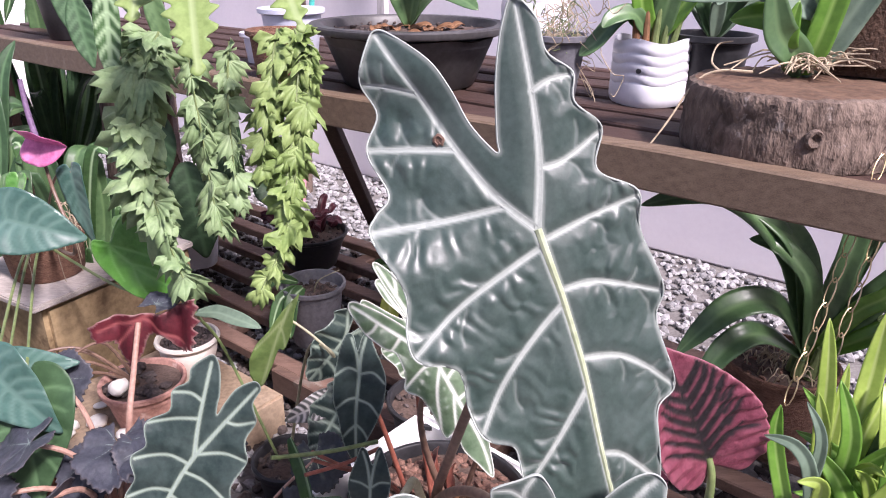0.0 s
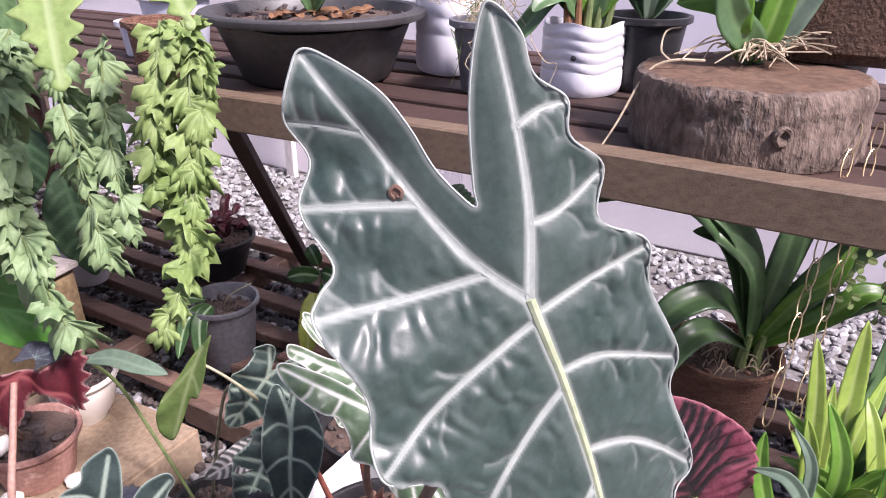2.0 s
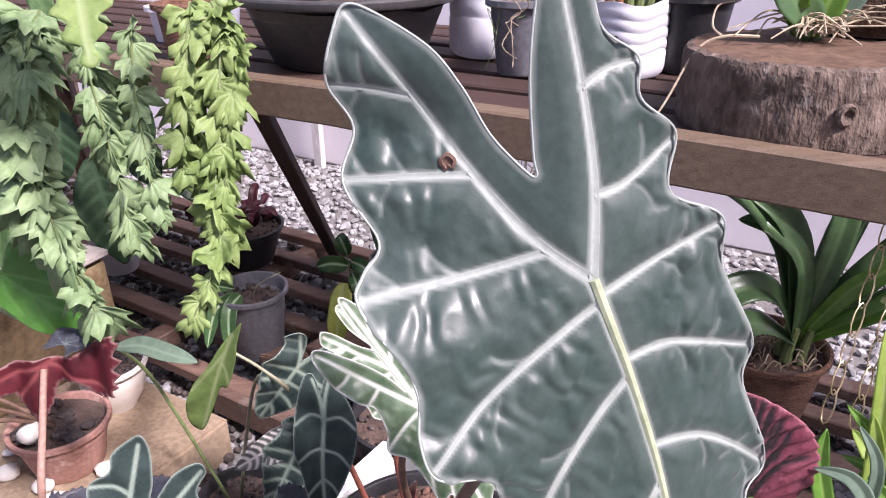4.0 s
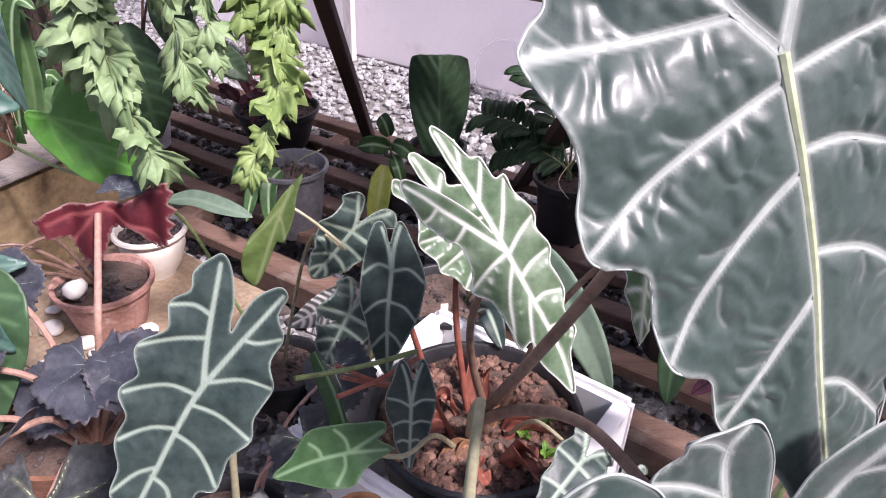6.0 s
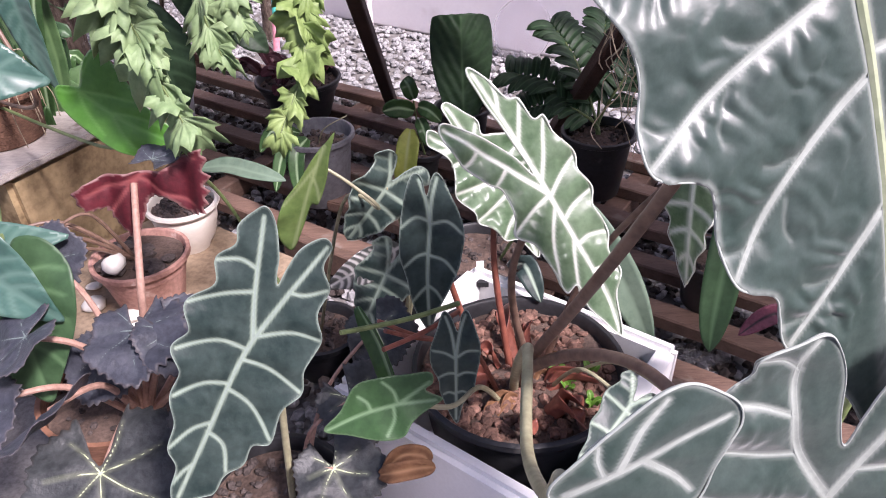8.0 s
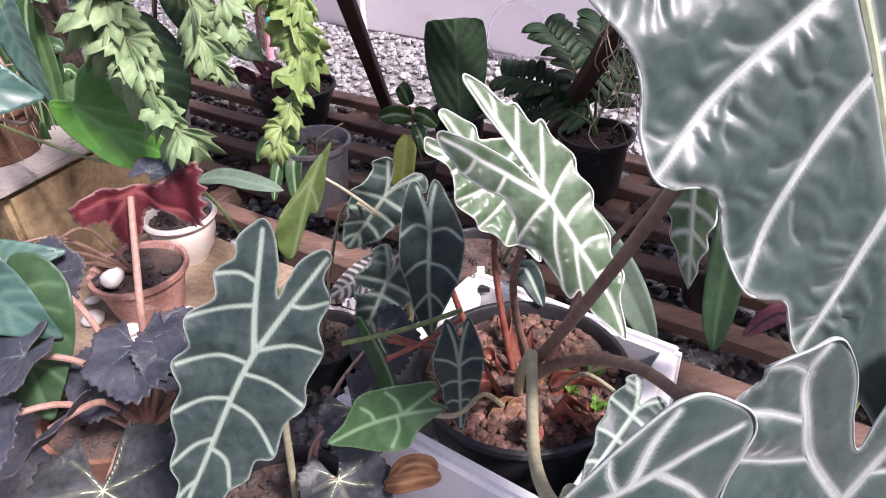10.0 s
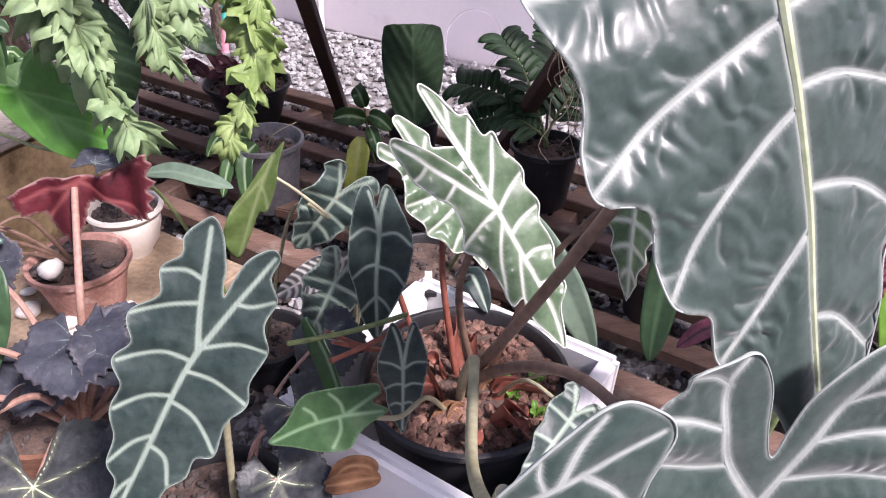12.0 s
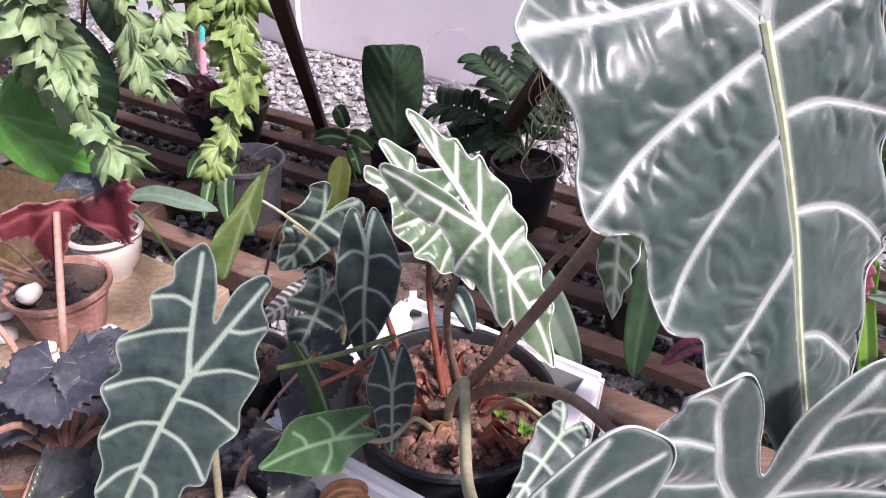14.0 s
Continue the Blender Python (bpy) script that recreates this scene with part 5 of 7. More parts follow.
P5 = Vector((-0.588, 1.362, 0.103))
cream = potted("potted_seedling", P5, 0.066, 0.035, 0.105, "cream", "cream ceramic bowl pot with dark soil", potlabel="cream ceramic pot with a rolled rim", fill=0.012, crumbs=160, seed=9,
               profile=[(0.034, 0), (0.036, 0.006), (0.052, 0.03), (0.062, 0.065), (0.064, 0.085), (0.061, 0.09), (0.069, 0.094), (0.073, 0.1), (0.071, 0.105), (0.064, 0.106), (0.06, 0.09)])
rs = random.Random(31)
for i in range(16):
    q = B(-1.22 + rs.uniform(-0.16, 0.10), 0.50 + rs.uniform(-0.10, 0.12), 0.0)
    z = 0.103 + 0.009
    solo("pebble", rock((q.x, q.y, z), rs.uniform(0.011, 0.02), rs, 0.75, 1), "stone", "smooth white pebble on the tan board", "pebble", (q.x, q.y, 0.103), "white pebbles", auto=None)
solo("pebble", rock(P4 + Vector((-0.026, -0.048, 0.110)), 0.023, rs, 0.8, 1), "stone", "cream pebble resting on the terracotta pot's soil", "pebble", P4 + Vector((-0.026, -0.048, 0.095)), "white pebbles", auto=None)

# ---- wooden block with plank, root-bound orchid mount and anthuriums ----
solo("wood_block", slab_box(B(-1.695, 0.745, 0.141), (0.31, 0.42, 0.282), -36 + 8, 0.012), "block", "weathered yellow-brown wooden block", "wood block", B(-1.695, 0.745, 0))
solo("plank", slab_box(B(-1.695, 0.73, 0.292), (0.34, 0.45, 0.016), -36 + 8, 0.003), "plank", "grey weathered plank lying on the wooden block", "plank", B(-1.695, 0.73, 0.284))
P6 = Vector((-0.965, 1.50, 0.301))
anth = potted("potted_anthurium", P6, 0.095, 0.08, 0.105, "husk", "anthurium in a fibrous brown husk pot", potlabel="fibrous coconut husk pot", crumbs=30, seed=12)
for i in range(26):
    a = rs.uniform(0, 6.28)
    p = P6 + Vector((0.07 * math.cos(a), 0.07 * math.sin(a), 0.10))
    q = p + Vector((rs.uniform(-0.05, 0.09), rs.uniform(-0.10, 0.05), rs.uniform(0.0, 0.09)))
    part("root", tube([p, (p + q) / 2 + Vector((rs.uniform(-0.03, 0.03), 0, 0.03)), q, q + Vector((0.01, -0.01, -rs.uniform(0.02, 0.1)))], 0.0016, 0.0009, 5, 5), "root", anth)


def heart_leaf(parent, node, tip, side, W, back, mat, label="", cup=0.15, droop=0.15, cell=0.004, vw=0.0010):
    L = (Vector(tip) - Vector(node)).length
    o, v = heart_spec(L, W, back, vw)
    return add_leaf(parent, "leaf", o, v, cell, blade(node, tip, side, droop, cup, 0.003, 0.09, L), mat, label, 0.001, 0.0012, 1.8)


heart_n = Vector((-0.584, 1.100, 0.545))
drawn_leaf(anth, heart_n, (0.85, -0.20, -0.48), (0.35, 0.20, 0.90),
           [(0.007, -0.001), (0.030, -0.005), (0.057, -0.004), (0.069, 0.006), (0.066, 0.027), (0.052, 0.050), (0.034, 0.078), (0.021, 0.112), (0.013, 0.146), (-0.002, 0.169), (-0.033, 0.139), (-0.048, 0.104), (-0.052, 0.074), (-0.048, 0.034), (-0.035, -0.006), (-0.020, -0.027), (-0.008, -0.029), (-0.000, -0.015)],
           [[(-0.000, 0.000), (-0.009, 0.075), (-0.002, 0.164)], [(-0.000, 0.000), (0.027, -0.002), (0.059, 0.003)], [(-0.000, 0.000), (-0.009, -0.012), (-0.012, -0.024)], [(-0.000, 0.000), (0.013, 0.036), (0.024, 0.075)], [(-0.007, 0.052), (0.006, 0.091), (0.010, 0.130)], [(-0.000, 0.000), (-0.022, 0.023), (-0.040, 0.056)], [(-0.007, 0.052), (-0.026, 0.078), (-0.039, 0.105)]],
           "anth", "glossy bright green heart-shaped leaf", 0.0013, 0.003, 0.10, 0.06, 0.003, 0.09, 0.001, 0.001)
part("petiole", tube([P6 + Vector((0.05, -0.06, 0.09)), (-0.574, 1.120, 0.445), heart_n + Vector((0, 0.004, 0))], 0.0032, 0.0024, 8), "greenstalk", anth)
ah = [((-0.70, 1.02, 0.62), (-0.585, 1.03, 0.585), (0.1, 0.35, 0.8), 0.055, 0.04, "blueleaf", "blue-green heart-shaped leaf"),
      ((-0.66, 0.88, 0.43), (-0.555, 0.89, 0.438), (0.0, 0.55, 0.7), 0.032, 0.02, "blueleaf", "blue-grey shiny young leaf"),
      ((-0.62, 0.80, 0.475), (-0.525, 0.76, 0.40), (0.5, 0.3, 0.6), 0.050, 0.03, "blueleaf", "blue-green heart-shaped leaf"),
      ((-0.585, 0.80, 0.43), (-0.56, 0.73, 0.30), (1, 0.2, 0.1), 0.075, 0.05, "cal", "dark green hanging heart-shaped leaf"),
      ((-0.82, 1.25, 0.62), (-0.79, 1.18, 0.50), (0.9, 0.2, 0.2), 0.028, 0.01, "orchid", "narrow dark leaf"),
      ((-0.66, 1.16, 0.66), (-0.635, 1.12, 0.53), (0.9, -0.3, 0.0), 0.030, 0.015, "blueleaf", "shiny upright leaf"),
      ((-0.72, 1.10, 0.66), (-0.73, 1.06, 0.575), (0.8, -0.3, 0.1), 0.026, 0.015, "anth", "small green leaf")]
for node, tip, side, W, back, mt, lb in ah:
    heart_leaf(anth, node, tip, side, W, back, mt, lb)
    nd = Vector(node)
    part("petiole", tube([P6 + Vector((0.02, -0.03, 0.09)), (nd + P6) / 2 + Vector((0.0, 0.02, 0.10)), nd], 0.0032, 0.0022, 8), "petiole" if nd.z > 0.5 else "greenstalk", anth)
fl = Vector((-0.70, 1.145, 0.72))
part("flower_stalk", tube([P6 + Vector((0.02, -0.02, 0.09)), (-0.66, 1.12, 0.52), (-0.685, 1.135, 0.64), fl], 0.0035, 0.003, 8), "petiole", anth)
o, v = heart_spec(0.062, 0.024, 0.012)
add_leaf(anth, "spathe", closed_curve([(0, -0.009), (0.022, -0.012), (0.034, 0.014), (0.029, 0.048), (0.005, 0.07), (-0.026, 0.052), (-0.034, 0.016), (-0.022, -0.012)], 6), [([(0, 0), (0, 0.06)], 0.001, 0.0005)], 0.003,
         blade((-0.712, 1.145, 0.722), (-0.655, 1.13, 0.712), (0, -0.25, 1), 0.1, 0.8, 0.002, 0.04), "pinkflower", "pink waxy spathe")
part("spadix", tube([fl, (-0.715, 1.16, 0.77), (-0.722, 1.17, 0.82)], 0.0055, 0.004, 10), "spadix", anth, "violet spadix")
# ---- lower shelf things ----
P7 = Vector((-0.335, 1.56, 0.091))
g = potted("potted_cutting", P7, 0.078, 0.058, 0.165, "grey", "sparse cutting in a grey plastic pot on the slats", potlabel="grey plastic nursery pot", fill=0.03, crumbs=70, seed=14)
for a, b, w in (((-0.36, 1.54, 0.25), (-0.42, 1.45, 0.17), 0.03), ((-0.35, 1.52, 0.26), (-0.37, 1.44, 0.16), 0.035), ((-0.37, 1.55, 0.26), (-0.45, 1.50, 0.24), 0.025)):
    a, b = Vector(a), Vector(b)
    strap_leaf(g, "leaf", [a, (a + b) / 2 + Vector((-0.01, 0, 0.03)), b], w, "green", fold=0.3)
part("stem", tube([P7 + Vector((0.0, 0, 0.13)), P7 + Vector((0.02, -0.02, 0.18)), P7 + Vector((0.07, 0.0, 0.20))], 0.0018, 0.0012, 6), "palestalk", g)

# tall pale arrow leaf and a grey strap rising between the pots
P8 = Vector((-0.30, 1.10, 0.0))
sl = potted("potted_aroid", P8, 0.07, 0.055, 0.09, "black", "slender aroid with pale arrow leaf in a low black pot", potlabel="low black pot", seed=15)
drawn_leaf(sl, (-0.232, 0.940, 0.509), (-0.30, 0.08, -0.95), (0.94, 0.10, -0.29),
           [(0.011, -0.038), (0.003, -0.019), (-0.009, 0.007), (-0.020, 0.039), (-0.034, 0.071), (-0.038, 0.106), (-0.030, 0.139), (-0.010, 0.165), (-0.002, 0.122), (0.002, 0.081), (0.011, 0.073), (0.014, 0.030), (0.011, -0.003)],
           [[(0.003, -0.015), (-0.005, 0.053), (-0.010, 0.158)], [(-0.001, 0.016), (-0.017, 0.047), (-0.034, 0.079)], [(-0.004, 0.034), (0.005, 0.050), (0.011, 0.068)]],
           "fresh", "folded pale green pointed leaf", 0.0010, 0.0025, 0.45, 0.05, 0.003, 0.05, 0.001, 0.0008)
part("petiole", tube([P8 + Vector((0, 0, 0.08)), (-0.22, 1.0, 0.40), (-0.165, 0.95, 0.42), (-0.20, 0.95, 0.46), (-0.232, 0.952, 0.485)], 0.003, 0.002, 8), "palestalk", sl)
strap_leaf(sl, "leaf", [(-0.424, 1.05, 0.440), (-0.38, 1.03, 0.452), (-0.335, 1.00, 0.456), (-0.289, 0.98, 0.452)], 0.030, "strap", "grey-green strap leaf", face=(0.2, -0.5, 1), fold=0.25)
part("petiole", tube([P8 + Vector((-0.02, 0, 0.08)), (-0.42, 1.15, 0.30), (-0.44, 1.10, 0.40), (-0.424, 1.05, 0.440)], 0.003, 0.003, 8), "greenstalk", sl)

# dark low aroid leaves with silver mottling between the pots
P9 = Vector((-0.15, 1.02, 0.0))
sv = potted("potted_aroid", P9, 0.085, 0.065, 0.12, "black", "silver-mottled and dark aroid leaves in a black pot", potlabel="black pot", seed=16)
silver_ribs = [[(0, 0), (0.001, 0.055), (0, 0.108)]]
for i in range(9):
    b0, reach = 0.006 + 0.0105 * i, 0.021 * math.sin(math.pi * (0.22 + 0.072 * i))
    for sg in (1, -1):
        silver_ribs.append([(sg * 0.003, b0 + 0.003), (sg * reach * 0.6, b0 + 0.006), (sg * reach, b0 + 0.013)])
drawn_leaf(sv, (-0.143, 0.955, 0.352), (-0.095, -0.058, -0.022), (0.10, 0.45, 0.85),
           [(0, -0.004), (0.014, 0.006), (0.022, 0.030), (0.024, 0.055), (0.017, 0.085), (0.004, 0.112), (-0.004, 0.112), (-0.017, 0.085), (-0.024, 0.055), (-0.022, 0.030), (-0.014, 0.006)],
           silver_ribs, "silver", "narrow silver-barred dark leaf", 0.0022, 0.0015, 0.12, 0.05, 0.001, 0.03, 0.002, 0.0, 0.003, 0.008, 0.0, 1.0)
arrow_leaf(sv, (-0.155, 0.99, 0.43), (-0.215, 0.97, 0.355), (0.75, 0.3, -0.3), 0.052, 0.05, 0.03, 4, "mid", "dark leaf with faint pale veins", vw=0.0010, margin=0.05, rimw=0.0005)
arrow_leaf(sv, (-0.16, 0.93, 0.33), (-0.20, 0.89, 0.26), (0.8, 0.1, -0.3), 0.045, 0.045, 0.02, 4, "mid", "dark leaf with faint pale veins", vw=0.0009, margin=0.05, rimw=0.0005)
for q in ((-0.143, 0.955, 0.352), (-0.155, 0.99, 0.43), (-0.16, 0.93, 0.33)):
    part("petiole", tube([P9 + Vector((0, 0, 0.1)), (Vector(q) + P9) / 2 + Vector((0.02, 0.01, 0.08)), q], 0.003, 0.002, 8), "palestalk", sv)

# black bowl with maroon leaves
P10 = Vector((-0.445, 2.04, 0.091))
bw = potted("potted_begonia", P10, 0.115, 0.08, 0.115, "black", "maroon-leaved plant in a wide black bowl", potlabel="wide black plastic bowl", seed=17)
rm = random.Random(9)
for i in range(34):
    a, r = rm.uniform(0, 6.28), rm.uniform(0.0, 0.11)
    p = P10 + Vector((r * math.cos(a), r * math.sin(a), 0.11 + rm.uniform(0, 0.03)))
    q = p + Vector((0.055 * math.cos(a + rm.uniform(-0.6, 0.6)), 0.055 * math.sin(a), rm.uniform(0.0, 0.07)))
    strap_leaf(bw, "leaf", [p, (p + q) / 2 + Vector((0, 0, 0.018)), q], rm.uniform(0.02, 0.038), "maroon", fold=0.2, face=(0.2, -0.6, 1), n=4)

# tall dark strap plant at the far left of the lower shelf, in a white pot
P11 = Vector((-0.80, 2.02, 0.091))
dk = potted("potted_foliage", P11, 0.07, 0.05, 0.13, "bottle", "dark broad-leaved plant in a white pot on the slats", potlabel="white plastic pot", seed=18)
for a, b, W in (((-0.78, 1.95, 0.45), (-0.72, 1.86, 0.18), 0.075), ((-0.70, 1.98, 0.55), (-0.62, 1.93, 0.36), 0.05), ((-0.84, 1.98, 0.58), (-0.86, 1.90, 0.38), 0.05), ((-0.60, 2.02, 0.38), (-0.50, 1.98, 0.30), 0.04), ((-0.72, 2.06, 0.62), (-0.66, 2.04, 0.42), 0.05)):
    L = (Vector(b) - Vector(a)).length
    o, v = oval_spec(L, W)
    add_leaf(dk, "leaf", o, v, 0.006, blade(a, b, (1, 0.3, 0.1), 0.1, 0.15, 0.002, 0.08, L), "cal", "dark broad leaf", 0.001, 0, 1.6)
    part("petiole", tube([P11 + Vector((0, 0, 0.12)), (P11 + Vector(a)) / 2 + Vector((0, 0, 0.12)), a], 0.004, 0.003, 8), "petiole", dk)

# pleated dark leaf in a black pot, wilted yellow-green cutting beside it
P12 = Vector((0.0, 1.80, 0.091))
cal = potted("potted_calathea", P12, 0.07, 0.055, 0.11, "black", "single pleated dark green leaf in a black pot", potlabel="black plastic pot", seed=19)
_, v = oval_spec(0.30, 0.083, 0.0007, 9, 0.55)
cal_side = [(0.022, 0.012), (0.050, 0.075), (0.070, 0.15), (0.076, 0.22), (0.072, 0.272), (0.062, 0.294)]
o = closed_curve([(0, 0)] + cal_side + [(0.02, 0.300), (-0.02, 0.296)] + [(-a, b - 0.006) for a, b in reversed(cal_side)], 8)


def pleated(a, b, h):
    return Vector((0.0 + a, 1.73 + 0.10 * (b / 0.30) + 0.0016 * math.sin((abs(a) * 0.9 - b * 0.45) * 260) + 0.15 * abs(a), 0.165 + 0.262 * (b / 0.30) - 0.03 * max(0, b / 0.30 - 0.85) - 0.06 * a))


add_leaf(cal, "leaf", o, v, 0.004, pleated, "cal", "broad pleated dark green leaf", 0.0, 0, 1.6)
part("petiole", tube([P12 + Vector((0, 0, 0.09)), (0, 1.74, 0.19)], 0.004, 0.003, 8), "greenstalk", cal)
P13 = Vector((-0.10, 1.66, 0.091))
wl = potted("potted_seedling", P13, 0.04, 0.03, 0.06, "black", "wilting yellow-green seedling in a small pot", potlabel="small black pot", seed=20, crumbs=20)
for a, b, w in (((-0.13, 1.60, 0.235), (-0.155, 1.54, 0.10), 0.05), ((-0.12, 1.62, 0.27), (-0.19, 1.60, 0.28), 0.04), ((-0.11, 1.62, 0.28), (-0.06, 1.60, 0.25), 0.035), ((-0.12, 1.64, 0.29), (-0.14, 1.66, 0.33), 0.035), ((-0.11, 1.62, 0.25), (-0.09, 1.58, 0.20), 0.03)):
    a, b = Vector(a), Vector(b)
    strap_leaf(wl, "leaf", [a, (a + b) / 2 + Vector((0, -0.01, 0.012)), b], w, "yellowing" if b.z < 0.15 else "green", fold=0.3)
part("stem", tube([P13 + Vector((0, 0, 0.05)), (-0.11, 1.64, 0.20), (-0.12, 1.63, 0.29)], 0.003, 0.002, 6), "greenstalk", wl)

# black pot with the leathery pinnate plant, hanging root strands
P14 = Vector((0.285, 1.54, 0.091))
zz = potted("potted_zamia", P14, 0.078, 0.058, 0.15, "black", "leathery pinnate-leaved plant in a black pot", potlabel="black plastic pot", seed=21, soil="darkcrumb")
rz = random.Random(3)
for base, tip, w in (((0.27, 1.56, 0.26), (0.10, 1.68, 0.325), 0.036), ((0.29, 1.58, 0.27), (0.33, 1.75, 0.42), 0.04), ((0.28, 1.56, 0.26), (0.20, 1.72, 0.42), 0.04), ((0.29, 1.56, 0.26), (0.42, 1.66, 0.36), 0.036), ((0.28, 1.55, 0.25), (0.13, 1.60, 0.27), 0.032)):
    a, b = Vector(base), Vector(tip)
    midp = (a + b) / 2 + Vector((0, 0, 0.03))
    part("stem", tube([P14 + Vector((0, 0, 0.12)), a, midp, b], 0.004, 0.002, 7), "greenstalk", zz)
    rail = smooth_path([a, midp, b], 6)
    for k in range(2, len(rail)):
        d = (rail[k] - rail[k - 1]).normalized()
        s = d.cross(Vector((0.1, -0.5, 0.85))).normalized()
        for sg in (1, -1):
            q = rail[k] + s * sg * 0.055 + d * 0.02 + Vector((0, 0, rz.uniform(-0.01, 0.012)))
            strap_leaf(zz, "leaflet", [rail[k], (rail[k] + q) / 2 + Vector((0, 0, 0.006)), q], w * 0.62, "cal", face=(0.1, -0.5, 0.85), fold=0.2, n=3)
rr = random.Random(17)
hang = thing("hanging_moss", (0.235, 1.16, 0.735), "pale straggling air-plant strands hanging from the shelf", "air plant")
for i in range(34):
    x, y = 0.225 + rr.uniform(-0.035, 0.045), 1.14 + rr.uniform(-0.05, 0.06)
    p = Vector((x, y, rr.uniform(0.70, 0.78)))
    pts = [p]
    for k in range(rr.randint(5, 11)):
        p = p + Vector((rr.uniform(-0.022, 0.022), rr.uniform(-0.015, 0.015), -rr.uniform(0.012, 0.045)))
        pts.append(p)
    part("strand", tube(pts, 0.0011, 0.0008, 4, 3), "root", hang)

# pot with plant tag, light and dark straps hanging over the front rail
P15 = Vector((-0.01, 1.10, 0.091))
tg = potted("potted_aroid", P15, 0.085, 0.065, 0.15, "black", "round black pot with a white plant tag", potlabel="black plastic pot", seed=22)
part("plant_tag", slab_box(P15 + Vector((-0.01, -0.06, 0.145)), (0.012, 0.0015, 0.05), 4, 0.0005), "tag", tg, "white plastic tag")
strap_leaf(tg, "leaf", [(0.07, 1.06, 0.36), (0.12, 1.0, 0.36), (0.18, 0.95, 0.28), (0.235, 0.925, 0.165)], 0.062, "strap", "pale grey-green hanging leaf", fold=0.25, face=(-0.3, -0.9, 0.35))
strap_leaf(tg, "leaf", [(0.03, 1.02, 0.26), (0.04, 0.97, 0.30), (0.06, 0.93, 0.26)], 0.035, "mid", fold=0.2)
part("petiole", tube([P15 + Vector((0.03, 0, 0.13)), (0.05, 1.08, 0.30), (0.07, 1.06, 0.36)], 0.003, 0.003, 8), "greenstalk", tg)
P16 = Vector((0.40, 1.12, 0.091))
ds = potted("potted_foliage", P16, 0.06, 0.045, 0.10, "black", "dark strap leaf hanging from a black pot", potlabel="black pot", seed=23, crumbs=20)
strap_leaf(ds, "leaf", [(0.40, 1.10, 0.18), (0.39, 1.06, 0.33), (0.35, 0.99, 0.33), (0.325, 0.935, 0.22), (0.318, 0.91, 0.165)], 0.055, "cal", "dark green hanging leaf", face=(-0.3, -0.9, 0.35))
crk = random.Random(6)
wrap = thing("plastic_wrap", (0.375, 1.04, 0.0), "crumpled scrap of clear plastic on the gravel", "plastic scrap")
cv, cf = [], []
for i in range(9):
    for j in range(6):
        q = Vector((0.335 + i * 0.011, 1.01 + j * 0.011, 0.035 + crk.uniform(-0.012, 0.02)))
        cv.append(q)
for i in range(8):
    for j in range(5):
        a = i * 6 + j
        cf.append((a, a + 6, a + 7, a + 1))
part("film", (cv, cf), "clear", wrap, smooth=False, thick=0.0006)

# ---- right side: pink begonia, coconut-pot orchid, lime straps, chain ----
P17 = Vector((0.33, 0.66, 0.0))
rx = potted("potted_begonia", P17, 0.075, 0.06, 0.12, "black", "pink and black-veined begonia in a black pot", potlabel="black plastic pot", seed=24)
bn = Vector((0.325, 0.632, 0.496))
o = closed_curve([(0.0, -0.012), (0.03, -0.035), (0.062, -0.01), (0.070, 0.04), (0.062, 0.085), (0.035, 0.135), (0.0, 0.175), (-0.012, 0.185), (-0.030, 0.15), (-0.050, 0.105), (-0.058, 0.05), (-0.05, 0.0), (-0.025, -0.025)], 8)
v = [([(0, 0), (-0.004, 0.09), (-0.01, 0.175)], 0.0034, 0.0012)]
for i in range(7):
    b0 = 0.01 + 0.019 * i
    v.append(([(-0.001, b0 - 0.008), (0.028 - 0.001 * i, b0 + 0.022), (0.060 - 0.006 * i, b0 + 0.050 - 0.03 * (i == 0))], 0.0058, 0.0016))
    v.append(([(-0.001, b0 - 0.008), (-0.024, b0 + 0.022), (-0.05 + 0.005 * i, b0 + 0.045)], 0.0052, 0.0016))
    v.append(([(0.03, b0 + 0.018), (0.045, b0 + 0.034)], 0.0022, 0.0008))
add_leaf(rx, "leaf", o, v, 0.0025, blade(bn, (0.262, 0.60, 0.640), (0.85, 0.25, 0.38), 0.08, 0.25, 0.002, 0.02, 0.18), "rex", "pink metallic leaf with black veins", 0.003, 0.002, 2.2)
o = closed_curve([(0, 0), (0.02, 0.0), (0.035, 0.03), (0.02, 0.06), (-0.004, 0.075), (-0.02, 0.045), (-0.016, 0.01)], 6)
add_leaf(rx, "leaf", o, [([(0, 0), (0, 0.07)], 0.0012, 0.0005), ([(0, 0.01), (0.02, 0.045)], 0.001, 0.0004), ([(0, 0.01), (-0.012, 0.05)], 0.001, 0.0004)], 0.0028, blade(bn + Vector((-0.005, 0.01, 0.005)), (0.255, 0.63, 0.55), (0.1, 0.2, 0.9), 0.1, 0.3, 0.002, 0.02, 0.08), "rex", "pink young leaf", 0.002, 0.0015)
strap_leaf(rx, "leaf", [(0.31, 0.70, 0.40), (0.275, 0.715, 0.405), (0.235, 0.705, 0.385)], 0.022, "rex", "pink young leaf", face=(-0.2, -0.7, 0.6))
part("petiole", tube([P17 + Vector((0, 0, 0.1)), (0.332, 0.63, 0.40), (0.33, 0.625, 0.47), bn], 0.0055, 0.0045, 10), "greenstalk", rx)

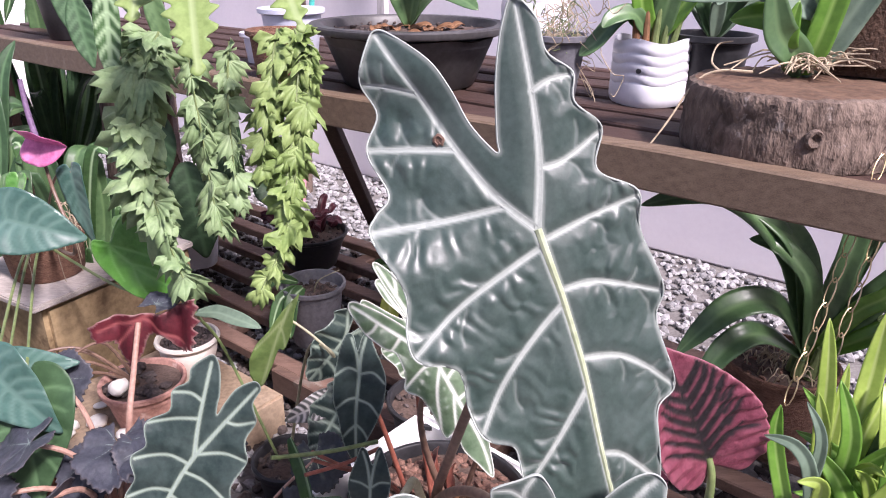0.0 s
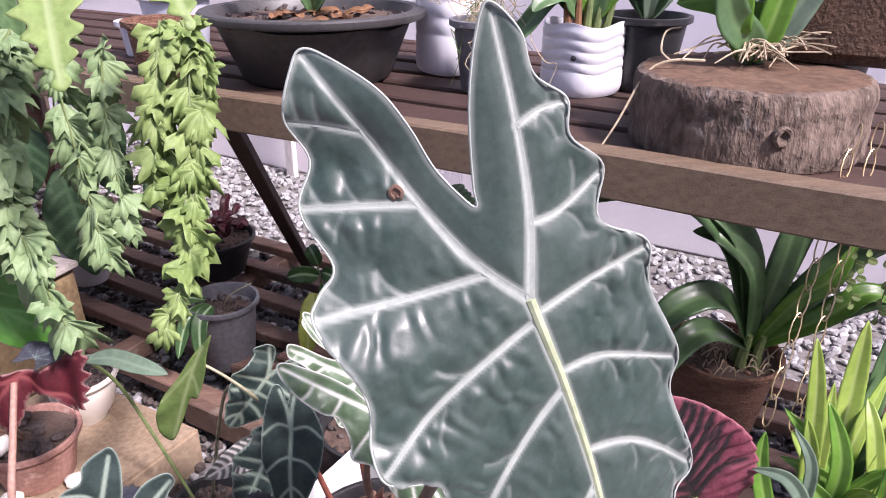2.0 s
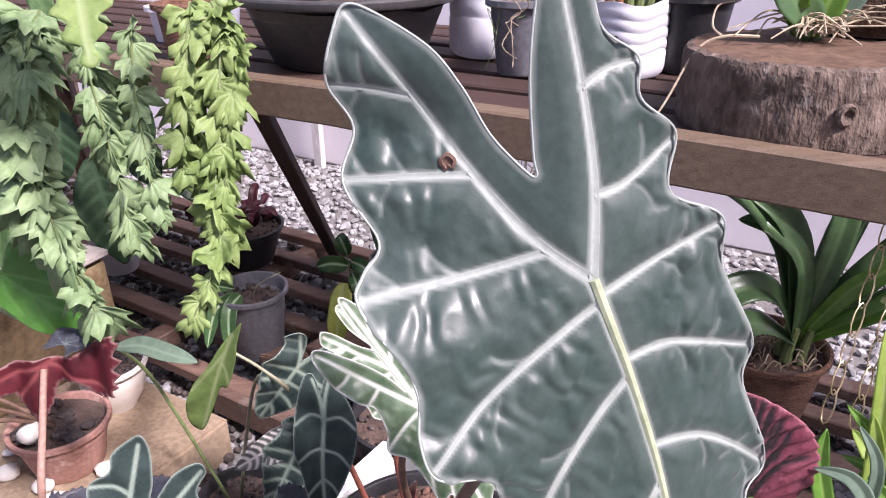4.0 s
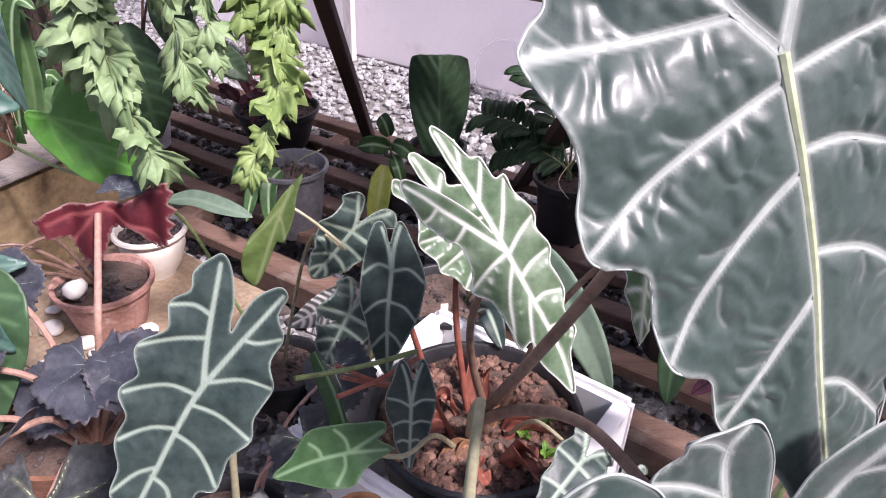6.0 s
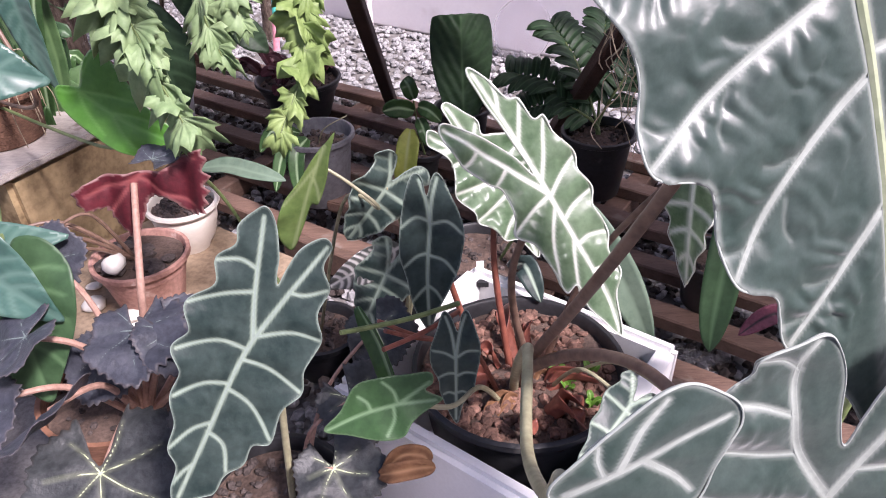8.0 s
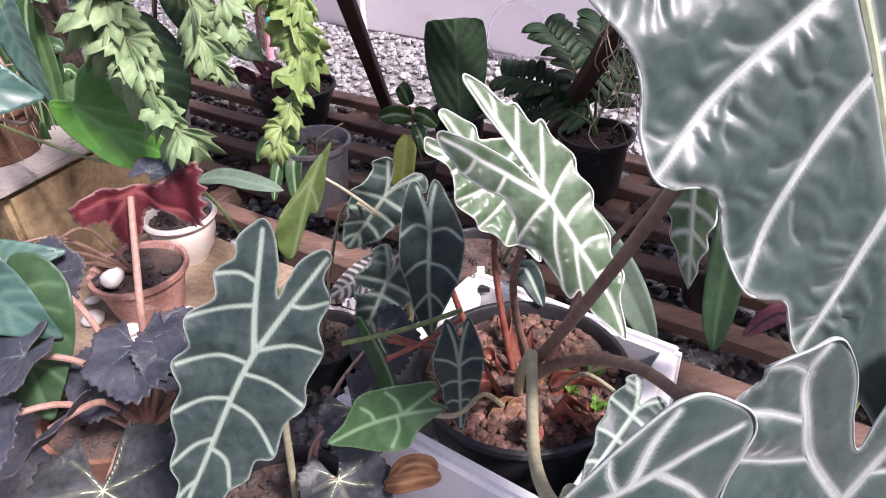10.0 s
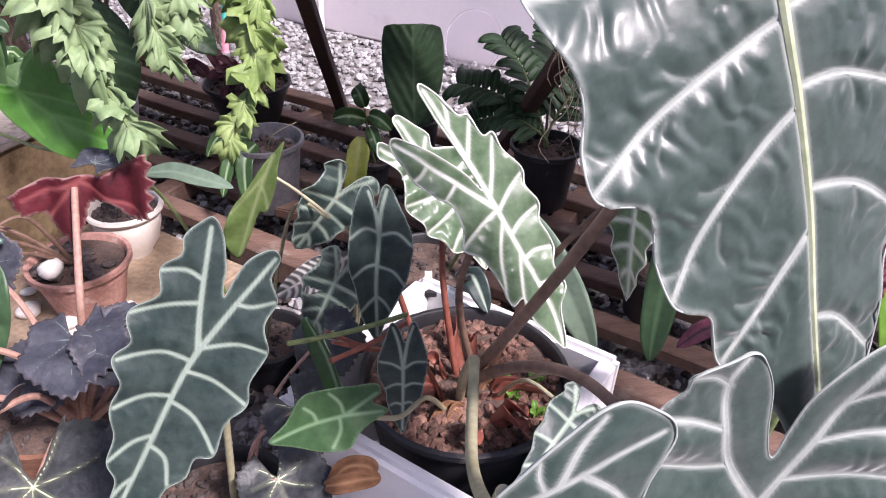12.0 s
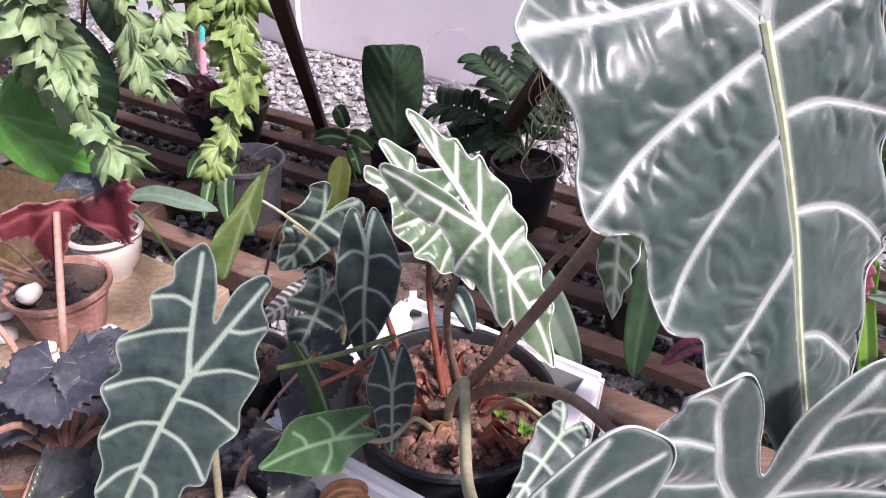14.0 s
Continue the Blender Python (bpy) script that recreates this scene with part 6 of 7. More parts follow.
P18 = Vector((0.675, 1.19, 0.091))
oc = potted("potted_orchid", P18, 0.105, 0.075, 0.20, "husk", "long-leaved orchid in a coconut husk pot", potlabel="brown coconut husk pot", seed=25, soil="crumb", crumbs=40)
OB = P18 + Vector((0.03, -0.03, 0.215))
for pts, w in (([OB, (0.62, 1.14, 0.53), (0.50, 1.17, 0.63), (0.36, 1.19, 0.605)], 0.062), ([OB, (0.65, 1.14, 0.52), (0.58, 1.17, 0.60), (0.49, 1.20, 0.615)], 0.056), ([OB, (0.66, 1.12, 0.48), (0.60, 1.13, 0.55), (0.55, 1.15, 0.56)], 0.045),
               ([OB, (0.60, 1.10, 0.45), (0.51, 1.08, 0.455), (0.42, 1.06, 0.37)], 0.056), ([OB, (0.57, 1.07, 0.41), (0.50, 1.04, 0.40), (0.44, 1.01, 0.33)], 0.048), ([OB, (0.73, 1.15, 0.50), (0.75, 1.17, 0.60), (0.77, 1.20, 0.67)], 0.045),
               ([OB, (0.80, 1.13, 0.47), (0.88, 1.13, 0.53), (1.00, 1.14, 0.51)], 0.055), ([OB, (0.82, 1.10, 0.42), (0.90, 1.07, 0.45), (1.03, 1.05, 0.38)], 0.048), ([OB, (0.78, 1.20, 0.53), (0.88, 1.25, 0.62), (1.0, 1.27, 0.58)], 0.055), ([OB, (0.75, 1.17, 0.52), (0.82, 1.22, 0.63), (0.90, 1.25, 0.66)], 0.05)):
    strap_leaf(oc, "leaf", pts, w, "orchid", "long arching dark green leaf", face=(-0.1, -0.55, 0.85), fold=0.3, pleat=0.012)
strap_leaf(oc, "leaf", [OB, (0.79, 1.09, 0.41), (0.85, 1.08, 0.46), (0.93, 1.06, 0.43)], 0.04, "limegreen", "bright green leaf", face=(-0.1, -0.55, 0.85))
strap_leaf(oc, "leaf", [OB, (0.75, 1.12, 0.43), (0.79, 1.10, 0.48), (0.82, 1.10, 0.55)], 0.035, "limegreen", "bright green leaf", face=(-0.2, -0.8, 0.45))
for i in range(5):
    a = i * 1.25
    p = OB + Vector((0.02 * math.cos(a), 0.02 * math.sin(a), -0.03))
    part("pseudobulb", tube([p, p + Vector((0.002, 0, 0.03)), p + Vector((0.005, -0.004, 0.07))], 0.011, 0.006, 8), "greenstalk", oc)
for i in range(70):
    a = rr.uniform(0, 6.28)
    r = rr.uniform(0.01, 0.085)
    p = P18 + Vector((r * math.cos(a), r * math.sin(a), 0.185))
    q = p + Vector((rr.uniform(-0.04, 0.04), rr.uniform(-0.04, 0.03), rr.uniform(0.0, 0.035)))
    part("root", tube([p, (p + q) / 2 + Vector((0, 0, 0.015)), q], 0.0016, 0.0010, 4, 4), "root", oc)

P19 = Vector((0.47, 0.63, 0.0))
lm = potted("potted_orchid", P19, 0.085, 0.07, 0.30, "black", "lime-green strap-leaved orchid in a black pot", potlabel="black plastic pot", seed=26)
LB = P19 + Vector((0.0, 0.0, 0.29))
for pts, w, mt in (([LB, (0.45, 0.63, 0.48), (0.44, 0.64, 0.60), (0.435, 0.655, 0.668)], 0.026, "lime"), ([LB, (0.50, 0.66, 0.48), (0.52, 0.69, 0.58), (0.525, 0.70, 0.655)], 0.036, "lime"), ([LB, (0.42, 0.63, 0.44), (0.405, 0.65, 0.51), (0.405, 0.655, 0.555)], 0.026, "limegreen"),
                   ([LB, (0.43, 0.60, 0.48), (0.41, 0.61, 0.53), (0.378, 0.625, 0.535)], 0.022, "strap"), ([LB, (0.47, 0.62, 0.46), (0.47, 0.62, 0.54), (0.455, 0.64, 0.60)], 0.030, "limegreen"), ([LB, (0.50, 0.62, 0.46), (0.55, 0.64, 0.54), (0.60, 0.66, 0.56)], 0.034, "lime"),
                   ([LB, (0.47, 0.58, 0.44), (0.50, 0.56, 0.54), (0.52, 0.56, 0.60)], 0.032, "lime"), ([LB, (0.44, 0.60, 0.43), (0.43, 0.585, 0.50), (0.40, 0.58, 0.51)], 0.024, "lime"), ([LB, (0.45, 0.59, 0.42), (0.45, 0.57, 0.47), (0.47, 0.55, 0.51)], 0.030, "limegreen"),
                   ([LB, (0.52, 0.66, 0.46), (0.56, 0.70, 0.58), (0.575, 0.71, 0.70)], 0.032, "orchid"), ([LB, (0.44, 0.62, 0.43), (0.44, 0.62, 0.53), (0.425, 0.64, 0.57)], 0.018, "strap"), ([LB, (0.48, 0.59, 0.44), (0.53, 0.58, 0.50), (0.57, 0.58, 0.50)], 0.03, "lime")):
    strap_leaf(lm, "leaf", pts, w * 0.72, mt, "fresh lime-green strap leaf", face=(-0.35, -0.85, 0.3), fold=0.35)


rl = random.Random(61)
for i in range(24):
    a = rl.uniform(-1.2, 1.9)
    p = LB + Vector((0.05 * math.cos(a), -0.03 + 0.03 * math.sin(a), 0.09 + 0.06 * rl.random()))
    q = LB + Vector((rl.uniform(-0.06, 0.14), rl.uniform(-0.06, 0.07), rl.uniform(0.17, 0.33)))
    strap_leaf(lm, "leaf", [LB + Vector((0.02 * math.cos(a), 0.02 * math.sin(a), 0)), p, (p + q) / 2 + Vector((0.0, 0, 0.03)), q], rl.uniform(0.014, 0.024), ("lime", "lime", "limegreen")[i % 3], "fresh lime-green strap leaf", face=(-0.35, -0.85, 0.3), fold=0.35)


def chain(top, bottom, n, name="hanging_chain"):
    """A chain of thin bent wire links."""
    t = thing(name, top, "thin brass-coloured wire chain hanging beside the orchid", "chain", "hanging chains")
    a, b = Vector(top), Vector(bottom)
    d = (b - a) / n
    dd = d.normalized()
    for i in range(n):
        c = a + d * (i + 0.5)
        s = dd.cross(Vector((0, 1, 0)) if i % 2 else Vector((0.9, 0.3, 0))).normalized()
        L, w = d.length * 0.60, 0.0062
        pts = [c + dd * (L * math.cos(k / 10 * 2 * math.pi)) + s * (w * math.sin(k / 10 * 2 * math.pi)) for k in range(11)]
        part("link", tube(pts, 0.0009, seg=5, n=1), "brass", t)
    return t


chain((0.558, 0.832, 0.83), (0.436, 0.70, 0.525), 11)
chain((0.585, 0.832, 0.83), (0.47, 0.70, 0.515), 11)
vine = thing("trailing_vine", B(0.02, 0.93, 0.73), "thin trailing vine with tiny round leaves hanging from the beam", "vine")
for k, (x, y) in enumerate(((0.72, 1.0), (0.765, 1.0), (0.80, 0.98))):
    pts = [Vector((x, y, 0.735))]
    for i in range(8):
        pts.append(pts[-1] + Vector((rr.uniform(-0.012, 0.012), rr.uniform(-0.01, 0.01), -0.032)))
    part("stem", tube(pts, 0.0010, 0.0008, 5, 3), "greenstalk", vine)
    for i, p in enumerate(smooth_path(pts, 2)):
        q = p + Vector((0.013 * (1 if i % 2 else -1), -0.006, -0.004))
        strap_leaf(vine, "leaf", [p, (p + q) / 2, q], 0.011, "stag", n=3, thick=0.0005)

# ---- upper shelf things ----
ZS = 0.778
logc = Vector((0.490, 0.953, ZS))
log = thing("log_section", logc, "thick bark-covered log section lying flat on the shelf", "log")
lv, lf2 = [], []
seg = 180
prof = [(0.140, 0.0), (0.143, 0.008), (0.143, 0.017), (0.143, 0.026), (0.143, 0.035), (0.142, 0.044), (0.142, 0.052), (0.142, 0.06), (0.143, 0.067), (0.143, 0.074), (0.142, 0.081), (0.139, 0.088), (0.132, 0.091), (0.10, 0.0915), (0.06, 0.092), (0.02, 0.092)]
for r, h in prof:
    for i in range(seg):
        a = 2 * math.pi * i / seg
        k = 1 + 0.035 * noise.noise(Vector((math.cos(a) * 1.5, math.sin(a) * 1.5, 0.3))) + (0.014 * noise.noise(Vector((math.cos(a) * 14, math.sin(a) * 14, h * 50))) + 0.016 * noise.noise(Vector((math.cos(a) * 34, math.sin(a) * 34, h * 120))) if r > 0.13 else 0)
        hh = h * (1 - 0.0 * a) + (0.003 * noise.noise(Vector((math.cos(a) * r * 60, math.sin(a) * r * 60, 2))) if h > 0.08 else 0)
        if h > 0.03 and h < 0.09 and r > 0.13:
            crack = math.exp(-((hh - 0.066 + 0.012 * math.sin(a * 7)) / 0.004) ** 2) * (1 if math.pi < a < 1.35 * math.pi else 0)
            k -= 0.03 * crack
        lv.append(logc + Vector((r * k * math.cos(a), r * k * math.sin(a) * 0.98, hh)))
for j in range(len(prof) - 1):
    for i in range(seg):
        a, b = j * seg + i, j * seg + (i + 1) % seg
        lf2.append((a, b, b + seg, a + seg))
barkfaces = [f for f in lf2 if max(f) < 13 * seg]
topfaces = [f for f in lf2 if max(f) >= 13 * seg] + [tuple((len(prof) - 1) * seg + i for i in range(seg))]
part("bark", (lv, barkfaces + [tuple(reversed(range(seg)))]), "bark", log, "grey-brown cracked bark")
part("cut_face", (lv[12 * seg:], [tuple(i - 12 * seg for i in f) for f in topfaces]), "endgrain", log, "rough sawn end grain")
kn = Vector((0.457, 0.8135, 0.824))
part("knot", lathe([(0.011, -0.004), (0.012, 0.001), (0.010, 0.004), (0.0065, 0.003), (0.005, -0.001), (0.001, -0.002)], (0, 0, 0), 16, m=pose(*kn, 90, 0, 6), wob=0.2), "bark", log, "round dark knot")
sp = solo("bark_slab", join(slab_box((0.60, 0.985, 0.942), (0.20, 0.055, 0.142), -38, 0.016)), "slab", "upright rough dark wood slab standing on the log section", "wood slab", (0.60, 0.985, 0.871))

OL = Vector((0.505, 0.985, 0.872))
ol = thing("mounted_orchid", OL, "bright green orchid rooted on the log section", "orchid")
for pts, w, mt in (([OL, OL + Vector((-0.005, 0.005, 0.05)), OL + Vector((-0.05, 0.02, 0.075)), OL + Vector((-0.10, 0.03, 0.07))], 0.045, "limegreen"), ([OL, OL + Vector((0.01, -0.01, 0.05)), OL + Vector((0.02, -0.015, 0.12)), OL + Vector((0.03, -0.02, 0.19))], 0.036, "limegreen"),
                   ([OL, OL + Vector((0.03, -0.01, 0.05)), OL + Vector((0.06, -0.02, 0.12)), OL + Vector((0.085, -0.03, 0.18))], 0.04, "strap"), ([OL, OL + Vector((-0.02, -0.01, 0.03)), OL + Vector((-0.05, -0.02, 0.06)), OL + Vector((-0.07, -0.02, 0.13))], 0.045, "orchid"),
                   ([OL, OL + Vector((0.01, 0.01, 0.06)), OL + Vector((-0.01, 0.02, 0.13)), OL + Vector((-0.06, 0.03, 0.16))], 0.045, "orchid"), ([OL, OL + Vector((-0.02, 0.0, 0.02)), OL + Vector((-0.035, -0.015, 0.045)), OL + Vector((-0.03, -0.02, 0.10))], 0.030, "limegreen"),
                   ([OL + Vector((0, 0, 0.08)), OL + Vector((-0.06, 0.0, 0.115)), OL + Vector((-0.12, 0.0, 0.115)), OL + Vector((-0.19, 0.0, 0.10))], 0.05, "strap")):
    strap_leaf(ol, "leaf", pts, w, mt, "", face=(-0.2, -0.85, 0.35), fold=0.3)
for i in range(64):
    a = rr.uniform(0, 6.28)
    p = OL + Vector((0.02 * math.cos(a), 0.02 * math.sin(a), 0.006 + 0.02 * rr.random()))
    q = OL + Vector((rr.gauss(0.0, 0.04), rr.uniform(-0.06, 0.03), 0.0))
    q.z = 0.8735 + rr.uniform(0, 0.012)
    if q.x > OL.x + 0.03:
        q.z += rr.uniform(0, 0.035)
    part("root", tube([p, (p + q) / 2 + Vector((rr.uniform(-0.012, 0.012), rr.uniform(-0.01, 0.01), rr.uniform(0.004, 0.02))), q + Vector((rr.uniform(-0.015, 0.015), rr.uniform(-0.015, 0.0), rr.uniform(-0.001, 0.006)))], 0.0017, 0.0009, 5, 4), "root", ol)
twigs = thing("dry_twig", (0.36, 0.955, 0.872), "thin pale dry twig sticking out from the log", "twig")
part("stem", tube([(0.43, 0.965, 0.879), (0.385, 0.965, 0.880), (0.355, 0.965, 0.864), (0.315, 0.935, 0.815), (0.29, 0.92, 0.785)], 0.0020, 0.0012, 6, 5), "root", twigs)
part("stem", tube([(0.385, 0.965, 0.880), (0.378, 0.98, 0.89), (0.39, 1.0, 0.91), (0.41, 1.0, 0.915)], 0.0016, 0.0010, 6, 5), "root", twigs)

TC = Vector((-0.075, 1.435, ZS))
tr = potted("potted_plant_basin", TC, 0.185, 0.135, 0.118, "trough", "wide dark grey plastic basin with dry leaf litter", potlabel="dark grey plastic basin with a flat rim", fill=0.02, crumbs=60, seed=28,
            profile=[(0.128, 0), (0.133, 0.004), (0.172, 0.098), (0.173, 0.100), (0.197, 0.104), (0.199, 0.107), (0.199, 0.115), (0.196, 0.118), (0.176, 0.118), (0.171, 0.113), (0.165, 0.08)])
for i in range(16):
    a = rr.uniform(0, 6.28)
    p = TC + Vector((rr.uniform(-0.1, 0.1), rr.uniform(-0.1, 0.06), 0.100))
    q = p + Vector((0.035 * math.cos(a), 0.035 * math.sin(a), rr.uniform(0.002, 0.014)))
    strap_leaf(tr, "dry_leaf", [p, (p + q) / 2 + Vector((0, 0, 0.006)), q], 0.018, "dry", fold=0.3, n=4, face=(0.1, -0.3, 1))
for b, w in (((0.06, 1.30, 0.93), 0.05), ((-0.02, 1.36, 1.04), 0.045), ((-0.16, 1.40, 1.05), 0.045), ((0.03, 1.45, 1.06), 0.05)):
    b = Vector(b)
    strap_leaf(tr, "leaf", [TC + Vector((0, 0, 0.11)), (TC + b) / 2 + Vector((0, 0, 0.10)), b], w, "orchid", face=(-0.1, -0.6, 0.8))


def bottle_planter(at, h, r, label, top=None):
    """The cut-off lower half of a ribbed square-shouldered bottle."""
    t = thing("bottle_planter", at, label, "planter", "cut bottle planters")
    vs, fs = [], []
    seg = 48
    prof = [(0.90, 0), (0.97, 0.006), (1.0, 0.014), (1.0, h * 0.32), (0.985, h * 0.34)]
    for k in range(4):
        z = h * (0.36 + 0.15 * k)
        prof += [(0.972, z), (0.995, z + h * 0.02), (0.995, z + h * 0.10), (0.972, z + h * 0.13)]
    prof += [(0.98, h * 0.985), (0.98, h), (0.95, h), (0.94, h * 0.9)]
    for rr_, z in prof:
        for i in range(seg):
            a = 2 * math.pi * i / seg
            sq = 1 / max(abs(math.cos(a)) ** 5 + abs(math.sin(a)) ** 5, 1e-6) ** 0.2
            rad = r * rr_ * (0.55 + 0.45 * sq)
            zz_ = z + 0.0035 * math.sin(a * 4) * (1 if 0.3 * h < z else 0)
            vs.append(Vector(at) + Vector((rad * math.cos(a + 0.5), rad * math.sin(a + 0.5), zz_)))
    for j in range(len(prof) - 1):
        for i in range(seg):
            a, b = j * seg + i, j * seg + (i + 1) % seg
            fs.append((a, b, b + seg, a + seg))
    fs.append(tuple(reversed(range(seg))))
    part("bottle", (vs, fs), "bottle", t)
    part("soil", lathe([(r * 0.86, h * 0.80), (r * 0.90, h * 0.88), (r * 0.5, h * 0.90), (0.01, h * 0.90)], at, 24), "soil", t)
    return t


b1 = bottle_planter(Vector((0.366, 1.262, ZS)), 0.112, 0.061, "white ribbed cut-off plastic bottle used as a planter")
part("hole", lathe([(0.004, -0.001), (0.0045, 0.0), (0.001, 0.0008)], (0, 0, 0), 12, m=pose(0.332, 1.199, 0.842, 90, 0, -25)), "black", b1)
b1c = Vector((0.366, 1.262, 0.88))
for d, w, mt in (((-0.13, -0.02, -0.02), 0.03, "orchid"), ((-0.10, -0.05, 0.03), 0.03, "orchid"), ((-0.06, -0.03, 0.12), 0.035, "limegreen"), ((0.03, -0.03, 0.14), 0.04, "orchid"), ((0.09, 0.0, 0.10), 0.035, "orchid"), ((0.07, -0.04, 0.08), 0.035, "limegreen"), ((0.0, 0.02, 0.15), 0.03, "orchid")):
    d = Vector(d)
    strap_leaf(b1, "leaf", [b1c, b1c + Vector((d.x * 0.4, d.y * 0.4, 0.05)), b1c + Vector((d.x * 0.8, d.y * 0.8, 0.02 + d.z * 0.9)), b1c + d], w, mt, face=(-0.1, -0.8, 0.5))
for i in range(5):
    p = b1c + Vector((-0.03 + 0.015 * i, -0.01, -0.01))
    part("pseudobulb", tube([p, p + Vector((-0.004 + 0.003 * i, 0, 0.04)), p + Vector((-0.008 + 0.006 * i, 0, 0.07))], 0.008, 0.004, 8), "dry" if i < 2 else "greenstalk", b1)
b2 = bottle_planter(Vector((0.175, 1.46, ZS)), 0.20, 0.062, "taller white ribbed cut-off bottle planter")
b2c = Vector((0.175, 1.46, 0.96))
for d, w in (((-0.10, 0, 0.06), 0.01), ((-0.05, -0.05, 0.12), 0.012), ((0.05, 0, 0.12), 0.03), ((0.09, -0.02, 0.05), 0.03)):
    d = Vector(d)
    strap_leaf(b2, "leaf", [b2c, b2c + d * 0.5 + Vector((0, 0, 0.03)), b2c + d], w, "orchid")
P20 = Vector((0.205, 1.285, ZS))
sg = potted("potted_airplant", P20, 0.052, 0.036, 0.115, "grey", "grey plastic pot with a tangle of thread-like stems", potlabel="grey plastic pot", seed=29, crumbs=20)
for i in range(60):
    p = P20 + Vector((rr.uniform(-0.035, 0.035), rr.uniform(-0.035, 0.03), 0.10 + rr.uniform(0, 0.09)))
    pts = [p]
    for k in range(rr.randint(4, 8)):
        p = p + Vector((rr.uniform(-0.025, 0.025), rr.uniform(-0.02, 0.012), rr.uniform(-0.035, 0.022)))
        pts.append(p)
    part("thread", tube(pts, 0.0010, 0.0007, 4, 3), "root" if i % 3 else "greenstalk", sg)
P21 = Vector((0.475, 1.275, ZS))
bp = potted("potted_orchid", P21, 0.068, 0.05, 0.12, "black", "leafy orchid in a black plastic pot on the shelf", potlabel="black plastic pot", seed=30, crumbs=30)
for i in range(9):
    a = i * 0.75
    d = Vector((0.10 * math.cos(a), 0.06 * math.sin(a), 0.06 + 0.02 * (i % 3)))
    q = P21 + Vector((0, 0, 0.11))
    strap_leaf(bp, "leaf", [q, q + Vector((d.x * 0.5, d.y * 0.5, 0.07)), q + d], 0.028, "cal" if i % 2 else "strap")
P22 = Vector((0.70, 1.13, ZS))
bp2 = potted("potted_orchid", P22, 0.075, 0.055, 0.125, "black", "leafy plant in a black plastic pot on the shelf", potlabel="black plastic pot", seed=33, crumbs=30)
for i in range(8):
    a = i * 0.8 + 0.2
    q = P22 + Vector((0, 0, 0.11))
    d = Vector((0.12 * math.cos(a), 0.10 * math.sin(a), 0.03 + 0.03 * (i % 3)))
    strap_leaf(bp2, "leaf", [q, q + Vector((d.x * 0.5, d.y * 0.5, 0.07)), q + d], 0.034, "cal" if i % 2 else "orchid")
solo("black_pot", lathe(pot_profile(0.06, 0.045, 0.10), B(-2.1, 1.08, ZS), 32), "black", "dark plastic pot on the upper shelf", "pot", B(-2.1, 1.08, ZS))
solo("white_cup", lathe(pot_profile(0.038, 0.028, 0.07), B(-1.36, 1.10, ZS), 32), "bottle", "small white plastic cup on the shelf", "cup", B(-1.36, 1.10, ZS))
solo("pale_tub", lathe(pot_profile(0.07, 0.052, 0.13), B(-1.235, 1.10, ZS), 36), "bluewhite", "pale blue-white plastic tub on the shelf", "tub", B(-1.235, 1.10, ZS))

# hanging fern fronds spilling over the beam from a basket pot
P23 = B(-1.12, 0.965, ZS + 0.002)
fern = potted("potted_fern", P23, 0.062, 0.05, 0.10, "husk", "crested fern with long ruffled hanging fronds", potlabel="brown fibre pot", seed=34, crumbs=20)
rf = random.Random(77)


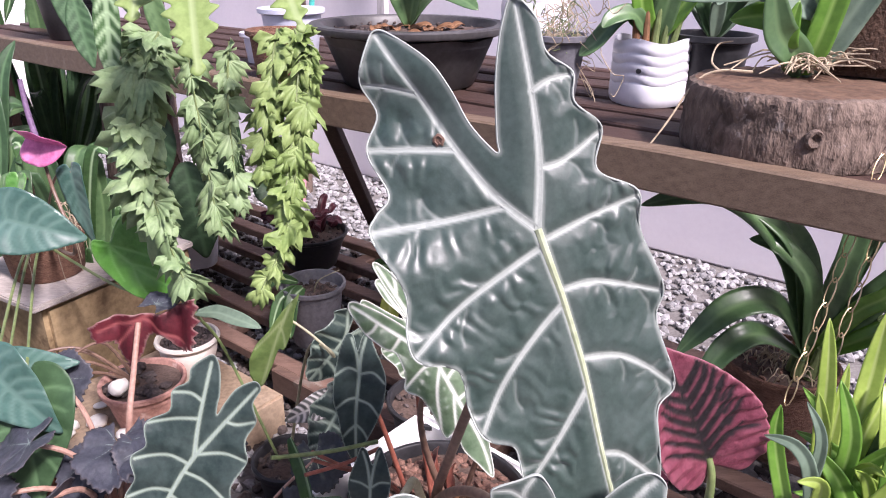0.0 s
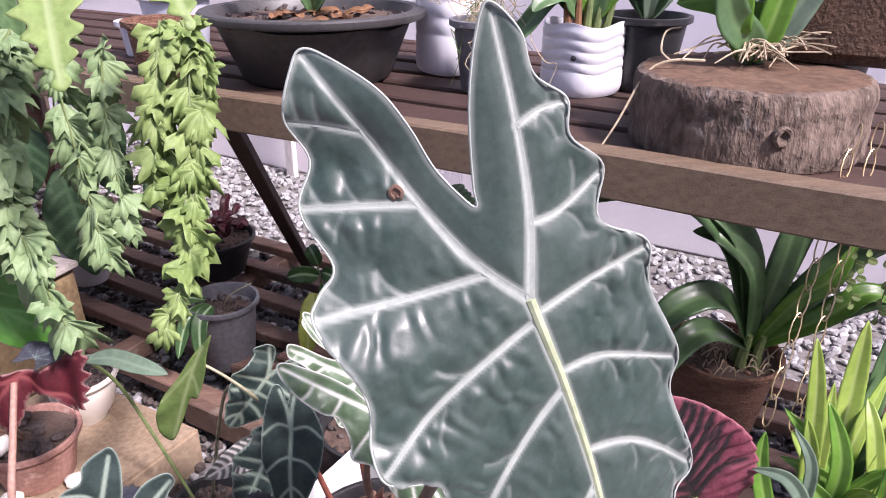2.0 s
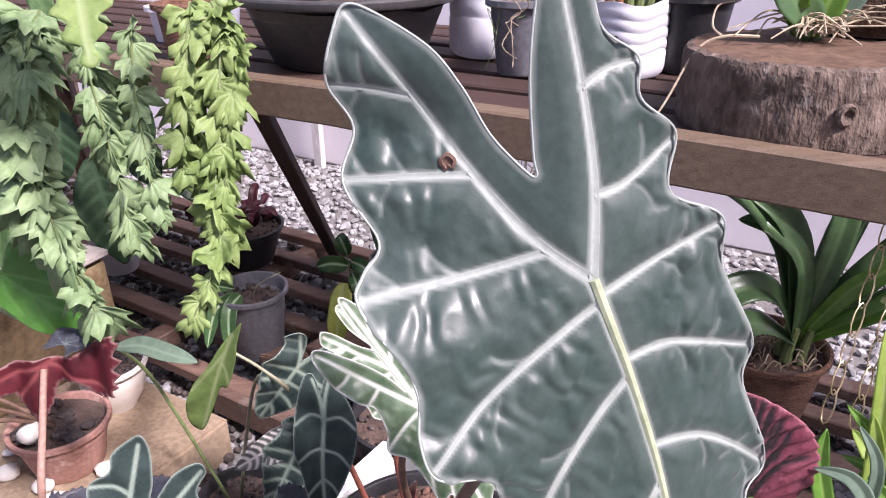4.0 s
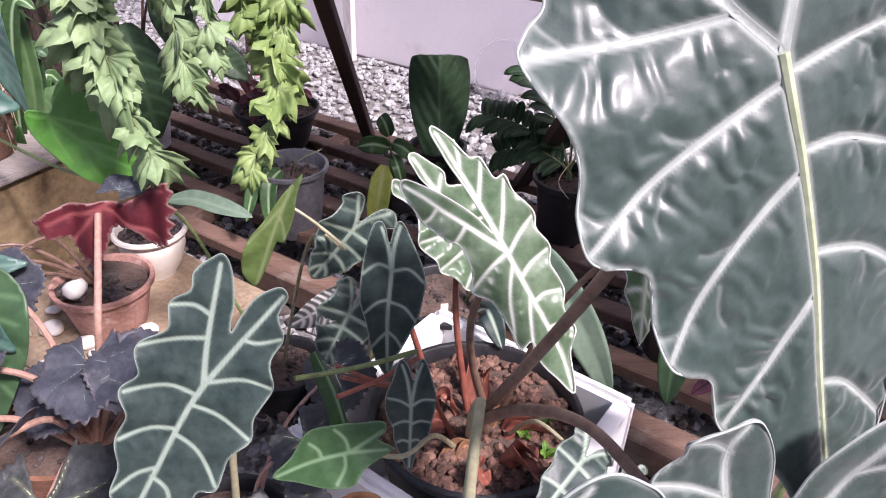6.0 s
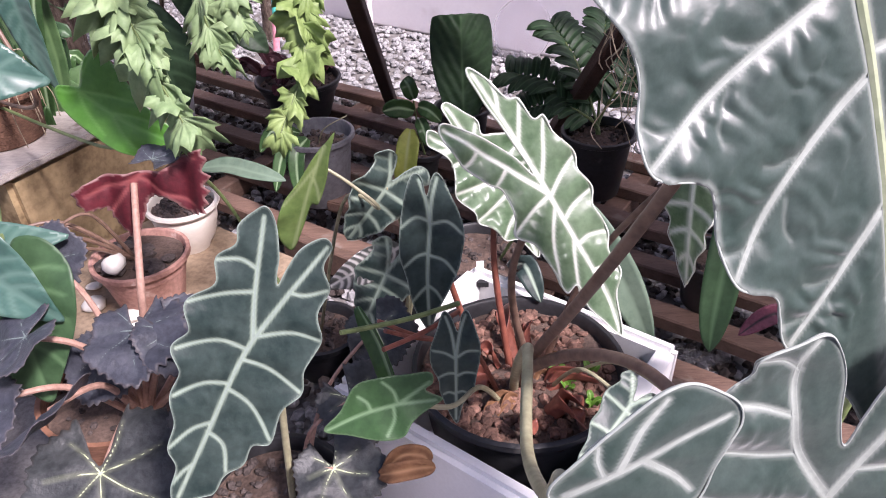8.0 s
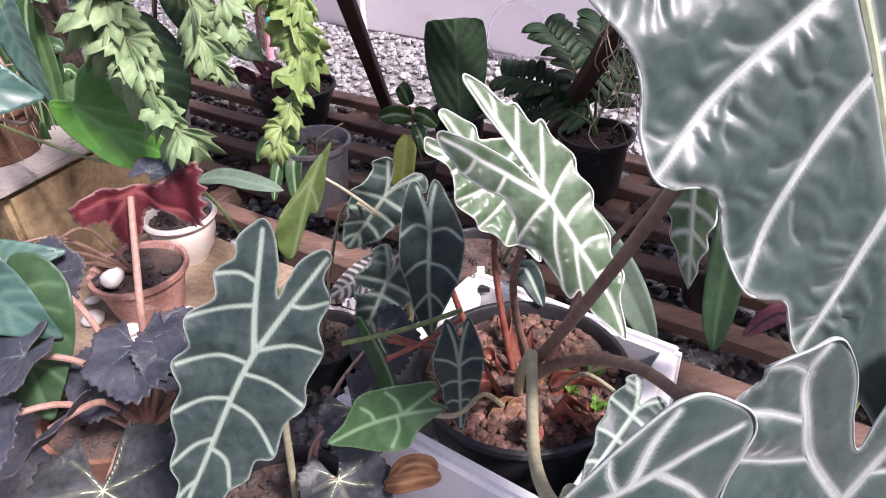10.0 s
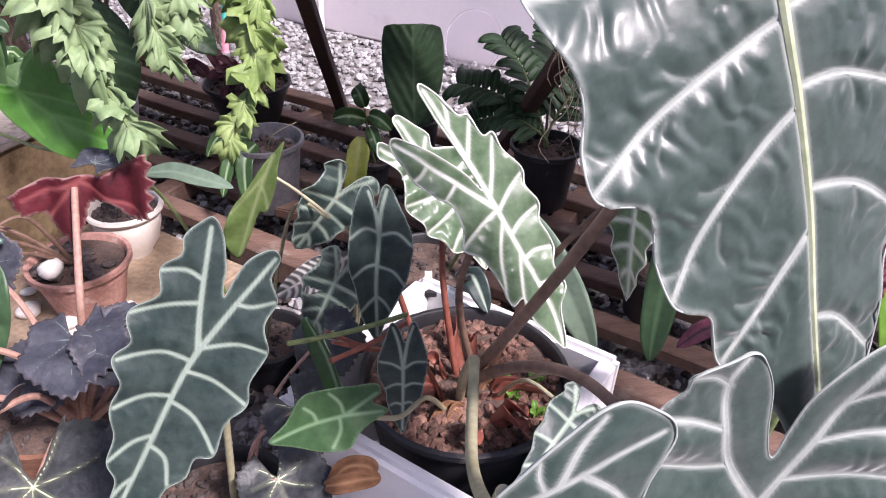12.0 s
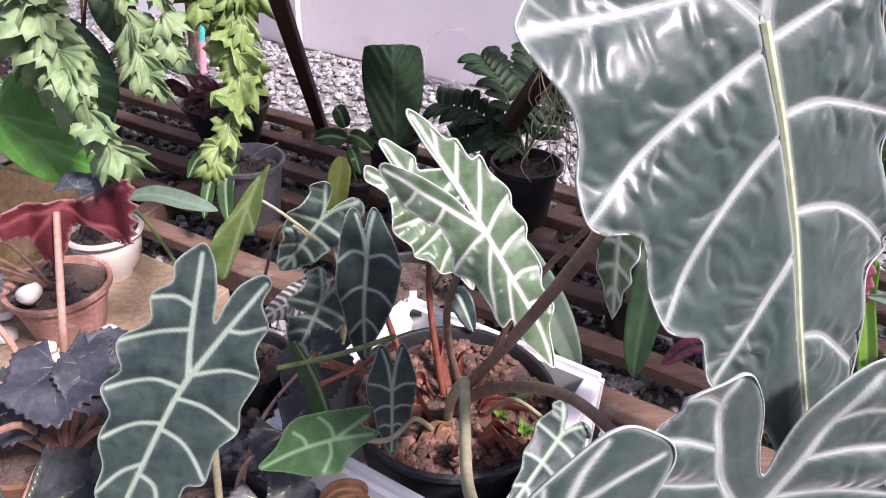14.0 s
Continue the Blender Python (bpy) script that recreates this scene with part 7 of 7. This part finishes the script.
def ruffled_frond(pts, w, mat, seed):
    """One hanging frond: a rib thick with curled, finger-lobed crests that turn every way."""
    rail = smooth_path(pts, 12)
    part("frond_rib", tube(pts, 0.0022, 0.0010, 6, 5), "greenstalk", fern)
    rnd = random.Random(seed * 7 + 1)
    acc = [0.0]
    for i in range(1, len(rail)):
        acc.append(acc[-1] + (rail[i] - rail[i - 1]).length)
    L = acc[-1]
    vs, fs, vein = [], [], []
    n = int(L / 0.0125)
    turn = rnd.uniform(0, 6.28)
    for k in range(n):
        f = (k + rnd.random()) / n
        x = min(f, 0.999) * (len(rail) - 1)
        i = int(x)
        base = rail[i].lerp(rail[i + 1], x - i)
        d = (rail[i + 1] - rail[i]).normalized()
        turn += 2.2 + rnd.uniform(-0.7, 0.7)
        out = Vector((math.cos(turn), 0.75 * math.sin(turn), 0))
        t = (out * rnd.uniform(0.3, 0.8) + d * rnd.uniform(0.55, 1.0) + Vector((0, 0, rnd.uniform(-0.25, 0.15)))).normalized()
        s_ = t.cross(Vector((rnd.uniform(-0.8, 0.8), -1.0, rnd.uniform(-0.3, 0.9)))).normalized()
        nn = s_.cross(t)
        size = w * rnd.uniform(0.6, 1.05) * (0.72 + 0.5 * math.sin(math.pi * min(1, 0.15 + 0.8 * f)))
        fingers, curl, wide = rnd.randint(4, 6), rnd.uniform(-0.5, 0.6), rnd.uniform(1.0, 1.6)
        k0 = len(vs)
        steps = fingers * 4 + 1
        lengths = [rnd.uniform(0.7, 1.1) * (1 - 0.25 * abs(q - (fingers - 1) / 2) / fingers) for q in range(fingers)]
        for ring in (0.0, 0.33, 0.66, 1.0):
            for q in range(steps):
                u = q / (steps - 1)
                j = min(fingers - 1, q // 4)
                inside = (q % 4) / 4 if q < steps - 1 else 0.0
                reach = (0.74 if inside == 0 else (1.0 if inside == 0.5 else 0.84)) * lengths[j]
                r = size * ring * (0.5 * (1 - ring) + reach * ring)
                ang = (u - 0.5) * 2 * wide
                p = base + t * (r * math.cos(ang)) + s_ * (r * math.sin(ang) + 0.004 * (u - 0.5)) + nn * (curl * r * r / size + 0.05 * size * ring * math.sin(u * fingers * 6.28 + k))
                p.z -= 0.30 * r * r / size
                p += nn * (0.22 * size * ring * ring * math.sin(ang * 2.6 + k * 1.7))
                vs.append(p)
                vein.append(max(0.0, 0.5 - ring))
        for ring in range(3):
            for q in range(steps - 1):
                a = k0 + ring * steps + q
                fs.append((a, a + 1, a + steps + 1, a + steps))
    part("frond", (vs, fs), mat, fern, "ruffled pale green frond", attrs={"vein": vein}, auto=None, thick=0.0005)


ruffled_frond([(-0.49, 1.18, 0.90), (-0.50, 1.13, 0.86), (-0.50, 1.08, 0.75), (-0.46, 1.03, 0.65), (-0.40, 0.965, 0.545)], 0.060, "stagdull", 1)
ruffled_frond([(-0.47, 1.17, 0.90), (-0.48, 1.12, 0.84), (-0.48, 1.06, 0.72), (-0.435, 1.0, 0.62)], 0.052, "stagdull", 2)
ruffled_frond([(-0.44, 1.22, 0.89), (-0.425, 1.17, 0.83), (-0.40, 1.12, 0.73), (-0.38, 1.08, 0.64), (-0.365, 1.07, 0.595)], 0.046, "stagdull", 3)
ruffled_frond([(-0.26, 1.24, 0.90), (-0.245, 1.20, 0.87), (-0.25, 1.15, 0.76), (-0.26, 1.10, 0.66), (-0.255, 1.06, 0.59), (-0.29, 1.003, 0.512)], 0.046, "stag", 4)
ruffled_frond([(-0.29, 1.24, 0.90), (-0.29, 1.19, 0.85), (-0.295, 1.14, 0.76), (-0.30, 1.10, 0.68)], 0.046, "stag", 5)
ruffled_frond([(-0.235, 1.22, 0.88), (-0.225, 1.18, 0.82), (-0.24, 1.13, 0.72), (-0.25, 1.08, 0.62)], 0.042, "stag", 6)
ruffled_frond([(-0.37, 1.22, 0.88), (-0.36, 1.15, 0.80), (-0.345, 1.10, 0.70), (-0.335, 1.08, 0.63)], 0.036, "stagdull", 7)


def frond_blade(pts_mid, W, mat, seed):
    """A broad lobed frond seen flat."""
    rail = smooth_path(pts_mid, 6)
    L = sum((rail[i + 1] - rail[i]).length for i in range(len(rail) - 1))
    rnd = random.Random(seed)
    right = []
    n = 7
    for i in range(n):
        f = (i + 0.5) / n
        w = W * math.sin(math.pi * min(0.95, 0.18 + 0.8 * f)) * rnd.uniform(0.85, 1.15)
        right += [(w * 0.62, L * (f - 0.055)), (w, L * (f + 0.01)), (w * 0.95, L * (f + 0.035))]
    left = [(-a * rnd.uniform(0.85, 1.1), b) for a, b in reversed(right)]
    o = closed_curve([(0, 0)] + right + [(0, L)] + left, 5)
    a0, a1 = Vector(pts_mid[0]), Vector(pts_mid[-1])
    return o, L, a0, a1


for pts, W, sd in (([(-0.33, 0.97, 1.02), (-0.31, 0.90, 0.975), (-0.292, 0.84, 0.895)], 0.040, 1), ([(-0.42, 1.05, 1.04), (-0.42, 0.98, 1.0), (-0.40, 0.92, 0.95)], 0.045, 2), ([(-0.24, 1.05, 1.03), (-0.20, 0.98, 1.0), (-0.185, 0.95, 0.94)], 0.035, 3), ([(-0.33, 1.02, 1.05), (-0.36, 0.95, 1.03), (-0.37, 0.90, 0.99)], 0.04, 5)):
    o, L, a0, a1 = frond_blade(pts, W, "stag", sd)
    add_leaf(fern, "frond", o, [([(0, 0), (0, L * 0.95)], 0.0012, 0.0006)], 0.004, blade(a0, a1, (1, 0.1, 0.15), 0.08, 0.12, 0.006, 0.05, L, sd), "stag", "broad lobed pale frond", 0, 0, 1.8)
for a, b, W, mt in (((-0.54, 1.16, 0.99), (-0.535, 1.11, 0.82), 0.022, "green"), ((-0.50, 1.22, 0.98), (-0.47, 1.20, 0.85), 0.018, "orchid"), ((-0.70, 1.35, 0.95), (-0.66, 1.30, 0.82), 0.025, "cal"), ((-0.78, 1.45, 1.0), (-0.72, 1.40, 0.85), 0.03, "cal")):
    L = (Vector(b) - Vector(a)).length
    o, v = oval_spec(L, W)
    add_leaf(fern, "leaf", o, v, 0.004, blade(a, b, (1, 0.1, 0.1), 0.05, 0.2, 0.002, 0.06, L), mt, "smooth hanging leaf", 0, 0, 1.6)

# tree trunks and foliage beyond the stand's far end
def young_tree(at, r, h, label, seed):
    t = thing("young_tree", at, label, "tree", "young trees")
    at = Vector(at)
    part("trunk", tube([at, at + Vector((0.03, 0.01, h * 0.4)), at + Vector((-0.02, 0.02, h * 0.75)), at + Vector((0.02, 0, h))], r, r * 0.6, 14, 6), "bark", t)
    rnd = random.Random(seed)
    vs, fs = [], []
    for i in range(260):
        p = at + Vector((rnd.gauss(0, 0.28), rnd.gauss(0, 0.28), rnd.uniform(h * 0.75, h * 1.3)))
        d = Vector((rnd.uniform(-1, 1), rnd.uniform(-1, 1), rnd.uniform(-0.8, 0.4))).normalized()
        s = d.orthogonal().normalized()
        k = len(vs)
        l = rnd.uniform(0.06, 0.12)
        vs += [p, p + d * l * 0.5 + s * l * 0.22, p + d * l, p + d * l * 0.5 - s * l * 0.22]
        fs.append((k, k + 1, k + 2, k + 3))
    part("crown", (vs, fs), "orchid", t, attrs={"vein": [0] * len(vs)}, auto=None)


for i, (u, v, r) in enumerate(((-2.62, 1.35, 0.05), (-2.95, 1.75, 0.06), (-2.35, 2.05, 0.045))):
    young_tree(B(u, v, 0), r, 1.9, "slim grey-barked young tree beyond the stand", 40 + i)
P24 = B(-2.45, 0.72, 0)
sh = potted("potted_shrub", P24, 0.12, 0.09, 0.22, "black", "leafy dark shrub in a black pot beyond the stand", potlabel="black plastic pot", seed=44, crumbs=20)
rsx = random.Random(50)
for i in range(36):
    a = rsx.uniform(0, 6.28)
    p = P24 + Vector((0.06 * math.cos(a), 0.06 * math.sin(a), 0.22 + rsx.uniform(0, 0.35)))
    q = p + Vector((0.22 * math.cos(a), 0.22 * math.sin(a), rsx.uniform(-0.05, 0.22)))
    strap_leaf(sh, "leaf", [P24 + Vector((0, 0, 0.2)), p, (p + q) / 2 + Vector((0, 0, 0.05)), q], rsx.uniform(0.03, 0.05), ("orchid", "cal", "green")[i % 3], n=4)

# dense greenery beyond the far end of the stand
def bush(at, r, h, n, mats, label, seed):
    """A potted clump of broad strap leaves."""
    at = Vector(at)
    t = potted("potted_shrub", at, 0.09, 0.07, 0.16, "black", label, "shrubs beyond the stand", potlabel="black plastic pot", seed=seed, crumbs=0)
    rnd = random.Random(seed)
    for i in range(n):
        a = rnd.uniform(0, 6.28)
        z = rnd.uniform(0.25, 1.0) * h
        p = at + Vector((0.35 * r * math.cos(a), 0.35 * r * math.sin(a), 0.5 * z + 0.1))
        q = at + Vector((r * rnd.uniform(0.3, 1) * math.cos(a), r * rnd.uniform(0.3, 1) * math.sin(a), z * rnd.uniform(0.75, 1.1)))
        strap_leaf(t, "leaf", [at + Vector((0, 0, 0.15)), p, (p + q) / 2 + Vector((0, 0, 0.07)), q], rnd.uniform(0.03, 0.06), mats[i % len(mats)], face=(0.1, -0.7, 0.6), n=4, fold=0.3)


bush((-0.95, 1.62, 0.0), 0.20, 0.72, 26, ("orchid", "green", "cal"), "leafy green orchid clump in a black pot behind the wooden block", 71)
bush((-1.30, 1.75, 0.0), 0.26, 0.80, 30, ("cal", "orchid", "cal"), "dark leafy clump in a black pot beyond the stand", 72)
bush((-1.48, 2.50, 0.0), 0.36, 1.0, 40, ("orchid", "cal", "green"), "tall leafy clump in a black pot by the wall", 73)
bush((-1.95, 2.25, 0.0), 0.36, 1.1, 40, ("cal", "orchid", "green"), "tall leafy clump in a black pot by the wall", 74)
bush((-1.10, 1.25, 0.0), 0.20, 0.62, 24, ("green", "orchid", "anth"), "leafy green clump in a black pot beside the wooden block", 75)
for k, (x, y) in enumerate(((-1.62, 2.35), (-1.25, 2.45))):
    young_tree((x, y, 0), 0.045, 2.0, "slim grey-barked young tree by the wall", 80 + k)
P30 = Vector((-1.12, 2.12, ZS))
lp = potted("potted_foliage", P30, 0.10, 0.075, 0.16, "black", "large dark plastic pot with drooping leaves on the upper shelf", potlabel="black plastic pot", seed=90, crumbs=20)
for i in range(14):
    a_ = i * 0.47
    q = P30 + Vector((0.0, 0.0, 0.15))
    d = Vector((0.18 * math.cos(a_), 0.18 * math.sin(a_), -0.10 + 0.05 * (i % 4)))
    strap_leaf(lp, "leaf", [q, q + Vector((d.x * 0.5, d.y * 0.5, 0.08)), q + d], 0.045, ("cal", "orchid", "green")[i % 3], n=4)
